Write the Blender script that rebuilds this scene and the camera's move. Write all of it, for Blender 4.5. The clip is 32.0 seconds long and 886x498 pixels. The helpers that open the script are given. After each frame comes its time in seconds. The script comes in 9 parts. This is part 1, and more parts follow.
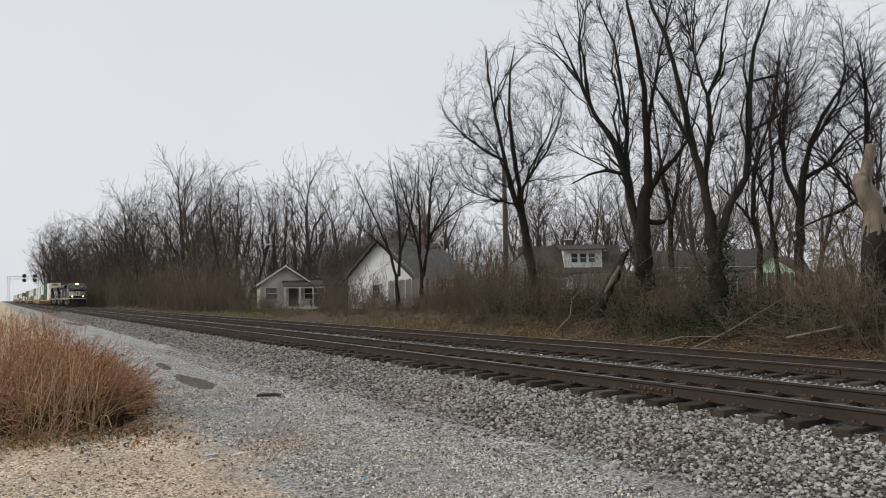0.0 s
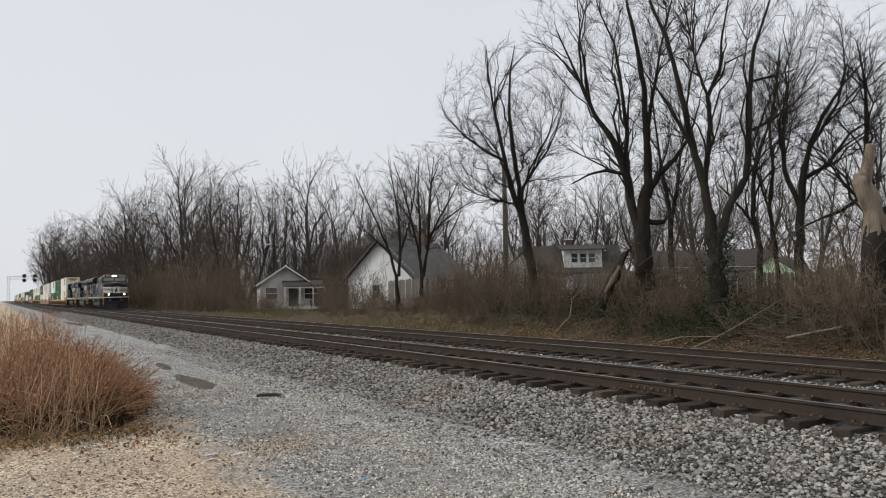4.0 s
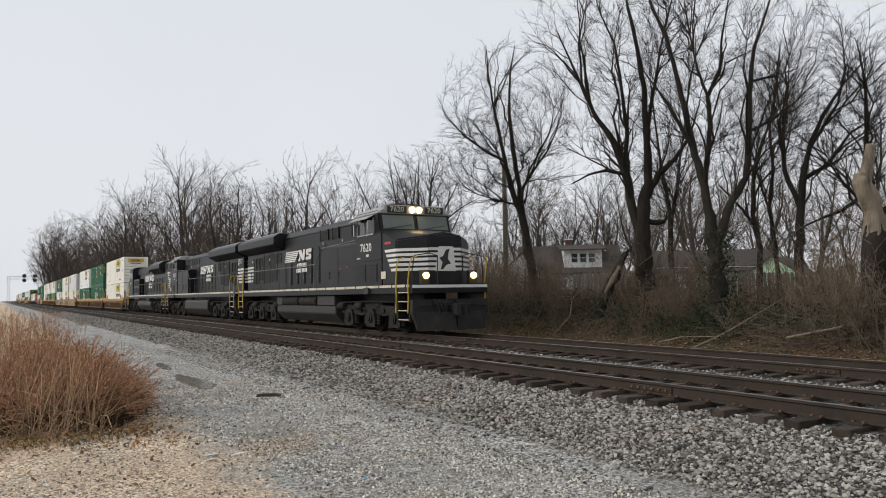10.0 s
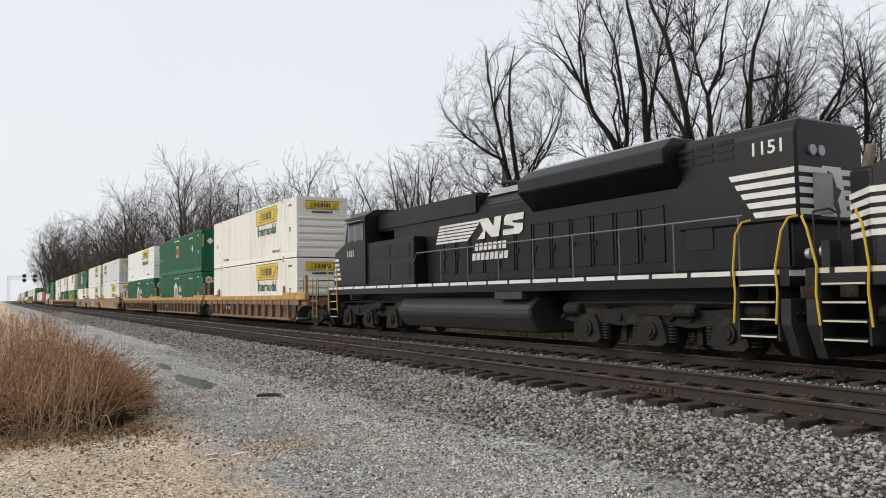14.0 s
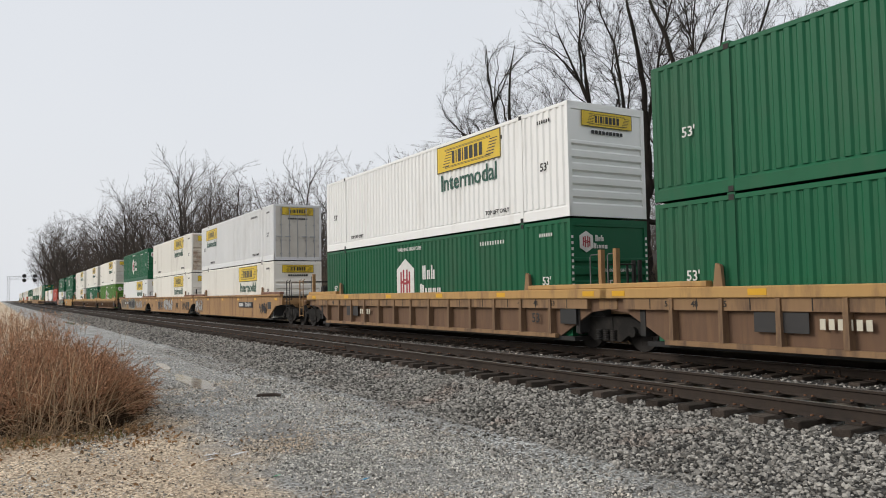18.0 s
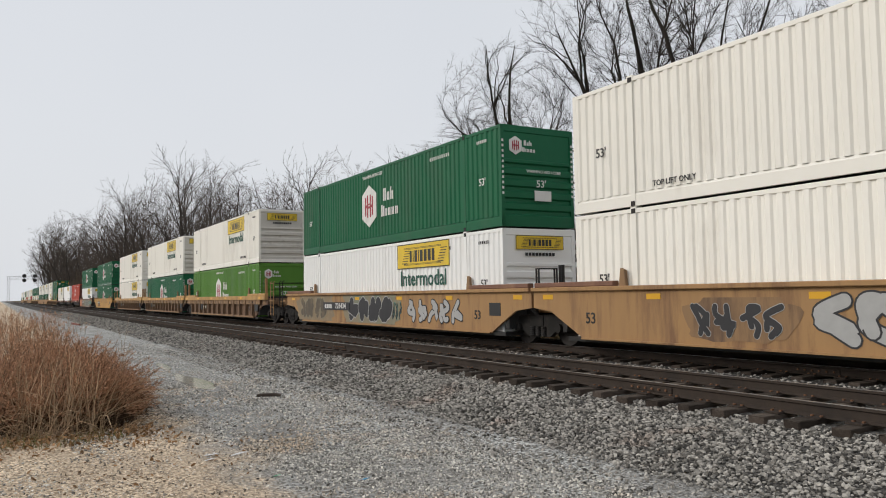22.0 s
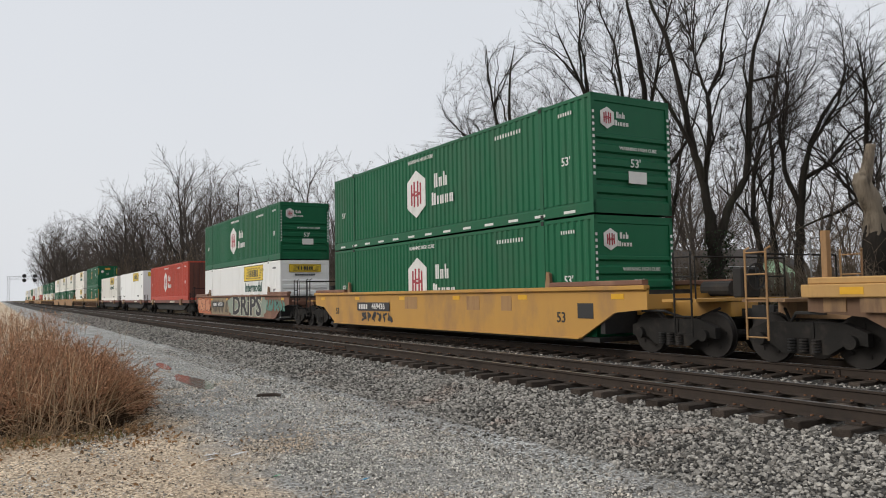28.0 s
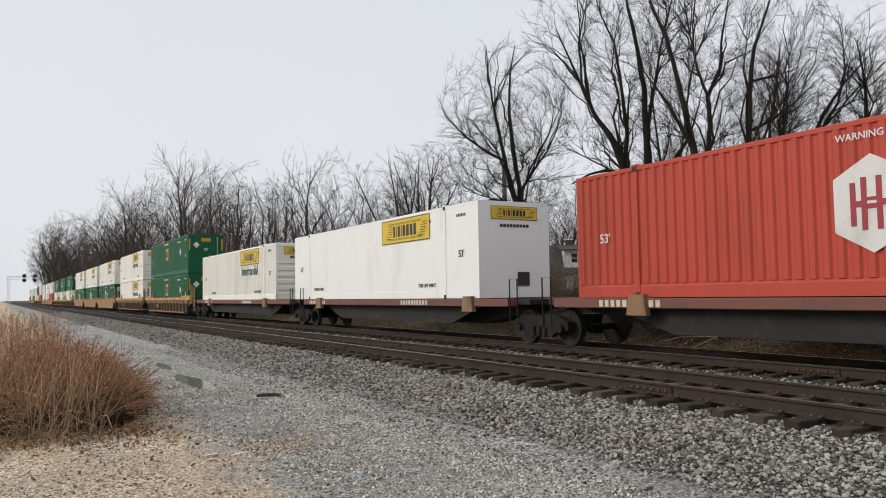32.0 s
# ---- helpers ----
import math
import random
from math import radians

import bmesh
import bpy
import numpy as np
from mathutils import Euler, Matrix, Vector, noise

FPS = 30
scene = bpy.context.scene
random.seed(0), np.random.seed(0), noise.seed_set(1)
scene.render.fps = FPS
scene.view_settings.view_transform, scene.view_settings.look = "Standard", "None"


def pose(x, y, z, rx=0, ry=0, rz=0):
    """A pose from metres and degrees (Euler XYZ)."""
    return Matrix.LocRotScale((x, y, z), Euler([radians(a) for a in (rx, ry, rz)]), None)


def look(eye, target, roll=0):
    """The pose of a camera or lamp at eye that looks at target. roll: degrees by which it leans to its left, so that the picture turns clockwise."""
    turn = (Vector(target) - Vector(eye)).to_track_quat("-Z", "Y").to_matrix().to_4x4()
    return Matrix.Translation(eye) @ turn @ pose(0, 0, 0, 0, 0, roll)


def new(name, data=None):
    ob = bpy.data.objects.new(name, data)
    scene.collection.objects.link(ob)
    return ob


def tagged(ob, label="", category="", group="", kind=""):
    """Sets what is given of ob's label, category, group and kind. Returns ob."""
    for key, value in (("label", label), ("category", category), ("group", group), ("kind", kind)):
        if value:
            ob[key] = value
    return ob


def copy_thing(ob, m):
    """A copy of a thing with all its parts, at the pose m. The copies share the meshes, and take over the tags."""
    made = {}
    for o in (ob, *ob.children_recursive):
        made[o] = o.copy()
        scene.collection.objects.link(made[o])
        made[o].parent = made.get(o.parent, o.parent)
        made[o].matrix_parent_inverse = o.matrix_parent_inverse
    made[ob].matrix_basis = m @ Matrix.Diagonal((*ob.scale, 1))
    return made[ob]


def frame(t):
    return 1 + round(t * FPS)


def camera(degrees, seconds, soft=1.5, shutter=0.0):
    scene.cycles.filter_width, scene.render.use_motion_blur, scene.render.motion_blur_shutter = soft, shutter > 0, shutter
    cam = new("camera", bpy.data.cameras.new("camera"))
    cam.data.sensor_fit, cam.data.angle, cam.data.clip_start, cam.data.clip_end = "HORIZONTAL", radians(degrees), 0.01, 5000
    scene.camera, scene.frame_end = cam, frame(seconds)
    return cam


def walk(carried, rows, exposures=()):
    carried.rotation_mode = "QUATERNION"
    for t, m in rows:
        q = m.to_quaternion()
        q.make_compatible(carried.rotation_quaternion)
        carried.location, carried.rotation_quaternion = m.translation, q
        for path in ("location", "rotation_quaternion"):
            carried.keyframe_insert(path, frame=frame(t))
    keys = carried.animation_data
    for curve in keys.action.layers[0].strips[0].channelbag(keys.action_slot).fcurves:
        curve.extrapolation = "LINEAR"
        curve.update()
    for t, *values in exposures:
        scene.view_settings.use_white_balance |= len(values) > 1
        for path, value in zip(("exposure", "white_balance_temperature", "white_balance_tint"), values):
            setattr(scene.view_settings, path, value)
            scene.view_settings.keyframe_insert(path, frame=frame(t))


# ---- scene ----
cam = camera(60.17, 32.0, 1.0)
EYE = Vector((0, 0, 1.39))
YAW, PITCH, ROLL = radians(-59.875), radians(3.342), -0.95
AIM = EYE + Vector((math.sin(YAW) * math.cos(PITCH), math.cos(YAW) * math.cos(PITCH), math.sin(PITCH)))
walk(cam, [(0, look(EYE, AIM, ROLL)), (32, look(EYE, AIM, ROLL))], [(0, 0.1), (9, 0.1), (12.2, 0.28), (14.5, 0.28), (17.5, 0.15), (19.4, 0.14), (20.6, 0.05), (21.6, 0.05), (22.8, 0.13), (24, 0.11), (25.5, 0.06), (28, 0.09), (29, 0.2), (30, 0.17), (32, 0.14)])

# ---- light: an overcast winter sky with a weak, very soft sun ----
world = bpy.data.worlds.new("world")
scene.world = world
world.use_nodes = True
wn, wl = world.node_tree.nodes, world.node_tree.links
wn.clear()
SUN_UP, SUN_TURN = 29, 205
sky = wn.new("ShaderNodeTexSky")
sky.sky_type, sky.sun_disc = "NISHITA", False
sky.sun_elevation, sky.sun_rotation = radians(SUN_UP), radians(SUN_TURN)
sky.air_density, sky.dust_density, sky.ozone_density = 1.0, 6.0, 1.0
cloud = wn.new("ShaderNodeTexNoise")
cloud.inputs["Scale"].default_value, cloud.inputs["Detail"].default_value = 1.3, 3
veil = wn.new("ShaderNodeValToRGB")
veil.color_ramp.elements[0].position, veil.color_ramp.elements[0].color = 0.3, (0.64, 0.665, 0.705, 1)
veil.color_ramp.elements[1].position, veil.color_ramp.elements[1].color = 0.7, (0.70, 0.715, 0.745, 1)
bg1, bg2, mixw, outw = wn.new("ShaderNodeBackground"), wn.new("ShaderNodeBackground"), wn.new("ShaderNodeAddShader"), wn.new("ShaderNodeOutputWorld")
bg1.inputs["Strength"].default_value, bg2.inputs["Strength"].default_value = 0.012, 0.98
coord = wn.new("ShaderNodeTexCoord")
wl.new(coord.outputs["Generated"], cloud.inputs["Vector"])
wl.new(cloud.outputs["Fac"], veil.inputs["Fac"])
wl.new(sky.outputs["Color"], bg1.inputs["Color"])
wl.new(veil.outputs["Color"], bg2.inputs["Color"])
wl.new(bg1.outputs[0], mixw.inputs[0])
wl.new(bg2.outputs[0], mixw.inputs[1])
wl.new(mixw.outputs[0], outw.inputs["Surface"])
sun = new("sun", bpy.data.lights.new("sun", "SUN"))
sun.data.energy, sun.data.angle, sun.data.color = 1.35, radians(25), (1, 0.96, 0.9)
sun.matrix_world = pose(0, 0, 60, 90 - SUN_UP, 0, 180 - SUN_TURN)

# ---- materials ----
def mat(name, col, rough=0.7, metal=0.0, col2=None, scale=6.0, col3=None, scale3=1.2, amount3=0.4, bump=0.15, fine=60.0, rnd=0.0, spec=0.5, cover=0.5, stretch=(1, 1, 1)):
    """A surface: base colour varied towards col2 by grain, stained by col3 in larger patches."""
    m = bpy.data.materials.new(name)
    m.use_nodes = True
    n, l = m.node_tree.nodes, m.node_tree.links
    b = n["Principled BSDF"]
    b.inputs["Roughness"].default_value, b.inputs["Metallic"].default_value = rough, metal
    b.inputs["Specular IOR Level"].default_value = spec
    tc, mp = n.new("ShaderNodeTexCoord"), n.new("ShaderNodeMapping")
    mp.inputs["Scale"].default_value = stretch
    l.new(tc.outputs["Object"], mp.inputs["Vector"])
    g = n.new("ShaderNodeTexNoise")
    g.inputs["Scale"].default_value, g.inputs["Detail"].default_value = scale, 6
    l.new(mp.outputs["Vector"], g.inputs["Vector"])
    mx = n.new("ShaderNodeMix")
    mx.data_type = "RGBA"
    mx.inputs["A"].default_value = (*col, 1)
    mx.inputs["B"].default_value = (*(col2 or [c * 0.75 for c in col]), 1)
    l.new(g.outputs["Fac"], mx.inputs["Factor"])
    last = mx.outputs["Result"]
    if col3:
        s = n.new("ShaderNodeTexNoise")
        s.inputs["Scale"].default_value, s.inputs["Detail"].default_value, s.inputs["Roughness"].default_value = scale3, 8, 0.65
        l.new(mp.outputs["Vector"], s.inputs["Vector"])
        r = n.new("ShaderNodeValToRGB")
        r.color_ramp.elements[0].position, r.color_ramp.elements[1].position = cover, cover + 0.16
        r.color_ramp.elements[1].color = (amount3, amount3, amount3, 1)
        l.new(s.outputs["Fac"], r.inputs["Fac"])
        m2 = n.new("ShaderNodeMix")
        m2.data_type = "RGBA"
        l.new(r.outputs["Color"], m2.inputs["Factor"])
        l.new(last, m2.inputs["A"])
        m2.inputs["B"].default_value = (*col3, 1)
        last = m2.outputs["Result"]
    if rnd:
        oi, hs, mr = n.new("ShaderNodeObjectInfo"), n.new("ShaderNodeHueSaturation"), n.new("ShaderNodeMapRange")
        mr.inputs["To Min"].default_value, mr.inputs["To Max"].default_value = 1 - rnd, 1 + rnd
        l.new(oi.outputs["Random"], mr.inputs["Value"])
        l.new(mr.outputs["Result"], hs.inputs["Value"])
        l.new(last, hs.inputs["Color"])
        last = hs.outputs["Color"]
    l.new(last, b.inputs["Base Color"])
    if bump:
        f = n.new("ShaderNodeTexNoise")
        f.inputs["Scale"].default_value, f.inputs["Detail"].default_value = fine, 4
        l.new(mp.outputs["Vector"], f.inputs["Vector"])
        bp = n.new("ShaderNodeBump")
        bp.inputs["Strength"].default_value, bp.inputs["Distance"].default_value = bump, 0.02
        l.new(f.outputs["Fac"], bp.inputs["Height"])
        l.new(bp.outputs["Normal"], b.inputs["Normal"])
    return m


def islands(m, lo, hi):
    """Vary a material's value from piece to piece of a joined mesh."""
    n, l = m.node_tree.nodes, m.node_tree.links
    b = n["Principled BSDF"]
    src = b.inputs["Base Color"].links[0].from_socket
    ge, hs, mr = n.new("ShaderNodeNewGeometry"), n.new("ShaderNodeHueSaturation"), n.new("ShaderNodeMapRange")
    mr.inputs["To Min"].default_value, mr.inputs["To Max"].default_value = lo, hi
    l.new(ge.outputs["Random Per Island"], mr.inputs["Value"])
    l.new(mr.outputs["Result"], hs.inputs["Value"])
    l.new(src, hs.inputs["Color"])
    l.new(hs.outputs["Color"], b.inputs["Base Color"])
    return m


def glow(name, col, power):
    m = bpy.data.materials.new(name)
    m.use_nodes = True
    b = m.node_tree.nodes["Principled BSDF"]
    b.inputs["Base Color"].default_value = (*col, 1)
    b.inputs["Emission Color"].default_value = (*col, 1)
    b.inputs["Emission Strength"].default_value = power
    return m


M_black = mat("black loco paint", (0.0036, 0.004, 0.0052), 0.42, 0, (0.0055, 0.006, 0.0074), 3, (0.017, 0.016, 0.016), 0.9, 0.4, 0.03, 30, spec=0.28, stretch=(1, 1, 0.3))
M_under = mat("grimy underframe steel", (0.012, 0.0115, 0.011), 0.8, 0, (0.02, 0.019, 0.018), 5, (0.045, 0.034, 0.027), 2, 0.6, 0.25, 40)
M_truck = mat("dusty cast steel", (0.026, 0.024, 0.022), 0.85, 0, (0.014, 0.013, 0.012), 6, (0.048, 0.041, 0.035), 2.5, 0.6, 0.25, 40, spec=0.2)
M_tank = mat("dull grey tank paint", (0.022, 0.021, 0.021), 0.65, 0, (0.036, 0.034, 0.033), 2, (0.018, 0.018, 0.018), 1.5, 0.5, 0.1, 20, stretch=(0.4, 1, 1))
M_white = mat("white lettering paint", (0.74, 0.73, 0.70), 0.5, 0, (0.62, 0.61, 0.58), 5, (0.35, 0.33, 0.3), 1.5, 0.35, 0.02)
M_cream = mat("faded sill stripe paint", (0.66, 0.62, 0.5), 0.6, 0, (0.5, 0.46, 0.36), 4, (0.25, 0.22, 0.18), 1.5, 0.5, 0.03)
M_yellow = mat("yellow handrail paint", (0.62, 0.42, 0.03), 0.5, 0, (0.5, 0.33, 0.03), 5, bump=0)
M_glassd = mat("dark window glass", (0.012, 0.014, 0.016), 0.06, 0, (0.02, 0.022, 0.025), 3, bump=0, spec=0.8)
M_roofgrey = mat("pale cab roof paint", (0.36, 0.36, 0.35), 0.6, 0, (0.28, 0.28, 0.27), 4, (0.15, 0.14, 0.13), 1.5, 0.5, 0.05)
M_grille = mat("dark radiator grille", (0.008, 0.008, 0.009), 0.8, 0, (0.015, 0.015, 0.015), 8, bump=0.3)
M_lamp = glow("lit headlamp", (1.0, 0.66, 0.26), 14)
M_ditch = glow("lit ditch lamp", (1.0, 0.6, 0.2), 11)
M_wheel = mat("wheel steel", (0.035, 0.03, 0.027), 0.7, 0.1, (0.02, 0.018, 0.016), 6, bump=0.1, spec=0.25)
M_red = mat("red reflector", (0.5, 0.03, 0.03), 0.4, bump=0)
M_cwhite = mat("cream-white container paint", (0.86, 0.835, 0.765), 0.5, 0, (0.8, 0.77, 0.69), 1.5, (0.36, 0.3, 0.23), 0.5, 0.35, 0.03, 30, rnd=0.06, cover=0.56, stretch=(1, 1, 0.35))
M_cwhite2 = mat("grey white container paint", (0.73, 0.735, 0.73), 0.5, 0, (0.66, 0.665, 0.66), 1.5, (0.35, 0.33, 0.3), 0.5, 0.3, 0.03, 30, rnd=0.05, cover=0.56, stretch=(1, 1, 0.35))
M_cgreen = mat("dark green container paint", (0.008, 0.118, 0.05), 0.5, 0, (0.006, 0.095, 0.041), 2, (0.05, 0.1, 0.06), 0.6, 0.4, 0.03, 30, rnd=0.1, stretch=(1, 1, 0.35), spec=0.25)
M_clime = mat("lime green container paint", (0.10, 0.24, 0.035), 0.5, 0, (0.08, 0.2, 0.03), 2, (0.07, 0.13, 0.05), 0.6, 0.4, 0.03, 30, stretch=(1, 1, 0.35), spec=0.25)
M_cred = mat("sun-faded red container paint", (0.5, 0.072, 0.042), 0.55, 0, (0.42, 0.06, 0.038), 2, (0.28, 0.05, 0.03), 0.6, 0.5, 0.03, 30, stretch=(1, 1, 0.35), spec=0.25)
M_rust = mat("rusty steel", (0.085, 0.045, 0.028), 0.85, 0, (0.24, 0.11, 0.05), 7, (0.06, 0.035, 0.025), 1.6, 0.6, 0.3)
M_wbrown = mat("weathered brown car paint", (0.215, 0.128, 0.066), 0.8, 0, (0.3, 0.18, 0.085), 3, (0.085, 0.052, 0.038), 1.1, 0.75, 0.2, stretch=(2.2, 1, 0.35), cover=0.48)
M_wbrown2 = mat("rusty red-brown car paint", (0.2, 0.095, 0.06), 0.8, 0, (0.15, 0.075, 0.05), 3, (0.3, 0.17, 0.1), 0.8, 0.6, 0.2, stretch=(1, 1, 0.4))
M_wtan = mat("weathered tan car paint", (0.39, 0.225, 0.088), 0.75, 0, (0.3, 0.17, 0.075), 2.5, (0.15, 0.075, 0.042), 0.8, 0.8, 0.15, stretch=(2.2, 1, 0.35), cover=0.5)
M_wyel = mat("weathered yellow car paint", (0.50, 0.27, 0.05), 0.65, 0, (0.42, 0.22, 0.05), 2, (0.25, 0.14, 0.07), 0.8, 0.6, 0.1, stretch=(1, 1, 0.5))
M_wred = mat("red oxide flatcar paint", (0.19, 0.07, 0.05), 0.75, 0, (0.15, 0.06, 0.045), 3, (0.09, 0.06, 0.05), 0.8, 0.6, 0.15)
M_panel = mat("yellow sign panel", (0.74, 0.52, 0.025), 0.5, 0, (0.66, 0.45, 0.025), 3, (0.5, 0.36, 0.06), 1.2, 0.5, bump=0)
M_cwhite3 = mat("clean white container paint", (0.86, 0.86, 0.84), 0.5, 0, (0.81, 0.81, 0.785), 1.5, (0.45, 0.4, 0.33), 0.5, 0.3, 0.03, 30, cover=0.58, stretch=(1, 1, 0.35))
M_wsill = mat("worn yellow-tan sill paint", (0.5, 0.3, 0.1), 0.75, 0, (0.4, 0.23, 0.085), 2.5, (0.2, 0.11, 0.055), 0.9, 0.7, 0.15, stretch=(2.2, 1, 0.5), cover=0.52)
M_wpanel = mat("dark rusty sheet of a well car", (0.17, 0.098, 0.056), 0.85, 0, (0.115, 0.066, 0.042), 3, (0.2, 0.115, 0.06), 1.3, 0.7, 0.2, stretch=(2.5, 1, 0.3), cover=0.5)
M_cartruck = mat("grimed freight truck steel", (0.026, 0.024, 0.022), 0.85, 0, (0.014, 0.013, 0.012), 6, (0.05, 0.042, 0.035), 2.5, 0.6, 0.25, 40, spec=0.2)
M_gwashteal = mat("washed-out teal spray paint", (0.2, 0.27, 0.215), 0.7, 0, (0.27, 0.3, 0.24), 2.5, (0.3, 0.2, 0.13), 1.6, 0.6, 0.05)
M_ink = mat("black lettering", (0.02, 0.02, 0.02), 0.5, bump=0)
M_inkg = mat("dark green lettering", (0.012, 0.09, 0.06), 0.5, bump=0)
M_redink = mat("dark red emblem paint", (0.36, 0.02, 0.035), 0.5, bump=0)
M_gold = mat("orange-gold sign panel", (0.55, 0.3, 0.03), 0.5, bump=0)
M_gcream = mat("cream spray paint", (0.55, 0.53, 0.42), 0.6, bump=0)
M_railgrey = mat("worn grey handrail paint", (0.16, 0.16, 0.16), 0.5, 0, (0.08, 0.08, 0.08), 4, bump=0)
M_cab = mat("dusty black cab paint", (0.0045, 0.005, 0.0065), 0.42, 0, (0.007, 0.0075, 0.0092), 2, (0.022, 0.02, 0.019), 0.8, 0.45, 0.03, 30, spec=0.3, stretch=(0.6, 1, 1.0))
# windshield base colour lightened to stand for the reflected sky
M_skyglass = mat("grey-green windshield glass, sky reflection in the colour", (0.14, 0.16, 0.14), 0.08, 0, (0.11, 0.125, 0.11), 3, bump=0, spec=0.8)
M_cdirty = mat("rust-stained container end", (0.62, 0.58, 0.5), 0.6, 0, (0.45, 0.36, 0.26), 2.5, (0.24, 0.12, 0.06), 1.3, 0.85, 0.05, 30, cover=0.48)
M_cdirty2 = mat("soot-stained container end", (0.64, 0.61, 0.55), 0.6, 0, (0.5, 0.47, 0.41), 2.5, (0.2, 0.18, 0.16), 0.9, 0.7, 0.05, 30, cover=0.52)
M_cdoor = mat("dark rusty container doors", (0.1, 0.036, 0.027), 0.8, 0, (0.16, 0.055, 0.036), 3, (0.05, 0.03, 0.025), 1.2, 0.8, 0.1, 30, stretch=(1, 3, 0.3))
M_reflect = mat("yellow reflector tape", (0.75, 0.4, 0.01), 0.4, bump=0)
M_gsilver = mat("silver spray paint", (0.42, 0.42, 0.41), 0.6, bump=0)
M_gblack = mat("black spray paint", (0.025, 0.025, 0.028), 0.6, bump=0)
M_gwash = mat("grey-olive faded spray paint", (0.2, 0.165, 0.11), 0.7, 0, (0.27, 0.19, 0.1), 3, (0.3, 0.26, 0.2), 1.5, 0.6, 0.05)
M_gwash2 = mat("faded grey-green spray paint", (0.19, 0.2, 0.15), 0.7, 0, (0.28, 0.2, 0.11), 2.5, (0.14, 0.22, 0.17), 1.2, 0.7, 0.05)
M_gdark = mat("worn dark spray paint", (0.07, 0.058, 0.045), 0.7, 0, (0.12, 0.092, 0.06), 5, (0.2, 0.15, 0.09), 2.0, 0.6, 0.05)
M_gpeach = mat("peach spray paint", (0.6, 0.27, 0.14), 0.6, 0, (0.5, 0.2, 0.1), 3, bump=0)
M_gteal = mat("teal spray paint", (0.1, 0.25, 0.2), 0.6, bump=0)
M_gorange = mat("orange spray paint", (0.5, 0.14, 0.05), 0.6, bump=0)
M_rail = mat("rust-brown rail steel", (0.038, 0.031, 0.027), 0.75, 0.0, (0.06, 0.045, 0.035), 9, (0.028, 0.025, 0.023), 1.5, 0.6, 0.2, spec=0.1)
M_head = mat("polished rail head", (0.42, 0.42, 0.43), 0.3, 0.9, (0.33, 0.33, 0.34), 20, bump=0.02)
M_tie = mat("creosoted timber", (0.042, 0.033, 0.027), 0.85, 0, (0.075, 0.06, 0.05), 12, (0.13, 0.11, 0.09), 2.5, 0.5, 0.5, 60, rnd=0.35, stretch=(3, 0.5, 3), spec=0.1)
M_stone = islands(mat("grey ballast stone", (0.235, 0.222, 0.2), 0.9, 0, (0.145, 0.136, 0.122), 30, (0.2, 0.145, 0.115), 0.7, 0.7, 0.3, 80, cover=0.55, spec=0.15), 0.22, 2.45)
M_pebble = islands(mat("fine gravel stone", (0.5, 0.475, 0.43), 0.9, 0, (0.39, 0.37, 0.335), 30, (0.46, 0.36, 0.26), 0.5, 0.8, 0.2, 90, spec=0.15), 0.22, 1.8)
M_bark = mat("grey-brown bark", (0.048, 0.041, 0.034), 0.95, 0, (0.014, 0.012, 0.011), 9, (0.05, 0.056, 0.034), 0.8, 0.5, 0.8, 22, rnd=0.12, stretch=(1, 1, 0.25), spec=0.1)
M_twig = mat("bare twigs", (0.042, 0.033, 0.027), 0.9, 0, (0.028, 0.023, 0.02), 3, bump=0, rnd=0.15, spec=0.1)
# far twigs and bark: distance haze is put into these paler base colours
M_haze = mat("haze-paled distant twigs", (0.115, 0.092, 0.077), 0.95, 0, (0.085, 0.07, 0.06), 3, bump=0, rnd=0.12, spec=0.1)
M_hazebark = mat("haze-paled grey-brown bark of the wood", (0.085, 0.073, 0.064), 0.95, 0, (0.05, 0.043, 0.038), 5, bump=0.2, rnd=0.2, spec=0.1)
M_deadwood = mat("bleached dead wood", (0.3, 0.25, 0.19), 0.9, 0, (0.13, 0.105, 0.08), 14, (0.06, 0.047, 0.036), 4.5, 0.85, 1.0, 26, stretch=(1, 1, 0.2), spec=0.1, cover=0.52)
M_brush = mat("dry brush stems", (0.21, 0.165, 0.12), 0.95, 0, (0.088, 0.067, 0.049), 4, bump=0, rnd=0.25, spec=0.1)
# stem colour darkened to stand for shade inside the weeds
M_tangle = islands(mat("matted stems darkened for inner shade", (0.12, 0.078, 0.05), 0.95, 0, (0.045, 0.03, 0.02), 4, bump=0, spec=0.1), 0.4, 1.5)
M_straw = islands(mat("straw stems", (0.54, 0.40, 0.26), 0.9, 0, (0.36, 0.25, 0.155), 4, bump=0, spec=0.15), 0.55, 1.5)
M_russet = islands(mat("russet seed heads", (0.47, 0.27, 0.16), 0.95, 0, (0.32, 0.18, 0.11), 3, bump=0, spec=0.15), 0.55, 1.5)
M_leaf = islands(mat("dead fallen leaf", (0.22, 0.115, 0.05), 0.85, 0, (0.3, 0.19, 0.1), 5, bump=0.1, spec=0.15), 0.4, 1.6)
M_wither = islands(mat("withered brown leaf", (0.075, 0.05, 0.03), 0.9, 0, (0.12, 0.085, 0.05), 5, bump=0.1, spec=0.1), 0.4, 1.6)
M_stick = mat("weathered grey twigs", (0.15, 0.122, 0.093), 0.95, 0, (0.09, 0.073, 0.057), 4, bump=0, spec=0.1)
M_ivy = islands(mat("ivy leaf", (0.018, 0.03, 0.014), 0.6, 0, (0.03, 0.045, 0.02), 5, bump=0.1, spec=0.15), 0.5, 1.5)
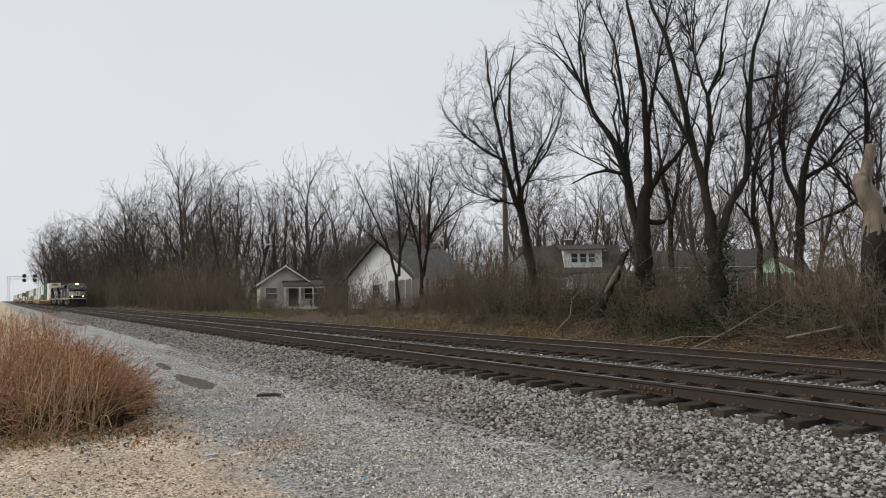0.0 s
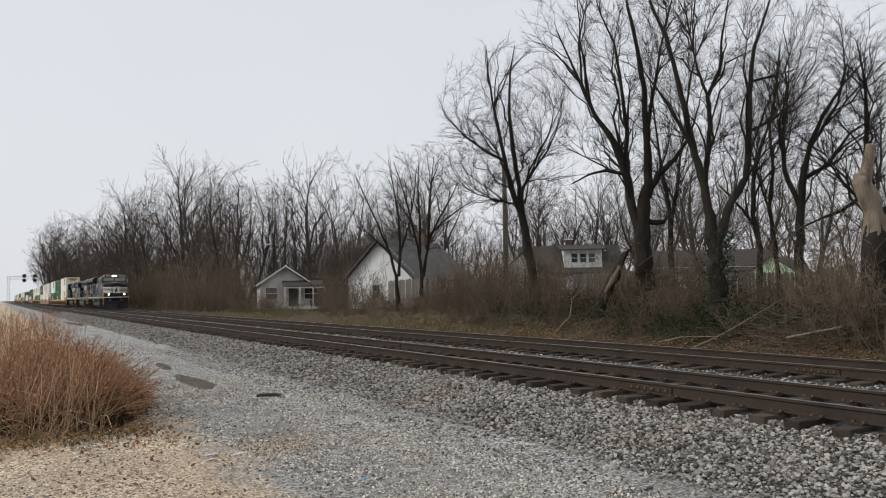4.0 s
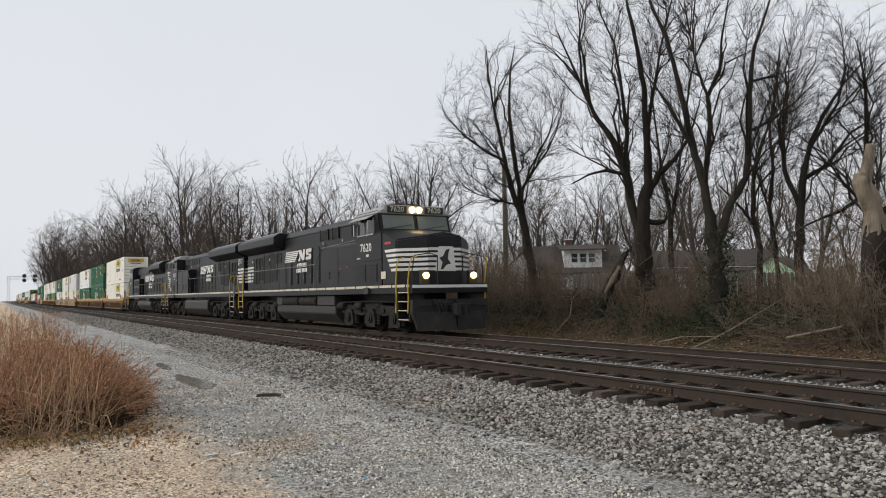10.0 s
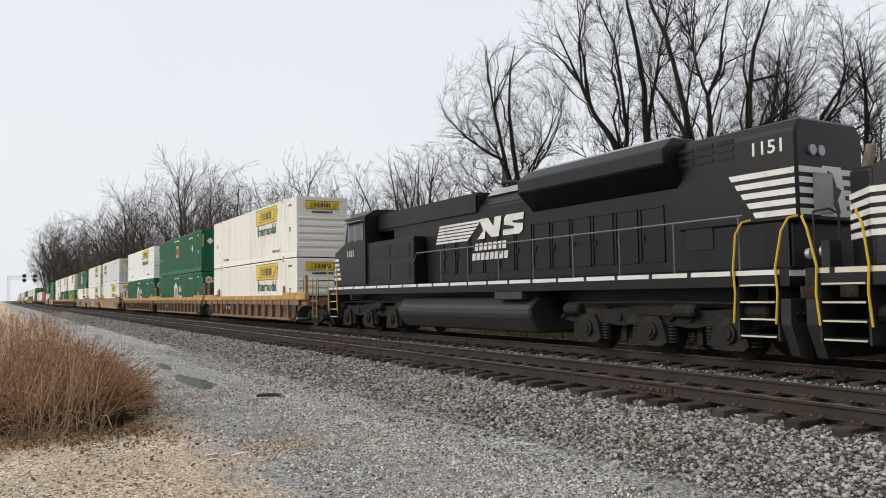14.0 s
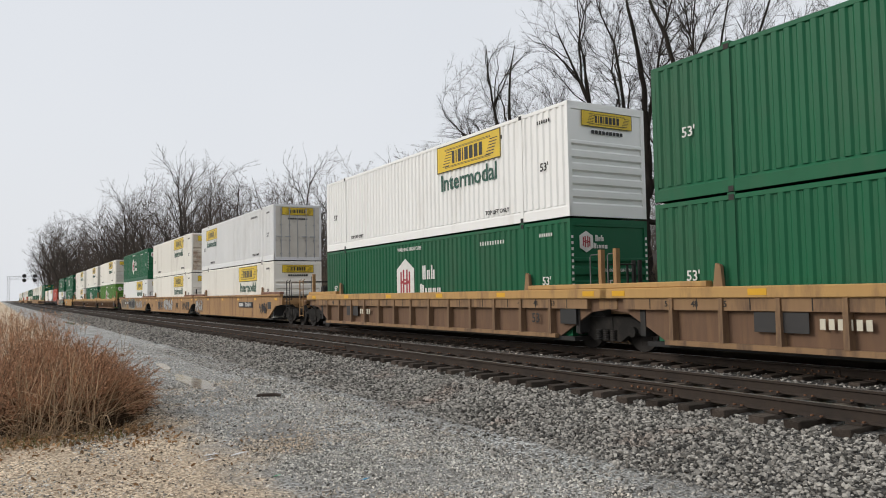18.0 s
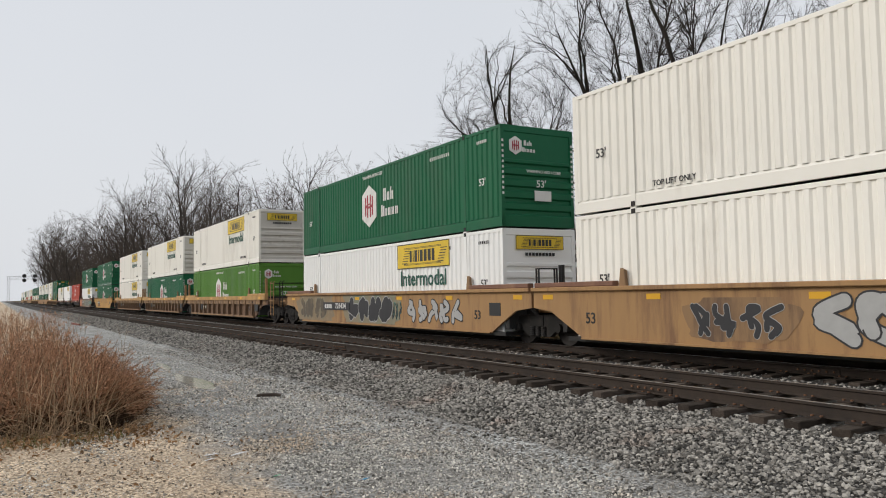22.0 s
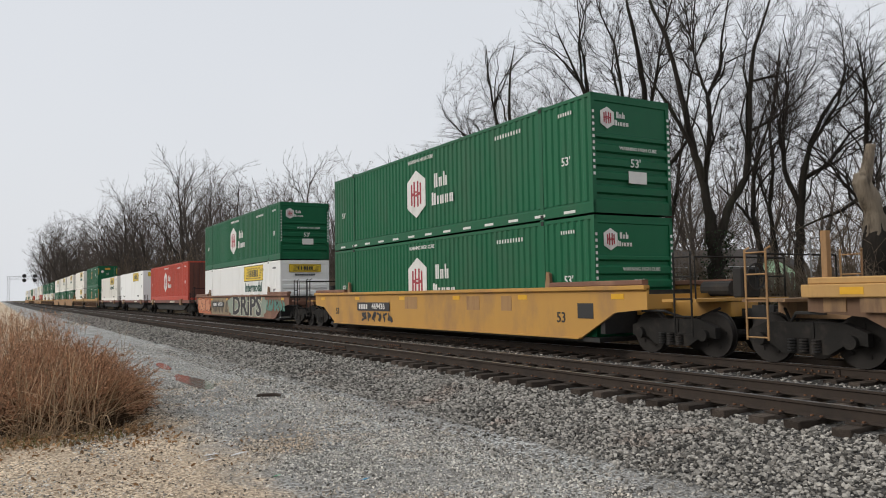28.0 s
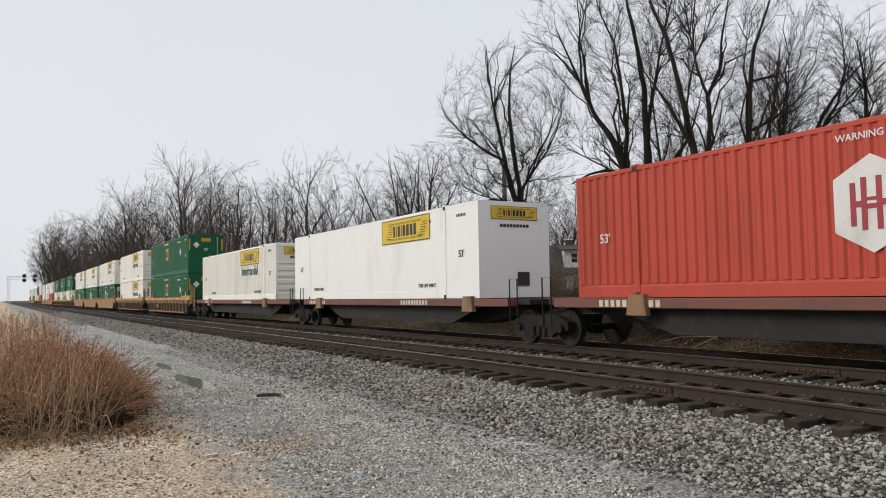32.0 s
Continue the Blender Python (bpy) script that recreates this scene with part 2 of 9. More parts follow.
M_grass = islands(mat("winter grass", (0.12, 0.135, 0.045), 0.9, 0, (0.19, 0.16, 0.07), 2, bump=0, spec=0.15), 0.5, 1.5)
M_siding = mat("white painted siding", (0.72, 0.73, 0.73), 0.7, 0, (0.62, 0.63, 0.63), 3, (0.42, 0.41, 0.38), 0.8, 0.4, 0.05)
M_beige = mat("weathered pale siding", (0.52, 0.49, 0.45), 0.8, 0, (0.42, 0.4, 0.37), 3, (0.22, 0.2, 0.17), 0.8, 0.5, 0.05)
M_mint = mat("mint green siding", (0.46, 0.66, 0.47), 0.7, 0, (0.4, 0.58, 0.41), 3, bump=0.05)
M_shingle = mat("grey asphalt shingles", (0.12, 0.112, 0.105), 0.95, 0, (0.075, 0.07, 0.066), 14, (0.16, 0.145, 0.13), 0.8, 0.6, 0.5, 40)
M_shingleb = mat("dark brown shingles", (0.065, 0.055, 0.05), 0.95, 0, (0.045, 0.04, 0.036), 14, (0.09, 0.075, 0.065), 0.8, 0.6, 0.5, 40)
M_trim = mat("pale trim paint", (0.6, 0.6, 0.58), 0.7, 0, (0.5, 0.5, 0.48), 5, bump=0.03)
# doorway colour darkened to stand for porch shade
M_dark = mat("shaded doorway paint", (0.05, 0.048, 0.045), 0.8, bump=0.05)
M_fence = mat("weathered grey fence board", (0.17, 0.155, 0.135), 0.9, 0, (0.12, 0.108, 0.095), 8, (0.23, 0.21, 0.185), 1.2, 0.6, 0.4, 40, rnd=0.2, stretch=(3, 3, 0.3))
M_fencep = mat("pale weathered fence board", (0.34, 0.325, 0.3), 0.9, 0, (0.25, 0.235, 0.21), 8, (0.2, 0.185, 0.16), 1.2, 0.6, 0.4, 40, rnd=0.2, stretch=(3, 3, 0.3))
M_pole = mat("weathered utility pole", (0.11, 0.095, 0.075), 0.9, 0, (0.075, 0.065, 0.052), 6, (0.1, 0.11, 0.06), 0.8, 0.5, 0.4, stretch=(3, 3, 0.3))
M_galv = mat("galvanised steel", (0.4, 0.41, 0.42), 0.5, 0.5, (0.32, 0.33, 0.34), 6, bump=0.03)
M_brick = mat("chimney brick", (0.13, 0.075, 0.06), 0.9, 0, (0.1, 0.06, 0.05), 9, bump=0.3)
M_car = mat("dark grey car paint", (0.05, 0.055, 0.065), 0.3, 0.3, bump=0)
M_rubber = mat("black rubber", (0.02, 0.02, 0.02), 0.85, bump=0.1)
M_paper = mat("sodden white litter", (0.68, 0.66, 0.66), 0.7, 0, (0.5, 0.48, 0.47), 9, bump=0.2)
M_plgreen = mat("green plastic scrap", (0.05, 0.42, 0.2), 0.5, bump=0)
M_plblue = mat("blue plastic scrap", (0.05, 0.25, 0.42), 0.5, bump=0)
M_water = mat("muddy standing water", (0.19, 0.165, 0.135), 0.1, 0, (0.15, 0.13, 0.105), 2, bump=0, spec=0.3)


def ground_material():
    """Gravel apron, ballast, leaf-strewn bank and rough grass in bands along the line."""
    m = bpy.data.materials.new("ground")
    m.use_nodes = True
    n, l = m.node_tree.nodes, m.node_tree.links
    b = n["Principled BSDF"]
    b.inputs["Roughness"].default_value, b.inputs["Specular IOR Level"].default_value = 0.95, 0.12
    tc = n.new("ShaderNodeTexCoord")
    sep = n.new("ShaderNodeSeparateXYZ")
    l.new(tc.outputs["Object"], sep.inputs[0])

    def noi(scale, detail=6, rough=0.6):
        x = n.new("ShaderNodeTexNoise")
        x.inputs["Scale"].default_value, x.inputs["Detail"].default_value, x.inputs["Roughness"].default_value = scale, detail, rough
        l.new(tc.outputs["Object"], x.inputs["Vector"])
        return x.outputs["Fac"]

    def math_(op, a, c, d=None):
        x = n.new("ShaderNodeMath")
        x.operation = op
        for i, q in enumerate((a, c) if d is None else (a, c, d)):
            if isinstance(q, (int, float)):
                x.inputs[i].default_value = q
            else:
                l.new(q, x.inputs[i])
        return x.outputs[0]

    def blend(fac, a, c):
        x = n.new("ShaderNodeMix")
        x.data_type = "RGBA"
        for s, q in (("Factor", fac), ("A", a), ("B", c)):
            if isinstance(q, tuple):
                x.inputs[s].default_value = (*q, 1)
            elif isinstance(q, float):
                x.inputs[s].default_value = q
            else:
                l.new(q, x.inputs[s])
        return x.outputs["Result"]

    def step(v, lo, hi):
        x = n.new("ShaderNodeMapRange")
        x.interpolation_type = "SMOOTHSTEP"
        x.inputs["From Min"].default_value, x.inputs["From Max"].default_value = lo, hi
        l.new(v, x.inputs["Value"])
        return x.outputs["Result"]

    def cells(scale):
        x = n.new("ShaderNodeTexVoronoi")
        x.inputs["Scale"].default_value = scale
        l.new(tc.outputs["Object"], x.inputs["Vector"])
        return x

    wob = math_("MULTIPLY_ADD", noi(0.45), 2.6, -1.3)
    wob2 = math_("MULTIPLY_ADD", noi(2.5), 0.8, -0.4)
    yy = math_("ADD", math_("ADD", sep.outputs["Y"], wob), wob2)
    v1, v2 = cells(22), cells(38)
    grain = n.new("ShaderNodeSeparateColor")
    l.new(v1.outputs["Color"], grain.inputs[0])
    grain2 = n.new("ShaderNodeSeparateColor")
    l.new(v2.outputs["Color"], grain2.inputs[0])
    patch = step(noi(0.9), 0.42, 0.62)
    tan = blend(grain2.outputs["Red"], (0.2, 0.15, 0.1), (0.95, 0.77, 0.57))
    tan = blend(math_("MULTIPLY", patch, 0.45), tan, (0.44, 0.345, 0.25))
    grey = blend(grain2.outputs["Green"], (0.05, 0.05, 0.047), (0.74, 0.74, 0.71))
    grey = blend(math_("MULTIPLY", patch, 0.6), grey, (0.24, 0.228, 0.21))
    packed = step(noi(0.4, 5, 0.55), 0.5, 0.62)
    grey = blend(math_("MULTIPLY", packed, 0.3), grey, blend(noi(9), (0.2, 0.185, 0.16), (0.4, 0.385, 0.35)))
    tan = blend(math_("MULTIPLY", step(noi(0.33, 5, 0.6), 0.54, 0.64), 0.25), tan, (0.36, 0.285, 0.2))
    # ballast bed: shade in the gaps between the stones is put into this dark colour
    ball_gaps = blend(grain.outputs["Red"], (0.03, 0.028, 0.026), (0.13, 0.125, 0.117))
    litter = blend(grain.outputs["Green"], (0.045, 0.034, 0.025), (0.15, 0.108, 0.072))
    litter = blend(math_("MULTIPLY", step(noi(0.6), 0.5, 0.6), 0.45), litter, blend(grain.outputs["Blue"], (0.075, 0.085, 0.032), (0.13, 0.125, 0.055)))
    field = blend(step(noi(0.3), 0.4, 0.6), (0.09, 0.07, 0.045), (0.11, 0.115, 0.05))
    col = blend(step(yy, 2.1, 2.9), tan, grey)
    yb = math_("ADD", sep.outputs["Y"], math_("MULTIPLY", wob, 0.35))
    col = blend(step(yb, 5.6, 6.3), col, ball_gaps)
    col = blend(step(yb, 15.2, 15.9), col, litter)
    col = blend(step(yy, 22.0, 24.0), col, field)
    back = step(yy, -8.0, -6.0)
    col = blend(back, field, col)
    # damp patches in the wheel tracks
    damp = math_("MULTIPLY", step(noi(0.55, 4, 0.5), 0.53, 0.62), math_("MULTIPLY", step(sep.outputs["Y"], 1.6, 2.8), math_("SUBTRACT", 1.0, step(sep.outputs["Y"], 4.4, 5.6))))
    col = blend(math_("MULTIPLY", damp, 0.25), col, (0.12, 0.115, 0.105))
    l.new(col, b.inputs["Base Color"])
    rgh = math_("MULTIPLY_ADD", damp, -0.2, 0.95)
    l.new(rgh, b.inputs["Roughness"])
    bp = n.new("ShaderNodeBump")
    bp.inputs["Strength"].default_value, bp.inputs["Distance"].default_value = 0.9, 0.04
    h = math_("ADD", math_("MULTIPLY", v1.outputs["Distance"], 1.0), math_("MULTIPLY", noi(25), 0.6))
    l.new(h, bp.inputs["Height"])
    l.new(bp.outputs["Normal"], b.inputs["Normal"])
    return m


M_ground = ground_material()


# ---- building blocks ----
class Build:
    """Collects faces of one mesh."""

    def __init__(self):
        self.v, self.f = [], []

    def add(self, vs, fs):
        k = len(self.v)
        self.v.extend(tuple(q) for q in vs)
        self.f.extend(tuple(i + k for i in f) for f in fs)
        return self

    def box(self, x0, x1, y0, y1, z0, z1):
        return self.add([(x, y, z) for x in (x0, x1) for y in (y0, y1) for z in (z0, z1)],
                        [(0, 1, 3, 2), (4, 6, 7, 5), (0, 4, 5, 1), (2, 3, 7, 6), (0, 2, 6, 4), (1, 5, 7, 3)])

    def cham(self, x0, x1, y0, y1, z0, z1, c=0.02):
        """A box whose long edges along x are chamfered."""
        prof = [(y0 + c, z0), (y1 - c, z0), (y1, z0 + c), (y1, z1 - c), (y1 - c, z1), (y0 + c, z1), (y0, z1 - c), (y0, z0 + c)]
        return self.prism(prof, "x", x0, x1)

    def prism(self, prof, axis, a, b):
        """A profile (in y,z for x; x,z for y; x,y for z) drawn from a to b along the axis."""
        def at(q, h):
            return {"x": (h, q[0], q[1]), "y": (q[0], h, q[1]), "z": (q[0], q[1], h)}[axis]
        k = len(prof)
        vs = [at(q, a) for q in prof] + [at(q, b) for q in prof]
        fs = [(i, (i + 1) % k, (i + 1) % k + k, i + k) for i in range(k)] + [tuple(range(k))[::-1], tuple(range(k, 2 * k))]
        return self.add(vs, fs)

    def tube(self, pts, rads, n=6, caps=True):
        pts = [Vector(q) for q in pts]
        if isinstance(rads, (int, float)):
            rads = [rads] * len(pts)
        vs, fs, side = [], [], None
        m = len(pts)
        for i, q in enumerate(pts):
            d = (pts[min(i + 1, m - 1)] - pts[max(i - 1, 0)])
            if d.length < 1e-9:
                d = Vector((0, 0, 1))
            d.normalize()
            if side is None:
                side = d.orthogonal().normalized()
            side = (side - d * side.dot(d))
            side = side.normalized() if side.length > 1e-6 else d.orthogonal().normalized()
            up = d.cross(side)
            r = rads[i]
            for j in range(n):
                a = 2 * math.pi * j / n
                vs.append(q + side * (math.cos(a) * r) + up * (math.sin(a) * r))
        for i in range(m - 1):
            for j in range(n):
                a, c = i * n + j, i * n + (j + 1) % n
                fs.append((a, c, c + n, a + n))
        if caps:
            fs += [tuple(range(n))[::-1], tuple(range((m - 1) * n, m * n))]
        return self.add(vs, fs)

    def disc(self, c, axis, r, w, n=16):
        """A short cylinder about c."""
        e = {"x": Vector((w / 2, 0, 0)), "y": Vector((0, w / 2, 0)), "z": Vector((0, 0, w / 2))}[axis]
        c = Vector(c)
        return self.tube([c - e, c + e], r, n)

    def mesh(self, name, smooth=False):
        me = bpy.data.meshes.new(name)
        me.from_pydata(self.v, [], self.f)
        if smooth:
            me.polygons.foreach_set("use_smooth", [True] * len(me.polygons))
        me.update()
        return me


def bevelled(bd, w, segments=1):
    """The same faces with rounded edges."""
    bm = bmesh.new()
    vs = [bm.verts.new(q) for q in bd.v]
    for f in bd.f:
        bm.faces.new([vs[i] for i in f])
    bmesh.ops.remove_doubles(bm, verts=bm.verts, dist=1e-5)
    bmesh.ops.recalc_face_normals(bm, faces=bm.faces)
    es = [e for e in bm.edges if e.is_manifold and e.calc_face_angle(0) > 0.35]
    bmesh.ops.bevel(bm, geom=es, offset=w, segments=segments, affect="EDGES", clamp_overlap=True)
    return bm


def part(name, shape, material, parent=None, label="", m=None, smooth=False, kind=""):
    """Links one mesh, from a Build, a bmesh or a mesh, as a part under its thing."""
    if isinstance(shape, bmesh.types.BMesh):
        me = bpy.data.meshes.new(name)
        shape.to_mesh(me)
        shape.free()
    elif isinstance(shape, Build):
        bm = bmesh.new()
        me = shape.mesh(name, smooth)
        if len(me.polygons) < 20000:
            bm.from_mesh(me)
            bmesh.ops.recalc_face_normals(bm, faces=bm.faces)
            bm.to_mesh(me)
        bm.free()
    else:
        me = shape
    if not me.materials:
        me.materials.append(material)
    ob = new(name, me)
    ob.parent = parent
    if m is not None:
        ob.matrix_basis = m
    if label or kind:
        tagged(ob, label, kind=kind)
    return ob


def thing(name, label, category, group="", kind="", m=None):
    ob = new(name)
    ob.empty_display_size = 0.3
    if m is not None:
        ob.matrix_basis = m
    return tagged(ob, label, category, group, kind)


FONT_CACHE = {}


def lettering(text, size, depth=0.004, fat=0.012):
    """A mesh of raised letters, standing in the x-z plane and facing -y, centred."""
    key = (text, size, fat)
    if key not in FONT_CACHE:
        cu = bpy.data.curves.new("letters", "FONT")
        cu.body, cu.size, cu.extrude, cu.align_x, cu.align_y = text, size, depth, "CENTER", "CENTER"
        cu.offset, cu.resolution_u = size * fat, 2
        ob = bpy.data.objects.new("letters", cu)
        me = bpy.data.meshes.new_from_object(ob)
        me.transform(Matrix.Rotation(math.pi / 2, 4, "X"))
        bpy.data.objects.remove(ob)
        FONT_CACHE[key] = me
    return FONT_CACHE[key].copy()
# ---- ground and track ----
Y_NEAR, Y_FAR = 9.36, 13.45
PROFILE = [(-3000, -0.4), (-30, -0.4), (2.2, -0.45), (3.0, -0.5), (5.0, -0.55), (6.0, -0.52), (7.6, -0.33), (8.05, -0.285), (8.4, -0.235), (14.4, -0.235),
           (14.8, -0.3), (16.2, -0.6), (17.0, -0.58), (18.0, -0.25), (19.0, 0.3), (20.5, 0.6), (24, 0.75), (60, 1.1), (3000, 1.4)]


def ground_z(x, y):
    for (a, za), (b, zb) in zip(PROFILE, PROFILE[1:]):
        if y <= b:
            z = za + (zb - za) * (y - a) / (b - a)
            break
    if y > 16.5 and x < -35:
        z -= min(1, (y - 16.5) / 3) * 0.55 * min(1, (-35 - x) / 25)
    rough = 0.0 if -3 < y < 15 else min(1, (y - 15) / 3 if y > 15 else (-3 - y) / 3)
    if abs(x) < 300 and abs(y) < 300:
        z += rough * 0.12 * noise.noise(Vector((x * 0.5, y * 0.5, 0)))
        if y < 8:
            z += 0.015 * noise.noise(Vector((x * 0.8, y * 0.8, 3)))
    return z


def steps(spans):
    out = [spans[0][0]]
    for a, b, d in spans:
        k = max(1, round((b - a) / d))
        out += [a + (b - a) * (i + 1) / k for i in range(k)]
    return out


def build_ground():
    xs = steps([(-3000, -600, 400), (-600, -120, 40), (-120, -40, 4), (-40, -20, 0.8), (-20, 4, 0.35), (4, 40, 4), (40, 3000, 500)])
    ys = steps([(-3000, -300, 500), (-300, -20, 40), (-20, -3, 2), (-3, 8.4, 0.3), (8.4, 14.4, 1.0), (14.4, 22, 0.35), (22, 60, 3), (60, 300, 40), (300, 3000, 500)])
    bd = Build()
    bd.v = [(x, y, ground_z(x, y)) for x in xs for y in ys]
    k = len(ys)
    bd.f = [(i * k + j, (i + 1) * k + j, (i + 1) * k + j + 1, i * k + j + 1) for i in range(len(xs) - 1) for j in range(k - 1)]
    ob = new("ground", bd.mesh("ground", True))
    ob.data.materials.append(M_ground)
    tagged(ob, "gravel apron, stone ballast and leaf-strewn bank beside the railway", "ground", kind="structure")


build_ground()

RAIL_PROFILE = [(-0.07, -0.172), (0.07, -0.172), (0.07, -0.162), (0.012, -0.14), (0.009, -0.045), (0.036, -0.034), (0.036, -0.006), (0.028, 0.0), (-0.028, 0.0), (-0.036, -0.006), (-0.036, -0.034), (-0.009, -0.045), (-0.012, -0.14), (-0.07, -0.162)]
X_FAR, X_END = -1100.0, 60.0
TIE = 0.56


def tie_shape(seed):
    rnd = random.Random(seed)
    bd = Build().box(-0.115, 0.115, -1.3, 1.3, -0.36, -0.172)
    bm = bevelled(bd, 0.012)
    for v in bm.verts:
        v.co += Vector((rnd.uniform(-0.008, 0.008), rnd.uniform(-0.02, 0.02), rnd.uniform(-0.006, 0.002)))
    me = bpy.data.meshes.new("tie")
    bm.to_mesh(me)
    bm.free()
    me.materials.append(M_tie)
    return me


TIE_MESHES = [tie_shape(i) for i in range(6)]


def railway(y, name, near_from, near_to):
    rnd = random.Random(int(y * 10))
    tr = thing("railway_track", name, "railway track", "parallel tracks", "structure", pose(0, y, 0))
    for s in (-1, 1):
        r = part("rail", Build().prism([(q[0] + s * 0.7535, q[1]) for q in RAIL_PROFILE], "x", X_FAR, X_END), M_rail, tr, "rusty brown steel rail")
        part("rail_head", Build().box(X_FAR, X_END, s * 0.7535 - 0.027, s * 0.7535 + 0.027, 0.0, 0.003), M_head, r, "wheel-polished running surface")
    far = Build()
    plates, spikes = Build(), Build()
    x, i = X_END - 0.3, 0
    while x > -260:
        xx = x + rnd.uniform(-0.04, 0.04)
        if near_from < x < near_to:
            o = part("tie", TIE_MESHES[i % 6], M_tie, tr, m=pose(xx, rnd.uniform(-0.06, 0.06), rnd.uniform(-0.012, 0.006), 0, 0, rnd.uniform(-2.5, 2.5)))
        else:
            far.box(xx - 0.115, xx + 0.115, -1.3, 1.3, -0.36, -0.172)
        if x > -60:
            for s in (-1, 1):
                plates.box(xx - 0.1, xx + 0.1, s * 0.7535 - 0.19, s * 0.7535 + 0.19, -0.178, -0.158)
                for dx, dy in ((-0.06, -0.09), (0.06, 0.09), (0.06, -0.09), (-0.06, 0.09)):
                    spikes.box(xx + dx - 0.012, xx + dx + 0.012, s * 0.7535 + dy - 0.02, s * 0.7535 + dy + 0.02, -0.16, -0.138)
        x -= TIE
        i += 1
    part("far_ties", far, M_tie, tr, kind="stuff")
    part("tie_plates", plates, M_rail, tr, kind="stuff")
    part("spikes", spikes, M_rust, tr, kind="stuff")
    # bolted joint bars on the near rail
    for xj, s in ((-8.6, -1), (-20.4, 1), (-20.9, -1)):
        for d in (-1, 1):
            part("joint_bar", bevelled(Build().box(xj - 0.45, xj + 0.45, s * 0.7535 + d * 0.022 - 0.012, s * 0.7535 + d * 0.022 + 0.012, -0.14, -0.05), 0.006), M_rail, tr)
            for k in range(6):
                part("bolt", Build().disc((xj - 0.35 + k * 0.14, s * 0.7535 + d * 0.045, -0.095), "y", 0.018, 0.03, 6), M_rust, tr)


railway(Y_NEAR, "near track on creosoted timber ties, rusty rails with polished heads", -42, 6)
railway(Y_FAR, "far track on creosoted timber ties, carrying the freight train", -34, 4)


def stone_shapes(n, seed, flat=0.65, points=9):
    rnd = random.Random(seed)
    out = []
    for _ in range(n):
        bm = bmesh.new()
        bmesh.ops.create_icosphere(bm, subdivisions=1, radius=0.5)
        # drop to fewer faces by hulling some of the points
        vs = [v.co * rnd.uniform(0.7, 1.25) for v in list(bm.verts)]
        rnd.shuffle(vs)
        bm.free()
        bm = bmesh.new()
        for q in vs[:points]:
            bm.verts.new((q.x * rnd.uniform(0.8, 1.2), q.y * rnd.uniform(0.7, 1.1), q.z * flat))
        bmesh.ops.convex_hull(bm, input=bm.verts)
        bmesh.ops.triangulate(bm, faces=bm.faces)
        bmesh.ops.delete(bm, geom=[v for v in bm.verts if not v.link_faces], context="VERTS")
        bm.verts.index_update()
        out.append((np.array([v.co[:] for v in bm.verts]), np.array([[v.index for v in f.verts] for f in bm.faces])))
        bm.free()
    return out


STONES = stone_shapes(14, 5)
PEBBLES = stone_shapes(14, 6, 0.7, 6)


def scatter_stones(name, label, zones, material, seed, skip=None, shapes=None):
    """zones: x0, x1, y0, y1, count, smallest, largest, lift."""
    rng = np.random.default_rng(seed)
    shapes = shapes or STONES
    vs, fs, base = [], [], 0
    for x0, x1, y0, y1, count, small, large, lift in zones:
        xs, ys = rng.uniform(x0, x1, count), rng.uniform(y0, y1, count)
        size = small + (large - small) * rng.random(count) ** 2
        kind = rng.integers(0, len(shapes), count)
        ang = rng.uniform(0, 2 * np.pi, (count, 3))
        tilt = rng.normal(0, 0.45, count)
        for i in range(count):
            if skip and skip(xs[i], ys[i]):
                continue
            v, f = shapes[kind[i]]
            c, s = np.cos(ang[i, 0]), np.sin(ang[i, 0])
            ct, st = np.cos(tilt[i]), np.sin(tilt[i])
            x, y, z = v[:, 0], v[:, 1] * ct - v[:, 2] * st, v[:, 1] * st + v[:, 2] * ct
            w = np.stack([x * c - y * s, x * s + y * c, z], 1) * size[i]
            w += (xs[i], ys[i], ground_z(xs[i], ys[i]) + size[i] * lift)
            vs.append(w)
            fs.append(f + base)
            base += len(v)
    me = bpy.data.meshes.new(name)
    me.from_pydata(np.concatenate(vs).tolist(), [], np.concatenate(fs).tolist())
    me.materials.append(material)
    ob = new(name, me)
    return tagged(ob, label, "gravel", kind="stuff")


def on_tie(x, y):
    for yt in (Y_NEAR, Y_FAR):
        if abs(y - yt) < 1.28 and ((X_END - 0.3 - x + 0.13) % TIE) < 0.26:
            return True
        if abs(abs(y - yt) - 0.7535) < 0.1:
            return True
    return False


scatter_stones("ballast_stones", "crushed grey and brown stone ballast heaped along the ties", [
    (-9, -1.5, 5.9, 8.3, 15000, 0.025, 0.08, 0.2), (-16, -9, 5.9, 8.3, 10500, 0.03, 0.085, 0.2), (-34, -16, 5.9, 8.2, 9000, 0.045, 0.1, 0.15),
    (-62, -34, 5.8, 8.2, 5000, 0.06, 0.12, 0.15), (-11, -1.5, 5.0, 6.1, 2600, 0.02, 0.07, 0.15), (-30, -11, 5.0, 6.1, 2600, 0.03, 0.07, 0.15),
    (-24, -1, 8.2, 14.6, 9000, 0.04, 0.09, 0.1), (-60, -24, 8.2, 14.8, 6000, 0.06, 0.1, 0.1), (-40, -4, 14.6, 16.2, 2500, 0.05, 0.1, 0.15), (-120, -62, 5.6, 8.2, 4500, 0.08, 0.15, 0.2), (-110, -60, 8.2, 14.8, 2500, 0.08, 0.13, 0.1)], M_stone, 11, on_tie)
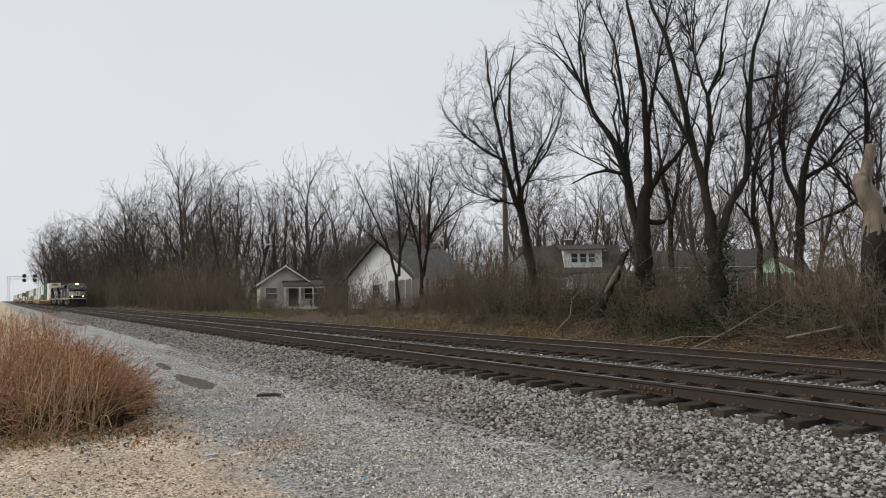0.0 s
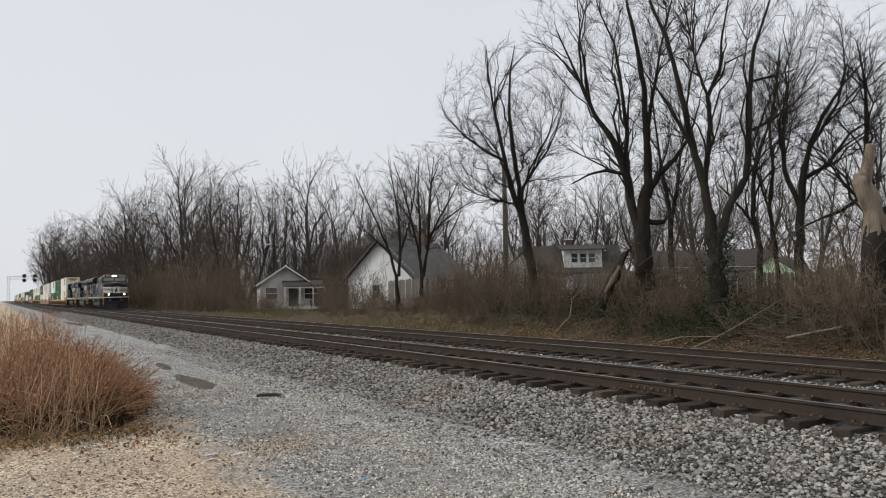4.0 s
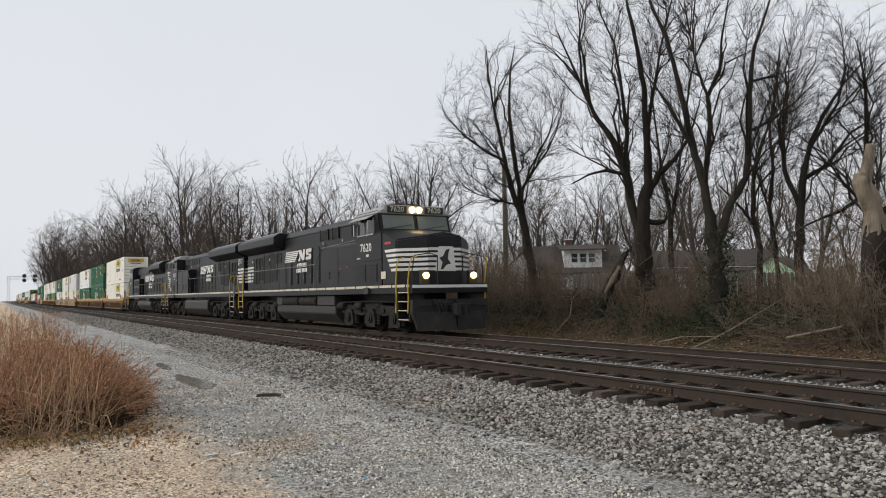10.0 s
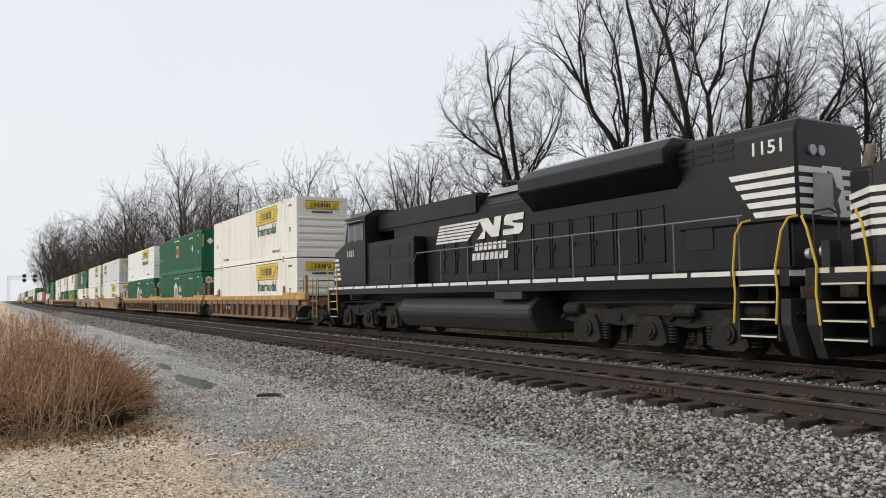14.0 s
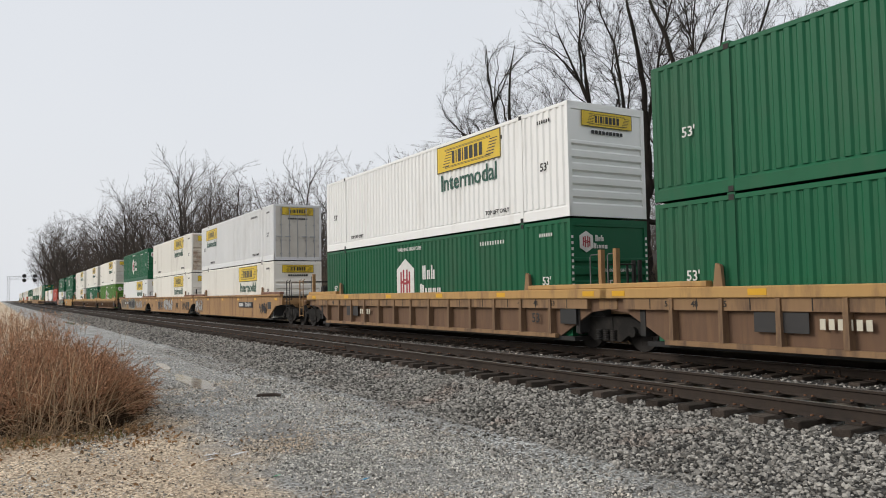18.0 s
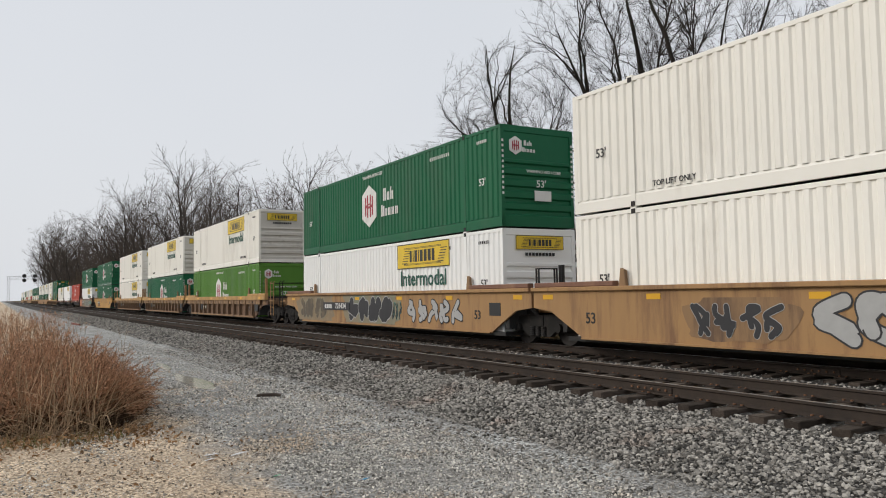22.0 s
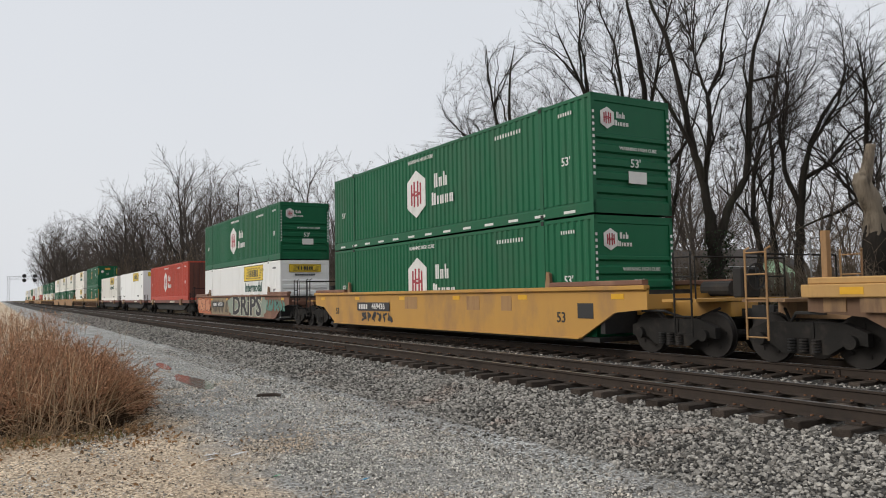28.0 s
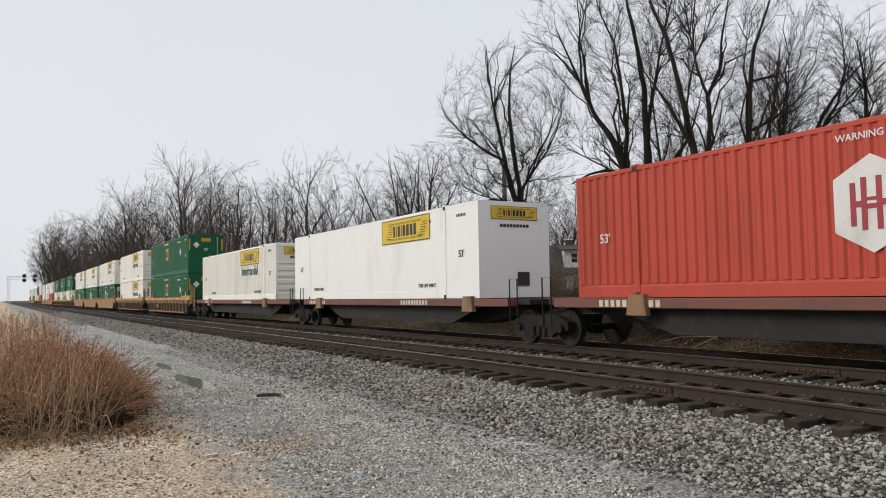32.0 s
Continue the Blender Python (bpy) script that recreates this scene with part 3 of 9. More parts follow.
PUDDLES = [(-17.9, 3.84, 1.9, 0.24, 0), (-22.6, 4.0, 1.3, 0.14, -4), (-68, 5.2, 6.0, 0.35, 2)]


def in_puddle(x, y):
    return any(((x - a) / (rx * 1.1)) ** 2 + ((y - b) / (ry * 1.15)) ** 2 < 1 for a, b, rx, ry, _ in PUDDLES)


def bare(x, y):
    """Puddles, and patches where the loose gravel is worn thin."""
    worn = noise.noise(Vector((x * 0.22, y * 0.75, 4))) + 0.35 * noise.noise(Vector((x * 0.9, y * 1.6, 9))) > 0.16
    return in_puddle(x, y) or (worn and noise.noise(Vector((x * 23, y * 23, 2))) > 0.02)


scatter_stones("fine_gravel", "loose fine gravel strewn over the apron", [
    (-10, -4, -0.5, 5.2, 14000, 0.012, 0.045, 0.2), (-10, -4.5, 2.6, 5.4, 16000, 0.014, 0.05, 0.22), (-18, -10, 0.8, 5.6, 14000, 0.02, 0.06, 0.2), (-34, -18, 2.2, 5.6, 7000, 0.02, 0.055, 0.15)], M_pebble, 12, bare, PEBBLES)


def puddle(x, y, rx, ry, rz, seed):
    rnd = random.Random(seed)
    bd = Build()
    n = 36
    ring = []
    for i in range(n):
        a = 2 * math.pi * i / n
        r = 1 + 0.3 * noise.noise(Vector((math.cos(a) * 1.6, math.sin(a) * 1.6, seed))) + 0.25 * noise.noise(Vector((math.cos(a) * 6, math.sin(a) * 6, seed + 5)))
        ring.append((rx * r * math.cos(a), ry * r * math.sin(a)))
    bd.add([(a, b, 0.0) for a, b in ring] + [(a * 1.04, b * 1.04, -0.05) for a, b in ring], [tuple(range(n))] + [(i, i + n, (i + 1) % n + n, (i + 1) % n) for i in range(n)])
    ob = new("puddle", bd.mesh("puddle"))
    ob.data.materials.append(M_water)
    ob.matrix_basis = pose(x, y, ground_z(x, y) + 0.018, 0, 0, rz)
    tagged(ob, "shallow puddle of rainwater in the gravel wheel track", "puddle", "puddles", "structure")


for k, q in enumerate(PUDDLES):
    puddle(*q, seed=k)
# ---- the train ----
FRONT_AT_START, SPEED = -166.8, 14.49


def front(t):
    """Where the leading engine's nose is along the line."""
    return FRONT_AT_START + SPEED * t + 0.016 * max(0, t - 9) ** 2


TRAVEL = []          # things of the train, with their distance behind the nose, height and turn


def board(ob, back, z=0.0, turn=0):
    ob.matrix_basis = pose(front(0) - back, Y_FAR, z, 0, 0, turn)
    TRAVEL.append((ob, back, z, turn))
    return ob


MESHES = {}


def shared(key, make, material):
    """One mesh for all alike parts."""
    k = (key, material.name)
    if k not in MESHES:
        s = make()
        if isinstance(s, Build):
            bm = bmesh.new()
            me = s.mesh(key)
            bm.from_mesh(me)
            bmesh.ops.recalc_face_normals(bm, faces=bm.faces)
            bm.to_mesh(me)
            bm.free()
        elif isinstance(s, bmesh.types.BMesh):
            me = bpy.data.meshes.new(key)
            s.to_mesh(me)
            s.free()
        else:
            me = s
        me.materials.clear()
        me.materials.append(material)
        MESHES[k] = me
    return MESHES[k]


def letters(text, size, material, parent, x, y, z, name="lettering", rz=0, squash=1.0):
    me = shared(f"letters {text} {size}", lambda: lettering(text, size), material)
    return part(name, me, material, parent, m=pose(x, y, z, 0, 0, rz) @ Matrix.Diagonal((squash, 1, 1, 1)), kind="stuff" if name == "stencil" else "")


def bars(widths, height, gap=0.3, slant=0.0):
    """A row of plain blocks in the x-z plane, facing -y, as broad as unreadable or brand writing."""
    bd = Build()
    total = sum(widths) + gap * (len(widths) - 1)
    x = -total / 2
    for w in widths:
        bd.add([(x, -0.004, 0), (x + w, -0.004, 0), (x + w + slant, -0.004, height), (x + slant, -0.004, height),
                (x, 0.004, 0), (x + w, 0.004, 0), (x + w + slant, 0.004, height), (x + slant, 0.004, height)],
               [(0, 1, 2, 3), (7, 6, 5, 4), (0, 4, 5, 1), (1, 5, 6, 2), (2, 6, 7, 3), (3, 7, 4, 0)])
        x += w + gap
    return bd


def word_bars(blocks, height, k):
    """Plain blocks with the rise and fall of a written word."""
    bd = Build()
    x = -sum(w for w, h in blocks) * k / 2 - 0.0175 * k * (len(blocks) - 1)
    for w, h in blocks:
        if h:
            bd.cham(x, x + w * k, -0.004, 0.004, 0, height * h, 0.002)
        x += (w + 0.035) * k
    return bd


# -- running gear --
WHEELSETS = {}       # offset along the truck: the wheelsets that turn there


def wheelset(parent, dx, radius, outer):
    def make():
        bd = Build()
        for s in (-1, 1):
            bd.disc((0, s * 0.77, 0), "y", radius, 0.11, 24)
            bd.disc((0, s * 0.70, 0), "y", radius + 0.025, 0.03, 24)
            for k in range(5):
                a = 2 * math.pi * k / 5
                bd.disc((math.cos(a) * radius * 0.6, s * 0.83, math.sin(a) * radius * 0.6), "y", 0.05, 0.02, 8)
        bd.tube([(0, -outer, 0), (0, outer, 0)], 0.085, 12)
        return bd
    me = shared(f"wheelset {radius} {outer}", make, M_wheel)
    ob = part("wheelset", me, M_wheel, parent, "steel wheels on one axle", pose(dx, 0, radius))
    WHEELSETS.setdefault((dx, radius), []).append(ob)
    return ob


AXLES = (-2.05, 0, 2.05)


def loco_truck(parent, x):
    def frame_side():
        bd = Build()
        for s in (-1, 1):
            y0, y1 = sorted((s * 0.98, s * 1.16))
            prof = [(-3.0, 0.7), (-3.0, 0.98), (-2.6, 1.03), (-1.5, 0.96), (-1.0, 0.98), (-0.5, 1.05), (0.5, 1.05), (1.0, 0.98), (1.5, 0.96), (2.6, 1.03), (3.0, 0.98), (3.0, 0.7), (2.65, 0.66),
                    (1.5, 0.66), (1.15, 0.6), (0.9, 0.6), (0.55, 0.66), (-0.55, 0.66), (-0.9, 0.6), (-1.15, 0.6), (-1.5, 0.66), (-2.65, 0.66)]
            bd.prism(prof, "y", y0, y1)
            for dx in (-1.03, 1.03):
                bd.disc((dx, s * 1.18, 0.8), "y", 0.09, 0.05, 10)
        bd.box(-0.5, 0.5, -1.0, 1.0, 0.75, 1.1)
        for dx in (-1.03, 1.03):
            bd.box(dx - 0.12, dx + 0.12, -1.0, 1.0, 0.7, 0.95)
        return bd

    def axle_box():
        bd = Build().prism([(-0.34, 0.2), (0.34, 0.2), (0.47, 0.3), (0.36, 0.66), (0.24, 0.84), (-0.24, 0.84), (-0.36, 0.66), (-0.47, 0.3)], "y", -1.26, -1.0)
        bd.disc((0, -1.29, 0.53), "y", 0.2, 0.06, 16)
        return bd.disc((0, -1.33, 0.53), "y", 0.13, 0.05, 12)

    def springs():
        bd = Build()
        for s in (-1, 1):
            for dx in AXLES:
                for e in (-0.52, 0.52):
                    for k in range(6):
                        bd.disc((dx + e, s * 1.1, 0.3 + k * 0.065), "z", 0.11, 0.034, 10)
        return bd

    def brakes():
        bd = Build()
        for s in (-1, 1):
            for dx in (-2.75, 2.55, -1.0):
                bd.tube([(dx - 0.3, s * 1.24, 0.96), (dx - 0.24, s * 1.24, 0.96), (dx + 0.22, s * 1.24, 0.96), (dx + 0.3, s * 1.24, 0.96)], [0.1, 0.15, 0.15, 0.1], 12)
                bd.tube([(dx + 0.24, s * 1.22, 0.93), (dx + 0.5, s * 1.2, 0.74)], 0.04, 6)
            bd.tube([(-2.8, s * 1.24, 1.1), (0, s * 1.25, 1.14), (2.8, s * 1.24, 1.1)], 0.025, 6)
            bd.tube([(-1.0, s * 1.22, 1.0), (-0.6, s * 1.26, 0.86), (0.4, s * 1.26, 0.88), (0.7, s * 1.2, 1.0)], 0.02, 5)
            for dx in (-1.1, 1.1):
                bd.box(dx - 0.07, dx + 0.07, min(s * 0.9, s * 0.97), max(s * 0.9, s * 0.97), 0.25, 0.8)
        return bd
    t = part("truck", shared("loco truck side", frame_side, M_truck), M_truck, parent, "three-axle cast steel truck", pose(x, 0, 0))
    for s in (0, 180):
        for dx in AXLES:
            part("axle_box", shared("loco axle box", axle_box, M_truck), M_truck, t, m=pose(dx, 0, 0, 0, 0, s))
    part("spring_nest", shared("loco springs", springs, M_under), M_under, t, kind="stuff")
    part("brake_gear", shared("loco brakes", brakes, M_truck), M_truck, t)
    for dx in AXLES:
        wheelset(t, dx, 0.53, 1.2)
    return t


def car_truck(parent, x):
    def sides():
        bd = Build()
        for s in (-1, 1):
            y0, y1 = sorted((s * 0.95, s * 1.1))
            bd.prism([(-1.15, 0.4), (-1.15, 0.62), (-0.75, 0.78), (0.75, 0.78), (1.15, 0.62), (1.15, 0.4), (0.8, 0.44), (0.45, 0.22), (-0.45, 0.22), (-0.8, 0.44)], "y", y0, y1)
            for dx in (-0.88, 0.88):
                bd.disc((dx, s * 1.14, 0.46), "y", 0.12, 0.1, 14)
        bd.box(-0.2, 0.2, -1.12, 1.12, 0.5, 0.78)
        return bd

    def springs():
        bd = Build()
        for s in (-1, 1):
            for dx in (-0.24, 0, 0.24):
                for k in range(5):
                    bd.disc((dx, s * 1.12, 0.27 + k * 0.05), "z", 0.08, 0.025, 10)
        return bd
    t = part("truck", shared("car truck side", sides, M_cartruck), M_cartruck, parent, "two-axle freight truck, grimed black", pose(x, 0, 0))
    part("spring_nest", shared("car springs", springs, M_under), M_under, t, kind="stuff")
    for dx in (-0.88, 0.88):
        wheelset(t, dx, 0.46, 1.1)
    return t


def coupler(parent, x, sgn):
    def make():
        bd = Build()
        bd.box(-0.5, 0.3, -0.1, 0.1, 0.78, 0.98)
        bd.prism([(0.3, -0.16), (0.62, -0.2), (0.66, -0.05), (0.48, 0.0), (0.66, 0.1), (0.6, 0.22), (0.3, 0.16)], "z", 0.68, 1.05)
        return bd
    return part("coupler", shared("coupler", make, M_under), M_under, parent, m=pose(x, 0, 0, 0, 0, 0 if sgn > 0 else 180))


# -- engines --
def stripes(bd_w, x0, x1, y, z0, n, h, gap, cut):
    for k in range(n):
        z = z0 + k * (h + gap)
        bd_w.add([(x0 + cut * k, y, z), (x1, y, z), (x1, y, z + h), (x0 + cut * (k + 1) * 0.98, y, z + h)], [(0, 1, 2, 3)])


def emblem_side(loco, xs, y, face, z, k=1.25, kz=1.1):
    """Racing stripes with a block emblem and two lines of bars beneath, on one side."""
    rz = 0 if face < 0 else 180
    e = 1 if face < 0 else -1
    g = face * 0.006
    for i in range(6):
        zz = i * 0.082 * kz
        lo, hi = -1.53 * k + i * 0.03 * k, -0.3 * k + i * 0.09 * k
        sw = Build().add([(lo, 0, zz), (hi, 0, zz), (hi + 0.06 * k, 0, zz + 0.056 * kz), (lo + 0.02, 0, zz + 0.056 * kz)], [(0, 1, 2, 3)])
        part("side_stripe", sw, M_white, loco, "white speed stripe", pose(xs, y + g, z, 0, 0, rz))
    n_block = Build().add([(0.05, 0, 0), (0.3, 0, 0), (0.33, 0, 0.2), (0.52, 0, 0.02), (0.76, 0, 0.02), (0.86, 0, 0.48), (0.64, 0, 0.48), (0.6, 0, 0.26), (0.43, 0, 0.48), (0.12, 0, 0.48), (0.26, 0, 0.2)], [tuple(range(11))])
    s_block = Build().add([(0.9, 0, 0.02), (1.4, 0, 0.02), (1.5, 0, 0.1), (1.5, 0, 0.24), (1.2, 0, 0.28), (1.2, 0, 0.33), (1.52, 0, 0.33), (1.54, 0, 0.48), (1.02, 0, 0.48), (0.94, 0, 0.4), (0.94, 0, 0.26), (1.24, 0, 0.2), (1.24, 0, 0.15), (0.9, 0, 0.15)], [tuple(range(14))])
    for bl in (n_block, s_block):
        part("emblem", bl, M_white, loco, "white block emblem", pose(xs, y + g, z, 0, 0, rz) @ Matrix.Diagonal((k, 1, kz, 1)))
    for row, n in ((0, 7), (1, 8)):
        for q in range(n):
            w = 0.115 * k
            bl = shared(f"name block {k}", lambda: Build().add([(0, 0, 0), (w, 0, 0), (w + 0.03, 0, 0.17 * kz), (0.03, 0, 0.17 * kz)], [(0, 1, 2, 3)]), M_white)
            part("name_bar", bl, M_white, loco, "white bar of writing", pose(xs + e * (-0.05 - 0.1 * row + q * 0.152) * k, y + g, z - (0.27 + 0.23 * row) * kz, 0, 0, rz))


def handrail(loco, pts, stanch, y, z0, material=None):
    bd = Build().tube([(x, y, z) for x, z in pts], 0.02, 6)
    part("handrail", bd, material or M_under, loco)
    for x, z in stanch:
        part("stanchion", shared(f"stanchion {round(z - z0, 2)}", lambda: Build().tube([(0, 0, 0), (0, 0, z - z0)], 0.018, 6), material or M_under), M_under, loco, m=pose(x, y, z0))


def steps_end(loco, x, sgn):
    """Stepwells, pilot, snow plough and yellow corner rails at one end."""
    for s in (-1, 1):
        y0, y1 = sorted((s * 0.95, s * 1.5))
        xa, xb = sorted((x - sgn * 1.05, x - sgn * 0.3))
        for k in range(4):
            z = 0.5 + k * 0.31
            tread = part("step", Build().box(xa, xb, y0, y1, z, z + 0.04), M_under, loco)
            yy = s * 1.503
            part("step_edge", Build().box(xa, xb, min(yy, yy + s * 0.004), max(yy, yy + s * 0.004), z + 0.005, z + 0.035), M_cream, tread, "pale painted step edge")
        for xx in (x - sgn * 1.1, x - sgn * 0.25):
            part("step_cheek", Build().box(xx - 0.02, xx + 0.02, y0, y1, 0.45, 1.65), M_under, loco)
        for dx, lean in ((-1.12, 0.05), (-0.22, 0.12)):
            xx = x + sgn * dx
            rail = Build().tube([(xx - sgn * 0.05, s * 1.54, 0.75), (xx, s * 1.54, 1.3), (xx - sgn * 0.03, s * 1.54, 1.75), (xx + sgn * lean, s * 1.54, 2.4), (xx + sgn * (lean + 0.12), s * 1.5, 2.62), (xx + sgn * (lean + 0.2), s * 1.35, 2.66)], 0.022, 6)
            part("grab_rail", rail, M_yellow, loco, "yellow corner grab rail")
    pl = Build()
    pl.prism([(-1.5, 1.2), (-1.5, 0.75), (-1.25, 0.18), (1.25, 0.18), (1.5, 0.75), (1.5, 1.2)], "x", min(x - sgn * 0.2, x), max(x - sgn * 0.2, x))
    pl.add([(x, -1.4, 0.8), (x + sgn * 0.35, -0.05, 0.75), (x + sgn * 0.42, 0, 0.15), (x + sgn * 0.05, -1.35, 0.15)], [(0, 1, 2, 3)])
    pl.add([(x, 1.4, 0.8), (x + sgn * 0.35, 0.05, 0.75), (x + sgn * 0.42, 0, 0.15), (x + sgn * 0.05, 1.35, 0.15)], [(0, 1, 2, 3)])
    part("pilot", pl, M_under, loco, "black pilot with snow plough")
    hoses = Build()
    for s in (-1, 1):
        for k in range(3):
            y = s * (0.35 + 0.14 * k)
            hoses.tube([(x + sgn * 0.02, y, 1.1), (x + sgn * 0.2, y, 1.0), (x + sgn * 0.22, y - s * 0.05, 0.7), (x + sgn * 0.12, y - s * 0.1, 0.5)], 0.022, 5)
        hoses.tube([(x + sgn * 0.03, s * 0.15, 1.2), (x + sgn * 0.12, s * 0.4, 0.85), (x + sgn * 0.1, s * 0.65, 0.95), (x + sgn * 0.02, s * 0.75, 1.2)], 0.025, 5)
    part("air_hoses", hoses, M_rubber, loco, kind="stuff")
    part("uncoupling_lever", Build().tube([(x + sgn * 0.08, -1.45, 0.95), (x + sgn * 0.1, -0.3, 1.05), (x + sgn * 0.1, 0.3, 1.05), (x + sgn * 0.08, 1.45, 0.95)], 0.018, 5), M_truck, loco)
    part("front_platform_stripe", Build().box(min(x, x + sgn * 0.006), max(x, x + sgn * 0.006), -1.5, 1.5, 1.6, 1.7), M_white, loco, "white end sill stripe")
    coupler(loco, x + sgn * 0.1, sgn)


def wiper(loco, x0, y0, z0, x1, y1, z1):
    part("wiper", Build().tube([(x0, y0, z0), (x1, y1, z1)], 0.012, 4), M_ink, loco)


def nose_face(loco, x, z0, z1, half, sgn=1):
    """White bars and the plain dark emblem across an end."""
    n = 5
    h = (z1 - z0) / (n + (n - 1) * 0.75)
    xx = x + sgn * 0.012
    for k in range(n):
        z = z0 + k * h * 1.75
        w = Build().add([(xx, -half, z), (xx, half, z), (xx, half, z + h), (xx, -half, z + h)], [(0, 1, 2, 3)])
        part("end_stripe", w, M_white, loco, "white stripe across the end")
    f = Build().add([(xx + sgn * 0.004, -0.42, z0 - 0.02), (xx + sgn * 0.004, 0.42, z0 - 0.02), (xx + sgn * 0.004, 0.32, z1 + 0.04), (xx + sgn * 0.004, -0.26, z1 + 0.04)], [(0, 1, 2, 3)])
    part("end_panel", f, M_white, loco, "white panel")
    e = Build().add([(xx + sgn * 0.008, a, z0 + b * (z1 - z0)) for a, b in ((-0.2, 0.05), (-0.12, 0.35), (-0.25, 0.55), (-0.1, 0.62), (0.02, 0.9), (0.18, 0.95), (0.12, 0.75), (0.1, 0.5), (0.22, 0.3), (0.05, 0.25), (-0.1, 0.05))], [tuple(range(11))])
    part("end_emblem", e, M_ink, loco, "plain black emblem shape")


def sill_and_frame(loco, x0, x1, stripe):
    part("frame", Build().box(x0, x1, -1.5, 1.5, 1.42, 1.62).box(x0 + 1.2, x1 - 1.2, -0.5, 0.5, 1.0, 1.42), M_black, loco)
    for s in (-1, 1):
        sw = Build()
        y = s * 1.504
        x = x0 + 0.2
        while x < x1 - 0.25:
            b = min(x + 0.95, x1 - 0.2)
            sw.box(x, b, min(y, y - s * 0.008), max(y, y - s * 0.008), 1.63, 1.72)
            x += 1.05
        part("sill_stripe", sw, stripe, loco, "pale dashed stripe along the walkway")
        part("walkway", Build().box(x0, x1, min(s * 0.85, s * 1.5), max(s * 0.85, s * 1.5), 1.62, 1.73), M_black, loco)


def ge_loco(number, label, lit, tank_with_reservoirs):
    """A long-hood six-axle engine with a flared radiator; its cab end points to +x."""
    L = thing("locomotive", label, "locomotive", "engines of the train")
    sill_and_frame(L, -10.95, 10.7, M_cream)
    # hood
    part("hood", bevelled(Build().box(-10.85, 6.05, -0.95, 0.95, 1.73, 4.3), 0.06, 2), M_black, L, "black long hood")
    part("hood_roof", Build().prism([(-0.95, 4.29), (0.95, 4.29), (0.75, 4.56), (-0.75, 4.56)], "x", -4.2, 6.05), M_black, L)
    rad = Build()
    rad.prism([(-0.95, 3.72), (0.95, 3.72), (1.5, 4.02), (1.5, 4.4), (1.2, 4.6), (-1.2, 4.6), (-1.5, 4.4), (-1.5, 4.02)], "x", -10.95, -4.25)
    part("radiator", bevelled(rad, 0.03), M_black, L, "flared radiator housing")
    part("radiator_screen", Build().box(-10.6, -4.6, -1.15, 1.15, 4.6, 4.64), M_galv, L)
    part("exhaust_stack", bevelled(Build().box(-2.3, -1.2, -0.45, 0.45, 4.56, 4.7), 0.03), M_under, L)
    part("roof_hatch", bevelled(Build().box(0.6, 1.4, -0.4, 0.4, 4.56, 4.66), 0.02), M_under, L)
    for k in range(3):
        part("air_horn", Build().tube([(-3.6, -0.2 + 0.2 * k, 4.76), (-3.2, -0.2 + 0.2 * k, 4.78)], [0.03, 0.09], 8).tube([(-3.6, -0.2 + 0.2 * k, 4.56), (-3.6, -0.2 + 0.2 * k, 4.76)], 0.03, 5), M_under, L)
    for s in (-1, 1):
        y = s * 0.953

        def on(x0, x1, z0, z1, d=0.02, base=0.953):
            return Build().box(x0, x1, min(s * base, s * (base + d)), max(s * base, s * (base + d)), z0, z1)
        # tall dark doors and screens under the radiator
        for x, w, z0, z1 in ((-9.5, 0.42, 2.1, 3.5), (-8.9, 0.42, 2.1, 3.5), (-8.3, 0.42, 2.3, 3.5), (-7.5, 0.9, 2.1, 3.6), (-6.2, 0.8, 2.2, 3.62), (-5.2, 0.5, 3.1, 3.62)):
            part("hood_grille", on(x, x + w, z0, z1), M_grille, L)
            part("door_edge", on(x - 0.03, x, z0 - 0.03, z1 + 0.03, 0.035), M_black, L)
            part("latch", on(x + w + 0.02, x + w + 0.07, (z0 + z1) / 2, (z0 + z1) / 2 + 0.14, 0.04), M_railgrey, L)
        for x, w in ((4.5, 0.68), (2.4, 0.62), (0.9, 0.9)):
            scr = part("intake_screen", on(x, x + w, 3.85, 4.28), M_grille, L)
            for j in range(5):
                part("slat", on(x + 0.02, x + w - 0.02, 3.89 + j * 0.08, 3.92 + j * 0.08, 0.035), M_under, scr)
            for e in (-0.05, w):
                part("screen_post", on(x + e, x + e + 0.05, 3.82, 4.32, 0.05), M_railgrey if not lit else M_black, L)
        x = -4.0
        while x < 1.4:
            fr = Build()
            for a, b, c, d in ((x, x + 0.86, 1.95, 1.98), (x, x + 0.86, 3.6, 3.63), (x, x + 0.03, 1.95, 3.63), (x + 0.83, x + 0.86, 1.95, 3.63)):
                fr.box(a, b, min(y, y + s * 0.018), max(y, y + s * 0.018), c, d)
            part("hood_door", fr, M_black, L)
            part("latch", on(x + 0.74, x + 0.8, 2.2, 2.35, 0.03), M_railgrey, L)
            x += 0.95
        # full-width equipment cabinet behind the cab
        part("electrical_cabinet", bevelled(Build().prism([(0.95 * s, 1.62), (1.47 * s, 1.62), (1.47 * s, 3.38), (1.4 * s, 3.46), (0.95 * s, 3.5)], "x", 2.2, 6.0), 0.02), M_cab, L, "flush equipment cabinet behind the cab")
        for a, b, c, d in ((2.3, 4.1, 3.28, 3.3), (4.2, 5.9, 3.28, 3.3), (4.12, 4.15, 1.8, 3.3), (4.5, 5.7, 2.86, 2.89)):
            part("panel_seam", on(a, b, c, d, 0.012, 1.468), M_black, L)
        for x in (2.75, 3.75):
            lv = part("louvre", on(x, x + 0.52, 2.06, 2.42, 0.006, 1.468), M_black, L)
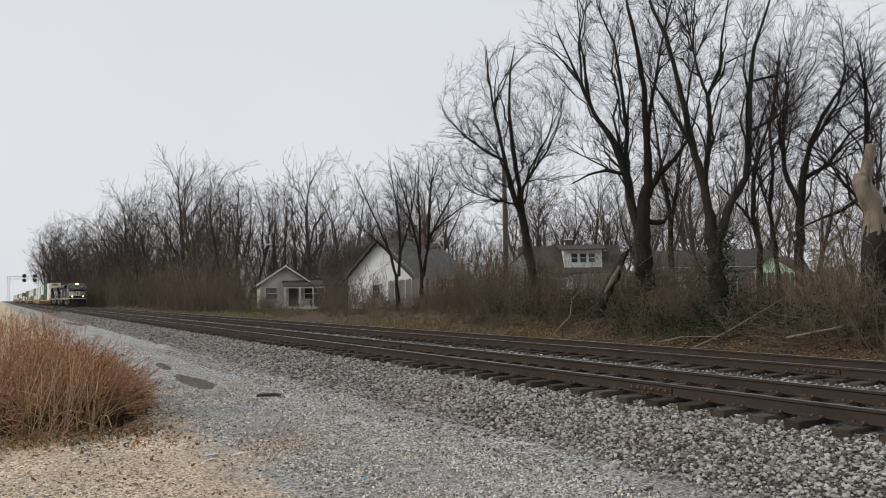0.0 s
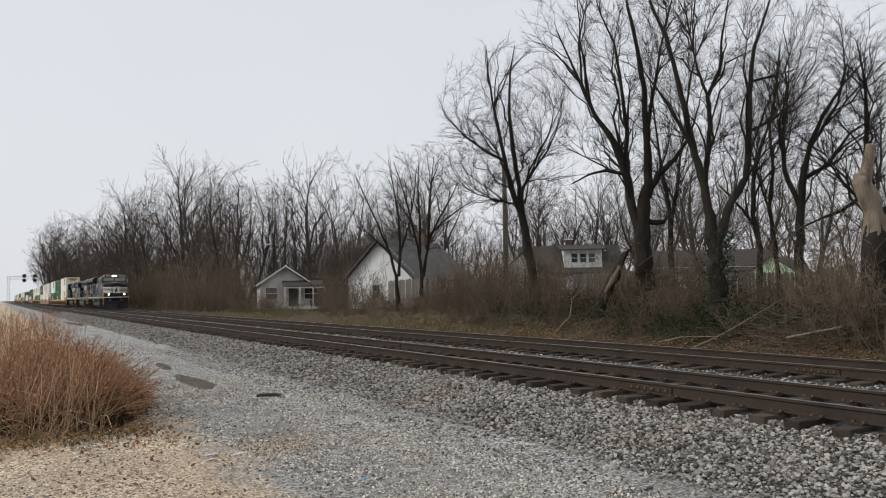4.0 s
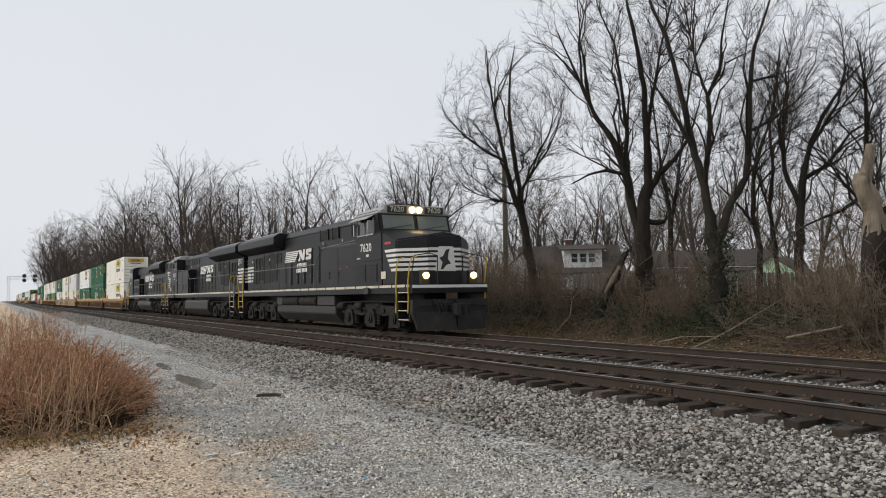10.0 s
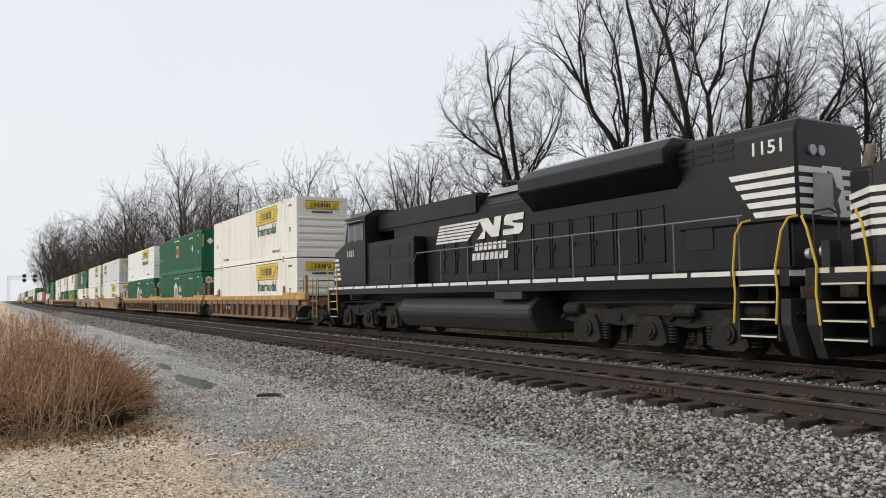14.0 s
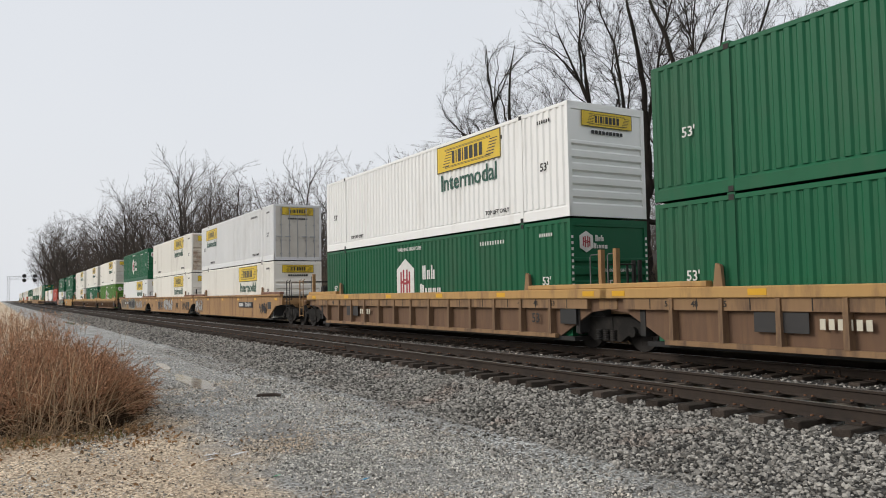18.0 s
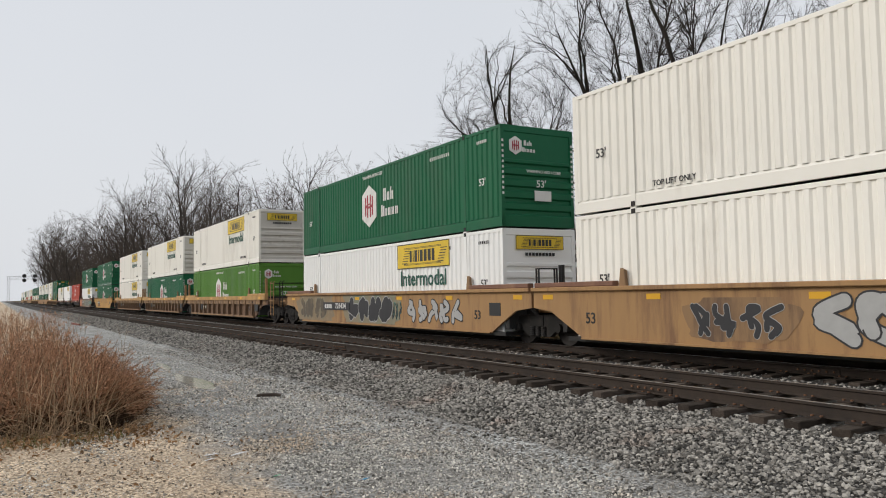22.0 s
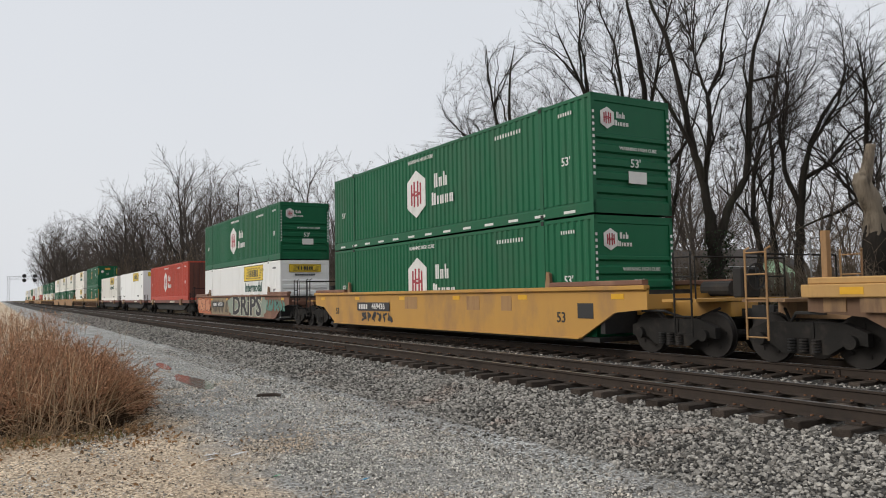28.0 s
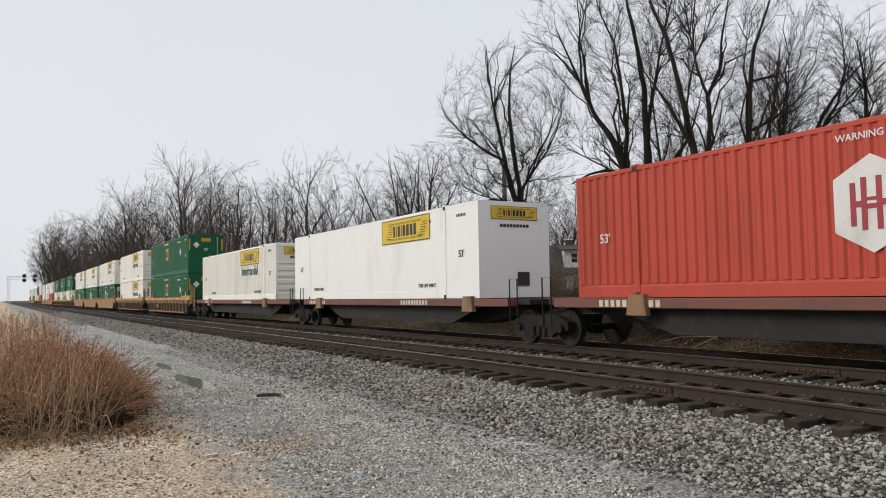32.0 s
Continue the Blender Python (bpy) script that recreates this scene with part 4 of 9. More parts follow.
            for k in range(6):
                part("slat", on(x + 0.02, x + 0.5, 2.09 + k * 0.055, 2.11 + k * 0.055, 0.03, 1.468), M_tank, lv)
        for x, z in ((5.0, 2.5), (4.3, 2.45)):
            part("red_mark", on(x, x + 0.14, z, z + 0.035, 0.012, 1.468), M_red, L, "small red notice")
        for x in (-9.8, -6.6, -0.9, 1.2, 3.4):
            part("white_mark", on(x, x + 0.07, 3.3 if x < 0 else 3.66, 3.42 if x < 0 else 3.76, 0.03), M_white, L, "small white notice")
        emblem_side(L, -2.15 if s < 0 else -1.55, s * 0.978, s, 3.07)
        pts = [(-9.9, 2.74), (1.6, 2.76), (2.3, 3.42), (6.0, 3.52)]
        handrail(L, pts, [(-9.8 + 1.6 * k, 2.74) for k in range(8)], s * 1.49, 1.73, M_railgrey)
        part("roof_rail", Build().tube([(2.3, s * 0.99, 4.34), (6.0, s * 0.99, 4.36)], 0.016, 5), M_railgrey, L)
    # cab and nose
    cab = Build().prism([(6.0, 1.62), (8.4, 1.62), (8.4, 3.7), (8.25, 3.77), (8.08, 4.38), (7.95, 4.5), (6.0, 4.5)], "y", -1.5, 1.5)
    part("cab", bevelled(cab, 0.06, 2), M_cab, L, "black wide-nose cab")
    nose = Build().add([(8.35, -1.485, 3.72), (9.5, -1.485, 3.3), (10.35, -0.66, 3.44), (10.35, 0.66, 3.44), (9.5, 1.485, 3.3), (8.35, 1.485, 3.72),
                        (8.35, -1.485, 1.7), (9.5, -1.485, 1.7), (10.35, -0.66, 1.7), (10.35, 0.66, 1.7), (9.5, 1.485, 1.7), (8.35, 1.485, 1.7), (8.35, 0, 3.8), (10.3, 0, 3.56)],
                       [(0, 1, 7, 6), (1, 2, 8, 7), (2, 3, 9, 8), (3, 4, 10, 9), (4, 5, 11, 10), (12, 13, 2, 1, 0), (12, 5, 4, 3, 13), (13, 3, 2), (6, 7, 8, 9, 10, 11), (0, 6, 11, 5, 12)])
    part("nose", bevelled(nose, 0.05, 2), M_cab, L, "sloping short nose")
    roof = Build().prism([(-1.53, 4.42), (-1.1, 4.68), (1.1, 4.68), (1.53, 4.42), (1.53, 4.37), (-1.53, 4.37)], "x", 5.95, 8.15)
    part("cab_roof", bevelled(roof, 0.02), M_roofgrey, L, "pale grey cab roof")
    part("air_conditioner", bevelled(Build().box(6.3, 7.4, -0.6, 0.6, 4.68, 4.86), 0.05), M_under, L)
    for s in (-1, 1):
        y = s * 1.5

        def at(x0, x1, z0, z1, d=0.015):
            return Build().box(x0, x1, min(y, y + s * d), max(y, y + s * d), z0, z1)
        for x, w in ((6.28, 0.66), (7.0, 0.66)):
            win = part("cab_window", at(x, x + w, 3.66, 4.24), M_glassd, L)
            for a, b, c, d in ((x - 0.05, x + w + 0.05, 3.61, 3.66), (x - 0.05, x, 3.66, 4.24), (x + w, x + w + 0.05, 3.66, 4.24)):
                part("window_frame", at(a, b, c, d, 0.03), M_roofgrey, win, "worn pale window frame")
        part("sunshade", Build().add([(6.1, y, 4.36), (7.75, y, 4.36), (7.75, y + s * 0.3, 4.2), (6.1, y + s * 0.3, 4.2), (6.1, y, 4.34), (7.75, y, 4.34), (7.75, y + s * 0.3, 4.18), (6.1, y + s * 0.3, 4.18)], [(0, 1, 2, 3), (4, 7, 6, 5), (3, 2, 6, 7), (0, 3, 7, 4), (1, 5, 6, 2)]), M_roofgrey, L, "raised grey sunshade")
        part("mirror", bevelled(Build().box(7.78, 7.83, min(y + s * 0.03, y + s * 0.3), max(y + s * 0.03, y + s * 0.3), 3.68, 4.12), 0.01), M_roofgrey, L)
        part("wind_deflector", at(6.12, 6.2, 3.66, 4.1, 0.14), M_galv, L)
        letters(number, 0.43, M_white, L, 7.0, y + s * 0.012, 3.15, "road_number", 0 if s < 0 else 180, 1.22)
        for x, z, w in ((7.0, 2.82, 0.24), (6.15, 2.76, 0.3)):
            part("small_writing", at(x, x + w, z, z + (0.09 if w < 0.28 else 0.04), 0.008), M_white, L, "small white bar of writing")
        if lit:
            for x in (6.12, 7.12):
                lv = part("cab_louvre", at(x, x + 0.86, 1.86, 2.56, 0.008), M_black, L)
                for j in range(9):
                    part("slat", at(x + 0.03, x + 0.83, 1.9 + j * 0.073, 1.925 + j * 0.073, 0.04), M_tank, lv)
        else:
            part("door_vent", at(7.0, 7.5, 1.9, 2.44), M_grille, L)
            for a, b, c, d in ((6.1, 8.1, 2.56, 2.59), (6.0, 6.04, 1.65, 2.6), (8.1, 8.13, 1.65, 2.6)):
                part("panel_seam", at(a, b, c, d, 0.02), M_tank, L)
        part("cab_seam", at(6.1, 8.2, 2.66, 2.69, 0.02), M_black, L)
        part("cab_step", Build().box(6.9, 7.3, min(y, y + s * 0.08), max(y, y + s * 0.08), 1.42, 1.66), M_tank, L)
        part("notice_plate", at(8.3, 8.68, 1.96, 2.22, 0.006), M_cream, L)
        part("red_plate", at(8.62, 9.1, 3.18, 3.27, 0.002), M_red, L, "red notice strip")
        for k in range(5):
            z = 2.2 + k * 0.172
            x0 = 9.12 - k * 0.12
            sw = Build().add([(x0, s * 1.492, z), (9.51, s * 1.492, z), (9.51, s * 1.492, z + 0.1), (x0 - 0.07, s * 1.492, z + 0.1),
                              (10.36, s * 0.672, z), (10.36, s * 0.672, z + 0.1)], [(0, 1, 2, 3), (1, 4, 5, 2)])
            part("nose_stripe", sw, M_white, L, "white stripe wrapped round the nose")
    for y0, y1 in ((-1.36, -0.08), (0.08, 1.36)):
        ws = Build().add([(8.285, y0, 3.8), (8.285, y1, 3.8), (8.13, y1, 4.33), (8.13, y0, 4.33), (8.2, y0, 3.8), (8.2, y1, 3.8), (8.05, y1, 4.33), (8.05, y0, 4.33)], [(0, 1, 2, 3), (4, 7, 6, 5), (0, 4, 5, 1), (2, 6, 7, 3), (0, 3, 7, 4), (1, 5, 6, 2)])
        part("windshield", ws, M_skyglass, L, "windshield pane with the sky's reflection in its grey-green colour")
        wiper(L, 8.32, y0 + 0.15, 3.8, 8.24, y1 - 0.1, 3.98)
    part("number_box", bevelled(Build().box(7.98, 8.2, -1.3, 1.3, 4.36, 4.7), 0.03), M_roofgrey, L, "roof-front number and headlight box")
    for s in (-1, 1):
        part("number_plate_glass", Build().box(8.2, 8.21, s * 0.78 - 0.4, s * 0.78 + 0.4, 4.4, 4.66), M_ink, L)
        letters(number, 0.27, M_cream, L, 8.217, s * 0.78, 4.53, "lit_number", 90, 1.1)
        part("headlamp", Build().disc((8.22, s * 0.15, 4.53), "x", 0.105, 0.06, 16), M_lamp if lit else M_galv, L, "lit headlamp" if lit else "unlit headlamp")
        part("ditch_light", Build().disc((10.68, s * 0.95, 2.02), "x", 0.105, 0.08, 16), M_ditch if lit else M_galv, L, "lit ditch light" if lit else "unlit ditch light")
        part("ditch_housing", Build().box(10.48, 10.64, s * 0.95 - 0.16, s * 0.95 + 0.16, 1.73, 2.2), M_under, L)
    nose_face(L, 10.35, 2.2, 3.0, 0.66)
    for s in (-1, 1):
        part("platform_rail", Build().tube([(10.66, s * 0.5, 1.73), (10.68, s * 0.5, 2.7), (10.66, s * 0.8, 2.78), (10.6, s * 1.35, 2.7), (10.55, s * 1.42, 2.2), (10.55, s * 1.42, 1.73)], 0.02, 6), M_under, L, "dark front platform rail")
    # tank and reservoirs
    if tank_with_reservoirs:
        part("fuel_tank", bevelled(Build().prism([(-1.35, 0.62), (-1.0, 0.25), (1.0, 0.25), (1.35, 0.62), (1.35, 0.95), (-1.35, 0.95)], "x", -4.15, 3.55), 0.04), M_tank, L, "grey fuel tank")
        part("tank_box", bevelled(Build().box(1.5, 3.5, -1.38, 1.38, 0.95, 1.4), 0.04), M_tank, L)
        part("tank_box", bevelled(Build().box(-4.1, -3.3, -1.38, 1.38, 0.95, 1.36), 0.04), M_tank, L)
        for s in (-1, 1):
            for x in (-3.2, -0.85):
                part("air_reservoir", bevelled(Build().tube([(x, s * 1.18, 1.16), (x + 2.15, s * 1.18, 1.16)], 0.25, 16), 0.04), M_truck, L, "dusty air reservoir")
    else:
        part("fuel_tank", bevelled(Build().prism([(-1.42, 0.6), (-1.05, 0.22), (1.05, 0.22), (1.42, 0.6), (1.42, 1.12), (1.3, 1.26), (-1.3, 1.26), (-1.42, 1.12)], "x", -3.65, 3.5), 0.05), M_tank, L, "long grey fuel tank")
        for s in (-1, 1):
            part("filler", Build().tube([(1.0, s * 1.3, 1.2), (1.0, s * 1.36, 1.45)], 0.06, 8), M_under, L)
    for x in (6.77, -7.15):
        loco_truck(L, x)
    steps_end(L, 10.7, 1)
    steps_end(L, -10.95, -1)
    letters(number, 0.3, M_white, L, -10.87, 0.45, 3.4, "rear_number", -90, 1.1)
    for s in (-1, 1):
        if not lit:
            letters(number, 0.38, M_white, L, -10.15, s * 0.985, 3.5, "hood_number", 0 if s < 0 else 180, 1.25)
        part("rear_lamp", Build().disc((-10.88, 0.1, 3.75 + s * 0.12), "x", 0.09, 0.05, 14), M_galv, L)
        for k in range(5):
            zz = 2.98 - k * 0.19
            sw = Build().add([(-9.32 - 0.13 * k, s * 0.962, zz), (-10.82, s * 0.962, zz), (-10.82, s * 0.962, zz + 0.11), (-9.26 - 0.13 * k, s * 0.962, zz + 0.11)], [(0, 1, 2, 3)])
            part("hood_end_stripe", sw, M_white, L, "white stripe on the hood end")
    nose_face(L, -10.85, 2.22, 3.08, 0.9, -1)
    return L


def emd_loco(number, label):
    """A six-axle engine with a raised radiator block at the hood's end; its cab end points to +x."""
    L = thing("locomotive", label, "locomotive", "engines of the train")
    sill_and_frame(L, -10.95, 10.85, M_white)
    hood = Build().prism([(-0.98, 1.73), (0.98, 1.73), (0.98, 3.95), (0.72, 4.3), (-0.72, 4.3), (-0.98, 3.95)], "x", -10.65, 5.6)
    part("hood", bevelled(hood, 0.05, 2), M_black, L, "glossy black long hood")
    rad = Build().prism([(-1.0, 3.55), (1.0, 3.55), (1.5, 4.02), (1.5, 4.35), (1.15, 4.62), (-1.15, 4.62), (-1.5, 4.35), (-1.5, 4.02)], "x", -8.1, -2.9)
    part("radiator", bevelled(rad, 0.03), M_black, L, "flared radiator block")
    part("hood_end", bevelled(Build().prism([(-1.02, 2.6), (1.02, 2.6), (1.02, 4.3), (0.85, 4.52), (-0.85, 4.52), (-1.02, 4.3)], "x", -10.85, -8.0), 0.05), M_black, L)
    part("radiator_screen", Build().box(-7.9, -3.1, -1.1, 1.1, 4.62, 4.66), M_galv, L)
    part("exhaust_hatch", Build().prism([(-0.8, 4.28), (0.8, 4.28), (0.55, 4.5), (-0.55, 4.5)], "x", -2.8, -0.4), M_roofgrey, L, "silvery exhaust hatch")
    for k in range(3):
        part("air_horn", Build().tube([(-0.8, -0.2 + 0.2 * k, 4.72), (-0.4, -0.2 + 0.2 * k, 4.74)], [0.03, 0.09], 8).tube([(-0.8, -0.2 + 0.2 * k, 4.3), (-0.8, -0.2 + 0.2 * k, 4.72)], 0.03, 5), M_under, L)
    part("blower_housing", bevelled(Build().box(-0.2, 6.9, -1.05, 1.05, 3.75, 4.44), 0.08, 2), M_black, L)
    for s in (-1, 1):
        y = s * 0.983
        for k in range(12):
            x = -7.6 + k * 0.8
            fr = Build()
            for a, b, c, d in ((x, x + 0.72, 2.0, 2.03), (x, x + 0.72, 3.2, 3.23), (x, x + 0.03, 2.0, 3.23), (x + 0.69, x + 0.72, 2.0, 3.23)):
                fr.box(a, b, min(y, y + s * 0.02), max(y, y + s * 0.02), c, d)
            part("hood_door", fr, M_black, L)
            part("latch", Build().box(x + 0.6, x + 0.66, min(y, y + s * 0.03), max(y, y + s * 0.03), 2.5, 2.62), M_under, L)
        part("hood_grille", Build().box(-8.9, -8.2, min(y, y + s * 0.02), max(y, y + s * 0.02), 2.2, 3.1), M_grille, L)
        part("equipment_cabinet", bevelled(Build().box(3.2, 7.0, min(s * 0.98, s * 1.42), max(s * 0.98, s * 1.42), 1.73, 3.35), 0.03), M_black, L)
        for x, z, w, h in ((3.5, 1.95, 1.2, 0.5), (3.5, 2.7, 1.2, 0.45), (5.0, 1.95, 1.4, 0.5), (5.0, 2.7, 1.4, 0.45)):
            part("cabinet_door", Build().box(x, x + w, min(s * 1.42, s * 1.435), max(s * 1.42, s * 1.435), z, z + h), M_grille, L)
        for x in (-9.5, -9.0, -8.5):
            for z in (3.95, 4.1, 4.25):
                part("end_louvre", Build().box(x, x + 0.42, min(s * 1.02, s * 1.035), max(s * 1.02, s * 1.035), z, z + 0.08), M_grille, L)
        emblem_side(L, -0.05 if s > 0 else -0.7, s * 1.006, s, 3.0, 1.6, 1.25)
        handrail(L, [(-10.0, 2.75), (2.9, 2.75), (3.2, 2.4)], [(-9.9 + 1.6 * k, 2.75) for k in range(8)], s * 1.47, 1.73, M_railgrey)
        part("rerail_box", bevelled(Build().box(-3.0, -1.7, min(s * 1.1, s * 1.5), max(s * 1.1, s * 1.5), 1.2, 1.42), 0.02), M_tank, L)
    cab = Build().prism([(6.9, 1.73), (10.2, 1.73), (10.0, 3.15), (9.0, 3.45), (8.75, 4.3), (8.6, 4.45), (6.9, 4.45)], "y", -1.5, 1.5)
    part("cab", bevelled(cab, 0.07, 2), M_black, L, "black wide cab")
    part("cab_roof", Build().prism([(-1.52, 4.4), (-1.1, 4.64), (1.1, 4.64), (1.52, 4.4), (1.52, 4.34), (-1.52, 4.34)], "x", 6.85, 8.9), M_black, L)
    for s in (-1, 1):
        y = s * 1.5
        for x, w in ((7.25, 0.55), (7.9, 0.55)):
            part("cab_window", Build().box(x, x + w, min(y, y + s * 0.015), max(y, y + s * 0.015), 3.5, 4.1), M_glassd, L)
        for xf in (7.17, 7.82, 8.46):
            part("window_post", Build().box(xf, xf + 0.07, min(y, y + s * 0.02), max(y, y + s * 0.02), 3.45, 4.15), M_roofgrey, L)
        part("sunshade", Build().box(7.0, 8.6, min(y, y + s * 0.2), max(y, y + s * 0.2), 4.2, 4.23), M_roofgrey, L)
        letters(number, 0.34, M_white, L, 8.35, y + s * 0.012, 3.0, "road_number", 0 if s < 0 else 180, 1.1)
        for k in range(5):
            sw = Build().add([(9.35 + 0.05 * k, s * 1.503, 2.0 + k * 0.19), (10.05 - k * 0.02, s * 1.503, 2.0 + k * 0.19), (10.03 - k * 0.02, s * 1.503, 2.11 + k * 0.19), (9.38 + 0.05 * k, s * 1.503, 2.11 + k * 0.19)], [(0, 1, 2, 3)])
            part("nose_stripe", sw, M_white, L)
        for k in range(5):
            zz = 3.48 - k * 0.19
            sw = Build().add([(-9.42 - 0.13 * k, s * 1.026, zz), (-10.8, s * 1.026, zz), (-10.8, s * 1.026, zz + 0.11), (-9.36 - 0.13 * k, s * 1.026, zz + 0.11)], [(0, 1, 2, 3)])
            part("hood_end_stripe", sw, M_white, L, "white stripe on the hood end")
        part("rear_lamp", Build().disc((-10.87, 0.45 + s * 0.13, 3.92), "x", 0.1, 0.05, 14), M_galv, L)
        part("ditch_light", Build().disc((-10.92, s * 0.85, 2.0), "x", 0.1, 0.08, 14), M_galv, L, "unlit ditch light")
        letters(number, 0.36, M_white, L, -10.25, s * 1.026, 4.02, "hood_number", 0 if s < 0 else 180, 1.1)
    nose_face(L, -10.86, 2.72, 3.6, 1.0, -1)
    part("end_door", Build().box(-10.9, -10.87, 0.05, 0.6, 2.75, 3.5), M_roofgrey, L, "grey hood-end door")
    nose_face(L, 10.2, 2.0, 2.9, 1.2, 1)
    part("fuel_tank", bevelled(Build().prism([(-1.4, 0.75), (-1.1, 0.3), (1.1, 0.3), (1.4, 0.75), (1.4, 1.0), (1.1, 1.3), (-1.1, 1.3), (-1.4, 1.0)], "x", -3.2, 4.5), 0.06), M_tank, L, "rounded black fuel tank")
    for x in (7.3, -7.35):
        loco_truck(L, x)
    steps_end(L, 10.85, 1)
    steps_end(L, -10.95, -1)
    return L


# -- containers --
CL, CW, CH = 16.154, 2.591, 2.896


def c_side(face):
    """Vertically corrugated side with a plain band for the posts."""
    bd = Build()
    y = face * (CW / 2 - 0.004)
    pitch, d = 0.262, 0.036 * -face
    xs = []
    x = -CL / 2 + 0.1
    while x < CL / 2 - 0.2:
        xs += [(x, 0), (x + 0.1, 0), (x + 0.145, d), (x + 0.217, d)]
        x += pitch
    xs.append((CL / 2 - 0.1, 0))
    vs = []
    for x, e in xs:
        vs += [(x, y + e, 0.3), (x, y + e, CH - 0.09)]
    bd.add(vs, [(2 * i, 2 * i + 2, 2 * i + 3, 2 * i + 1) for i in range(len(xs) - 1)])
    return bd


def c_end(sgn):
    """An end with deep horizontal ribs below a flat panel."""
    bd = Build()
    x = sgn * (CL / 2 - 0.004)
    zs, d = [], -0.06 * sgn
    z = 0.16
    for k in range(5):
        zs += [(z, 0), (z + 0.15, 0), (z + 0.2, d), (z + 0.29, d)]
        z += 0.335
    zs += [(z, 0), (z + 0.07, 0), (z + 0.09, d * 0.4), (CH - 0.2, d * 0.4), (CH - 0.18, 0), (CH - 0.09, 0)]
    vs = []
    for z, e in zs:
        vs += [(x + e, -CW / 2 + 0.1, z), (x + e, CW / 2 - 0.1, z)]
    bd.add(vs, [(2 * i, 2 * i + 2, 2 * i + 3, 2 * i + 1) for i in range(len(zs) - 1)])
    return bd


def c_upright_end(sgn):
    """An end with upright corrugation."""
    bd = Build()
    x = sgn * (CL / 2 - 0.004)
    ys, d, y = [], -0.035 * sgn, -CW / 2 + 0.1
    while y < CW / 2 - 0.35:
        ys += [(y, 0), (y + 0.12, 0), (y + 0.16, d), (y + 0.24, d)]
        y += 0.28
    ys += [(y, 0), (CW / 2 - 0.1, 0)]
    vs = []
    for y, e in ys:
        vs += [(x + e, y, 0.16), (x + e, y, CH - 0.09)]
    bd.add(vs, [(2 * i, 2 * i + 2, 2 * i + 3, 2 * i + 1) for i in range(len(ys) - 1)])
    return bd


def c_plain_end(sgn):
    x = sgn * (CL / 2 - 0.01)
    return Build().box(min(x, x - sgn * 0.03), max(x, x - sgn * 0.03), -CW / 2 + 0.1, CW / 2 - 0.1, 0.16, CH - 0.09)


def c_frame():
    bd = Build()
    for s in (-1, 1):
        y0, y1 = sorted((s * CW / 2, s * (CW / 2 - 0.07)))
        bd.cham(-CL / 2, CL / 2, y0, y1, CH - 0.1, CH, 0.012)
        bd.prism([(s * CW / 2, 0.0), (s * CW / 2, 0.24), (s * (CW / 2 - 0.045), 0.31), (s * (CW / 2 - 0.09), 0.31), (s * (CW / 2 - 0.09), 0.0)], "x", -CL / 2, CL / 2)
        for e in (-1, 1):
            x0, x1 = sorted((e * CL / 2, e * (CL / 2 - 0.11)))
            bd.box(x0, x1, min(s * CW / 2, s * (CW / 2 - 0.11)) - 0.002, max(s * CW / 2, s * (CW / 2 - 0.11)) + 0.002, 0, CH)
    for e in (-1, 1):
        x0, x1 = sorted((e * CL / 2, e * (CL / 2 - 0.08)))
        bd.box(x0, x1, -CW / 2 + 0.1, CW / 2 - 0.1, 0, 0.17)
        bd.box(x0, x1, -CW / 2 + 0.1, CW / 2 - 0.1, CH - 0.1, CH)
    return bd


def c_post():
    """A lifting post at a forty-foot point, on the side facing -y."""
    bd = Build().box(-0.07, 0.07, -CW / 2 - 0.008, -CW / 2, 0.0, CH)
    return bd.box(-0.09, 0.09, -CW / 2 - 0.01, -CW / 2 + 0.16, CH - 0.02, CH + 0.04)


def c_castings():
    bd = Build()
    for s in (-1, 1):
        for x in (-6.096, 6.096):
            for z in (0.0, CH - 0.11):
                bd.box(x - 0.06, x + 0.06, min(s * (CW / 2 + 0.008), s * (CW / 2 + 0.016)), max(s * (CW / 2 + 0.008), s * (CW / 2 + 0.016)), z, z + 0.11)
    return bd


def c_doors():
    """Door end at +x with locking bars."""
    bd = Build()
    x = CL / 2
    for y in (-0.9, -0.45, 0.45, 0.9):
        bd.tube([(x + 0.04, y, 0.15), (x + 0.04, y, CH - 0.15)], 0.022, 6)
        for z in (0.3, 1.0, 1.8, 2.6):
            bd.box(x, x + 0.06, y - 0.05, y + 0.05, z, z + 0.05)
        bd.box(x + 0.03, x + 0.07, y - 0.25, y + 0.05, 1.2, 1.25)
    bd.box(x, x + 0.012, -0.02, 0.02, 0.1, CH - 0.1)
    return bd


def hexagon(r, k=1.0):
    return [(0, r * 1.12), (r * 0.9, r * 0.62), (r * 0.9, -r * 0.62), (0, -r * 1.12), (-r * 0.9, -r * 0.62), (-r * 0.9, r * 0.62)]


def flat(poly, d=0.0):
    """A thin plate of a polygon in the x-z plane, facing -y."""
    n = len(poly)
    return Build().add([(a, -0.004 - d, b) for a, b in poly] + [(a, 0.004, b) for a, b in poly], [tuple(range(n)), tuple(range(2 * n - 1, n - 1, -1))] + [(i, (i + 1) % n, (i + 1) % n + n, i + n) for i in range(n)])


